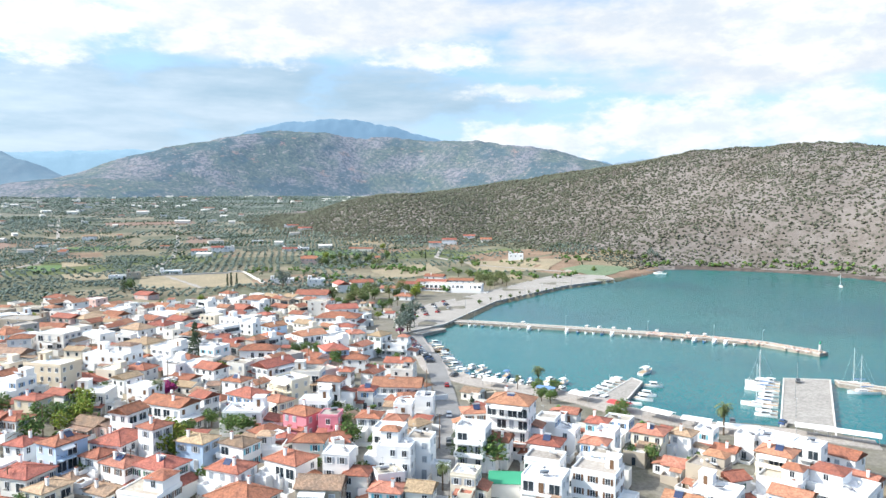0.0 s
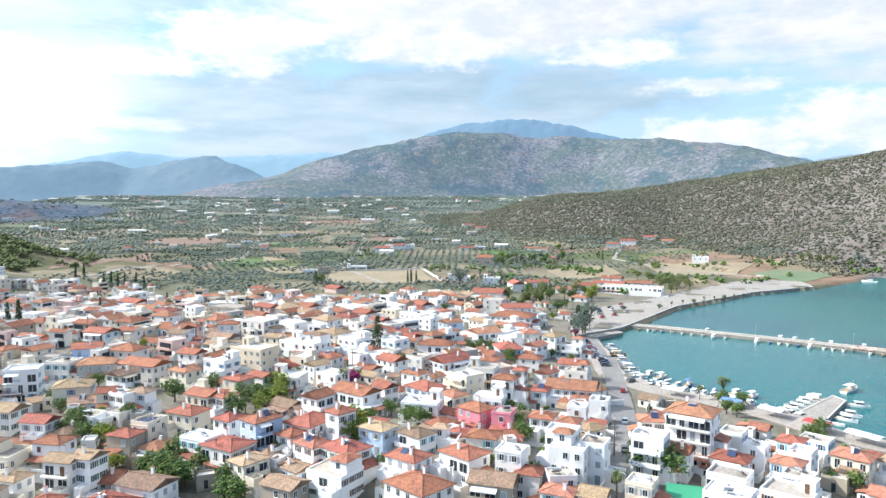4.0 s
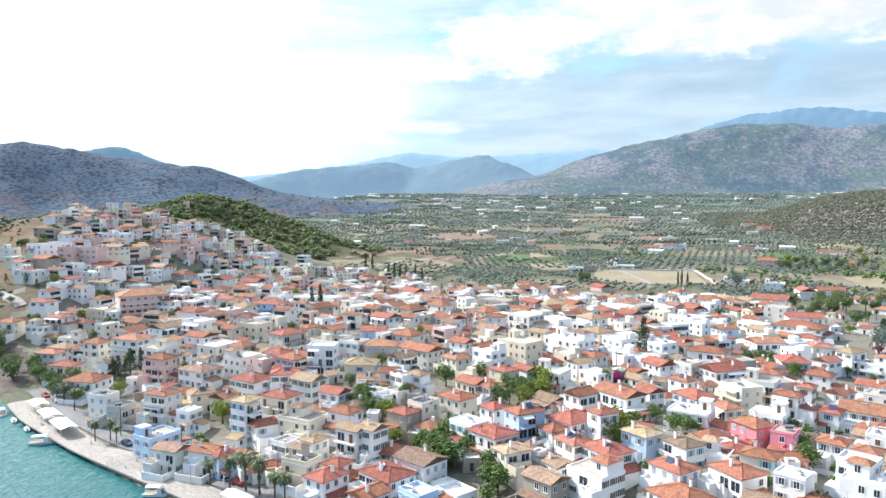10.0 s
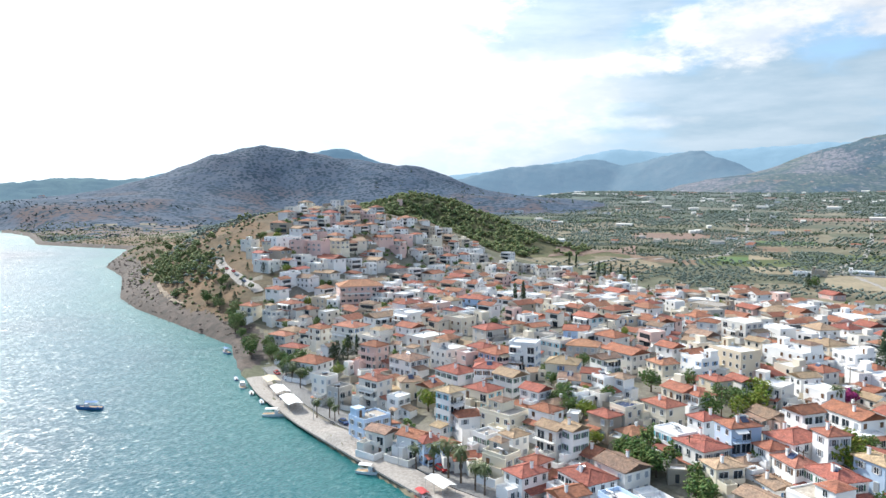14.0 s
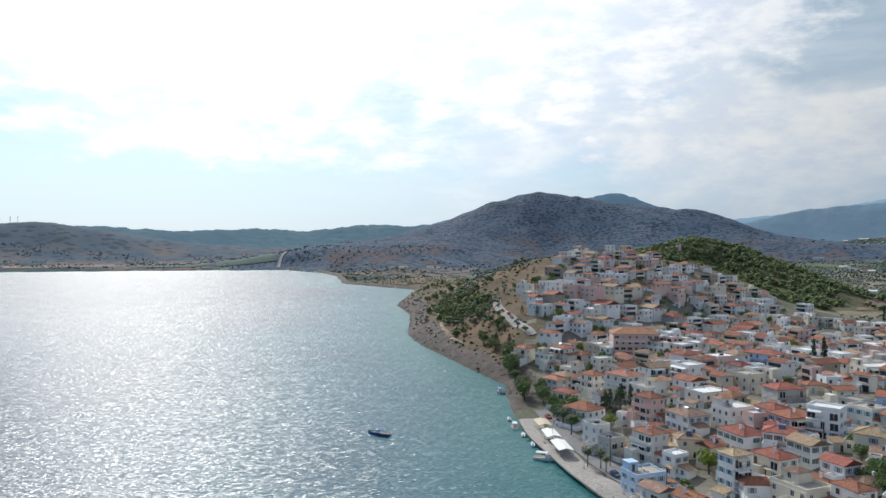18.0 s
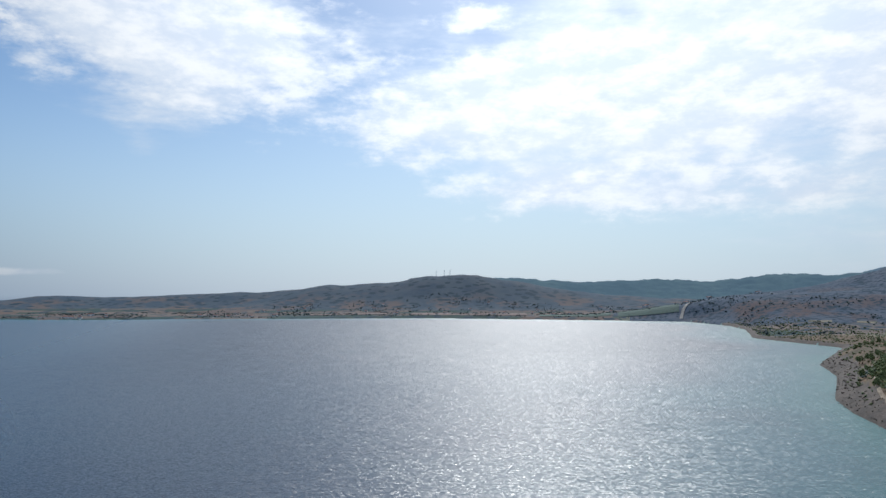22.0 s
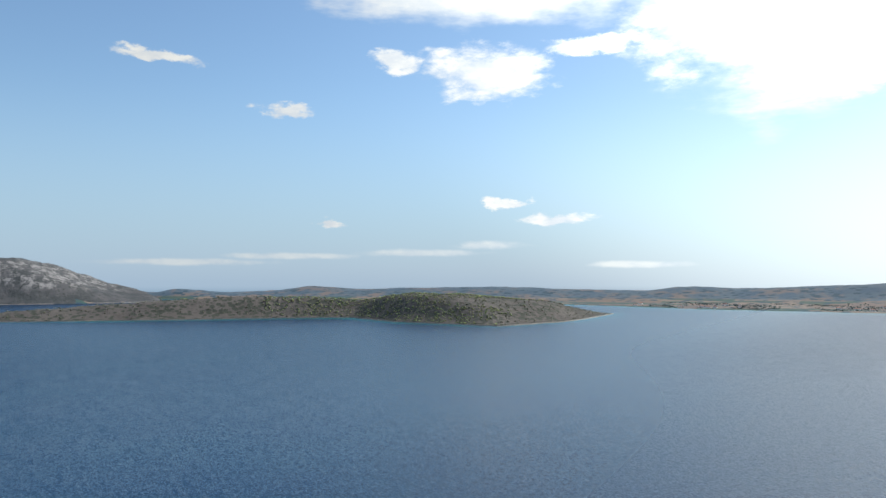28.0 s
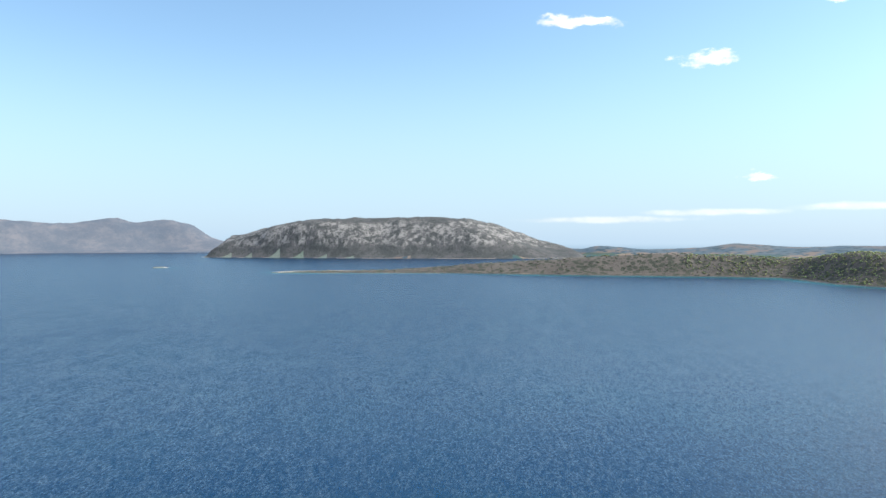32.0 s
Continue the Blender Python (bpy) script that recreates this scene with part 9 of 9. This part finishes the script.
scatter("far_olive_groves", "grey-green olive trees in rows on the plain", "olive grove", LEAF["olive"], q[~near, :2], osize[~near], 0.75, 0.85, low=True)
# darker trees along tracks and round farmhouses
p = sprinkle(15000, -900, 1500, 480, 2950, lambda x, y, g: (edge_distance(x, y, TOWN_AREA) < -8) & (ridge(x, y, "scrub") < 20) & (wobble(x, y, 240, 6) + 0.6 * wobble(x, y, 70, 1) > 0.55) & (inland(x, y) > 60), 12)
scatter("plain_trees", "dark green trees along the tracks of the plain", "trees", LEAF["dark"], p, np.random.RandomState(13).uniform(2.0, 3.6, len(p)), 0.5, 1.0, 0.0, 5, 1.3, True)
p = sprinkle(900, 180, 520, 470, 720, lambda x, y, g: (wobble(x, y, 120, 4) > 0.25) & (inland(x, y) > 40) & (edge_distance(x, y, TOWN_AREA) < 0), 14)
scatter("meadow_trees", "green trees at the edge of the meadows", "trees", LEAF["broad"], p, np.random.RandomState(15).uniform(1.6, 3.2, len(p)), 0.5, 0.9, 0.0, 10, 1.2)
p = sprinkle(800, 560, 900, 300, 620, lambda x, y, g: (inland(x, y) > 8) & (inland(x, y) < 34), 24)
scatter("beach_trees", "green trees along the far beach", "trees", LEAF["broad"], p[:260], np.random.RandomState(25).uniform(1.6, 3.4, 260)[:len(p)], 0.5, 0.9, 0.0, 10, 1.2)
# the headland across the bay
p = sprinkle(42000, -1720, -330, -1620, -460, lambda x, y, g: (edge_distance(x, y, HEADLAND) > 12) & (np.exp(-((np.arctan2(-x, y) % 6.2832 - 2.2) / 0.17) ** 2) + 0.3 * wobble(x, y, 420, 3) + 0.25 * wobble(x, y, 110, 1) > 0.42), 19)
scatter("headland_pines", "green pines covering the low headland", "wood", LEAF["heath"], p, np.random.RandomState(20).uniform(1.0, 2.2, len(p)), 0.5, 0.7, low=True)
p = sprinkle(9000, -1720, -330, -1620, -460, lambda x, y, g: edge_distance(x, y, HEADLAND) > 8, 21)
scatter("headland_scrub", "dark scrub on the low headland", "scrub", LEAF["shrub"], p, np.random.RandomState(22).uniform(1.0, 2.2, len(p)), 0.4, 0.7, low=True)
# far shore: trees and scattered farms
p = sprinkle(14000, -2500, -900, -600, 1300, lambda x, y, g: (inland(x, y) > 10) & (inland(x, y) < 520) & (wobble(x, y, 260, 2) + 0.5 * wobble(x, y, 90, 5) > 0.1), 26)
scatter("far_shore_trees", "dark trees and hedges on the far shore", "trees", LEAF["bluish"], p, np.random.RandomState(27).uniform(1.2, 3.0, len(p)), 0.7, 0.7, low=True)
far = Shape()
for k in range(70):
    a = rs.uniform(48, 112)
    dd = rs.uniform(1960, 2350)
    x, y = -dd * math.sin(radians(a)), dd * math.cos(radians(a))
    if inland(np.array([x]), np.array([y]))[0] < 20:
        continue
    wd, m = rs.uniform(6, 14), pose(x, y, gz(x, y), 0, 0, rs.uniform(0, 180))
    s = Shape().box(-wd / 2, wd / 2, -4, 4, -3, 4)
    s.add([(-wd / 2 - 0.3, -4.3, 4), (wd / 2 + 0.3, -4.3, 4), (wd / 2 + 0.3, 4.3, 4), (-wd / 2 - 0.3, 4.3, 4), (-wd / 2, 0, 5.6), (wd / 2, 0, 5.6)], [(0, 1, 5, 4), (2, 3, 4, 5), (1, 2, 5), (3, 0, 4)], 1)
    n0 = len(s.f)
    far.add([m @ Vector(v) for v in s.v], s.f)
    far.m[-n0:] = s.m
tagged(new("far_shore_houses", far.mesh("far_shore_houses", [WALLS["white"], TILES["red"]])), "white farmhouses and sheds on the far shore", "houses", kind="stuff")

# white sheds and farms dotted over the plain, hedges along its tracks
sheds = Shape()
for k in range(170):
    dd = rs.uniform(900, 2900) if k % 3 else rs.uniform(1700, 2900)
    a = rs.uniform(-24, 17)
    x, y = -dd * math.sin(radians(a)), dd * math.cos(radians(a))
    if ridge(np.array([x]), np.array([y]), "scrub")[0] * smooth(x, 250, 640) > 12 or ridge(np.array([x]), np.array([y]), "farscrub")[0] > 25 or not free(x, y, 9):
        continue
    wd, dp, hh = rs.choice((8, 10, 12, 20, 30)) * rs.uniform(0.8, 1.1), rs.uniform(7, 11), rs.uniform(3, 5.5)
    m = pose(x, y, gz(x, y), 0, 0, a + rs.uniform(-25, 25))
    s = Shape().box(-wd / 2, wd / 2, -dp / 2, dp / 2, -4, hh)
    e, f = wd / 2 + 0.4, dp / 2 + 0.4
    s.add([(-e, -f, hh), (e, -f, hh), (e, f, hh), (-e, f, hh), (-e, 0, hh + 1.6), (e, 0, hh + 1.6)], [(0, 1, 5, 4), (2, 3, 4, 5), (1, 2, 5), (3, 0, 4)], rs.choice((0, 0, 1, 2)))
    n0 = len(s.f)
    sheds.add([m @ Vector(v) for v in s.v], s.f)
    sheds.m[-n0:] = s.m
tagged(new("plain_sheds", sheds.mesh("plain_sheds", [WALLS["offwhite"], TILES["red"], FLAT["concrete"]])), "white sheds and farmhouses scattered over the plain", "houses", kind="stuff")
g = np.random.RandomState(44)
hedge = []
for k in range(120):
    dd, a = g.uniform(850, 2700), math.radians(g.uniform(-24, 16))
    turn, ln = a + g.normal(0, 0.2), g.uniform(40, 170)
    u = np.arange(-ln / 2, ln / 2, 4.5) + g.uniform(-1, 1)
    hedge.append(np.column_stack([-dd * math.sin(a) + u * math.cos(turn), dd * math.cos(a) + u * math.sin(turn)]) + g.uniform(-1.5, 1.5, (len(u), 2)))
hedge = np.concatenate(hedge)
hedge = hedge[(ridge(hedge[:, 0], hedge[:, 1], "scrub") * smooth(hedge[:, 0], 250, 640) < 10) & (ridge(hedge[:, 0], hedge[:, 1], "farscrub") < 30)]
scatter("plain_hedges", "dark hedges and windbreaks between the plots", "hedges", LEAF["dark"], hedge, g.uniform(1.6, 3.2, len(hedge)), 0.6, 1.1, 0.0, 4, 1.4, True)

# ---- landmarks ----
house(285, 474, 44, 11, 2, 318, "f", "beige", "white", 2)
house(302, 492, 20, 9, 2, 318, "g", "red", "white", 1)
house(280, 500, 24, 9, 2, 318, "g", "red", "white", 1)
house(255, 492, 16, 9, 2, 325, "g", "red", "white", 1)


def bell_tower(x, y, turn):
    ob = base("bell_tower", pose(x, y, gz(x, y), 0, 0, turn), "pale stone church bell tower with open arches", "tower")
    s = Shape()
    sheet_ring(s, [(1.9, 1.9, -3), (1.9, 1.9, 9.5), (2.15, 2.15, 9.7), (2.15, 2.15, 10.0), (1.7, 1.7, 10.1)])
    part("shaft", s.mesh("shaft", [WALLS["offwhite"]]), ob)
    for z in (10.1, 13.6):
        q = Shape()
        for sx in (-1, 1):
            for sy in (-1, 1):
                q.box(sx * 1.35 - 0.3, sx * 1.35 + 0.3, sy * 1.35 - 0.3, sy * 1.35 + 0.3, z, z + 2.8)
        part("belfry_piers", q.mesh("belfry_piers", [WALLS["offwhite"]]), ob)
        r = Shape()
        sheet_ring(r, [(1.75, 1.75, z + 2.8), (1.95, 1.95, z + 2.95), (1.95, 1.95, z + 3.3), (1.7, 1.7, z + 3.5)])
        part("cornice", r.mesh("cornice", [WALLS["offwhite"]]), ob)
    part("tower_roof", Shape().tube((0, 0, 17.1), (0, 0, 18.8), 1.7, 0.05, 8).mesh("tower_roof", [TILES["red"]]), ob)
    part("cross", Shape().box(-0.05, 0.05, -0.05, 0.05, 18.7, 20.0).box(-0.4, 0.4, -0.05, 0.05, 19.4, 19.5).mesh("cross", [IRON]), ob)


bell_tower(-43, 408, 6)


def solar_array(x, y, z, turn, nx, ny):
    ob = base("solar_array", pose(x, y, z, 0, 0, turn), "rows of dark blue solar panels on a flat roof", "solar panels")
    me = Shape().add([(-0.5, -0.8, 0.12), (0.5, -0.8, 0.12), (0.5, 0.8, 0.55), (-0.5, 0.8, 0.55), (-0.5, -0.8, 0.06), (0.5, -0.8, 0.06), (0.5, 0.8, 0.49), (-0.5, 0.8, 0.49)], [(0, 1, 2, 3), (7, 6, 5, 4), (0, 4, 5, 1), (1, 5, 6, 2), (2, 6, 7, 3), (3, 7, 4, 0)]).mesh("panel", [PANEL])
    leg = Shape().box(-0.04, 0.04, 0.5, 0.58, 0, 0.42).box(-0.04, 0.04, -0.6, -0.52, 0, 0.14).mesh("stand", [STEEL])
    for i in range(nx):
        for j in range(ny):
            m = pose((i - (nx - 1) / 2) * 1.15, (j - (ny - 1) / 2) * 1.9, 0)
            part("panel", me, ob, m)
            part("stand", leg, ob, m)


def mill_ruin(x, y):
    """The stump of a round stone windmill, open at the top."""
    ob = base("windmill_ruin", pose(x, y, gz(x, y) - 0.5), "roofless round stone windmill stump on a wooded hill", "ruin")
    s, n = Shape(), 20
    ring = [(math.cos(6.2832 * k / n), math.sin(6.2832 * k / n)) for k in range(n)]
    tops = [6.2 + 0.7 * math.sin(2.1 * k) + 0.4 * math.sin(5.3 * k) for k in range(n)]
    s.add([(3.1 * a, 3.1 * b, 0) for a, b in ring] + [(2.8 * a, 2.8 * b, h) for (a, b), h in zip(ring, tops)] + [(2.1 * a, 2.1 * b, h) for (a, b), h in zip(ring, tops)] + [(2.2 * a, 2.2 * b, 0.5) for a, b in ring],
          [(r * n + k, r * n + (k + 1) % n, (r + 1) * n + (k + 1) % n, (r + 1) * n + k) for r in range(3) for k in range(n)])
    part("wall", s.mesh("wall", [WALLS["rose"]]), ob)
    part("doorway", Shape().box(-0.5, 0.5, -3.2, -2.9, 0.4, 2.4).mesh("doorway", [GLASS]), ob)


mill_ruin(-330, 728)
solar_array(-21.6, 192.8, gz(-21.6, 192.8) + 6.0, 351, 5, 2)
shed = base("net_shed", pose(91, 127, gz(91, 127), 0, 0, 325), "low shed under a bright green net roof", "shed")
part("roof", Shape().add([(-5, -3, 3.0), (5, -3, 3.0), (5, 3, 3.6), (-5, 3, 3.6), (-5, -3, 2.9), (5, -3, 2.9), (5, 3, 3.5), (-5, 3, 3.5)], [(0, 1, 2, 3), (7, 6, 5, 4), (0, 4, 5, 1), (1, 5, 6, 2), (2, 6, 7, 3), (3, 7, 4, 0)]).mesh("roof", [CANVAS["green"]]), shed)
part("wall", Shape().box(-4.8, 4.8, -2.8, 2.8, -2, 2.9).mesh("wall", [WALLS["offwhite"]]), shed)

# ---- radio masts on the ridge across the bay ----
MASTLEG = Shape().tube((0, 0, -3), (0, 0, 20), 0.3, 0.2, 6).mesh("leg", [STEEL])
MASTBAR = Shape().box(-1.3, 1.3, -0.12, 0.12, -0.12, 0.12).mesh("crossbar", [STEEL])
MASTDISH = Shape().tube((0, -0.6, 0), (0, 0, 0), 1.2, 0.9, 10).mesh("dish", [FRAME])
for x, y in [(-2520, 717), (-2524, 748), (-2544, 776)]:
    mast = base("radio_mast", pose(x, y, gz(x, y), 0, 0, math.degrees(math.atan2(-x, y))), "slender grey steel radio mast on a dry ridge", "mast", "radio masts")
    for sx in (-1.1, 1.1):
        part("leg", MASTLEG, mast, pose(sx, 0, 0))
    for k in range(9):
        part("crossbar", MASTBAR, mast, pose(0, 0, 1.5 + 2.2 * k))
    part("dish", MASTDISH, mast, pose(0, -0.4, 15))
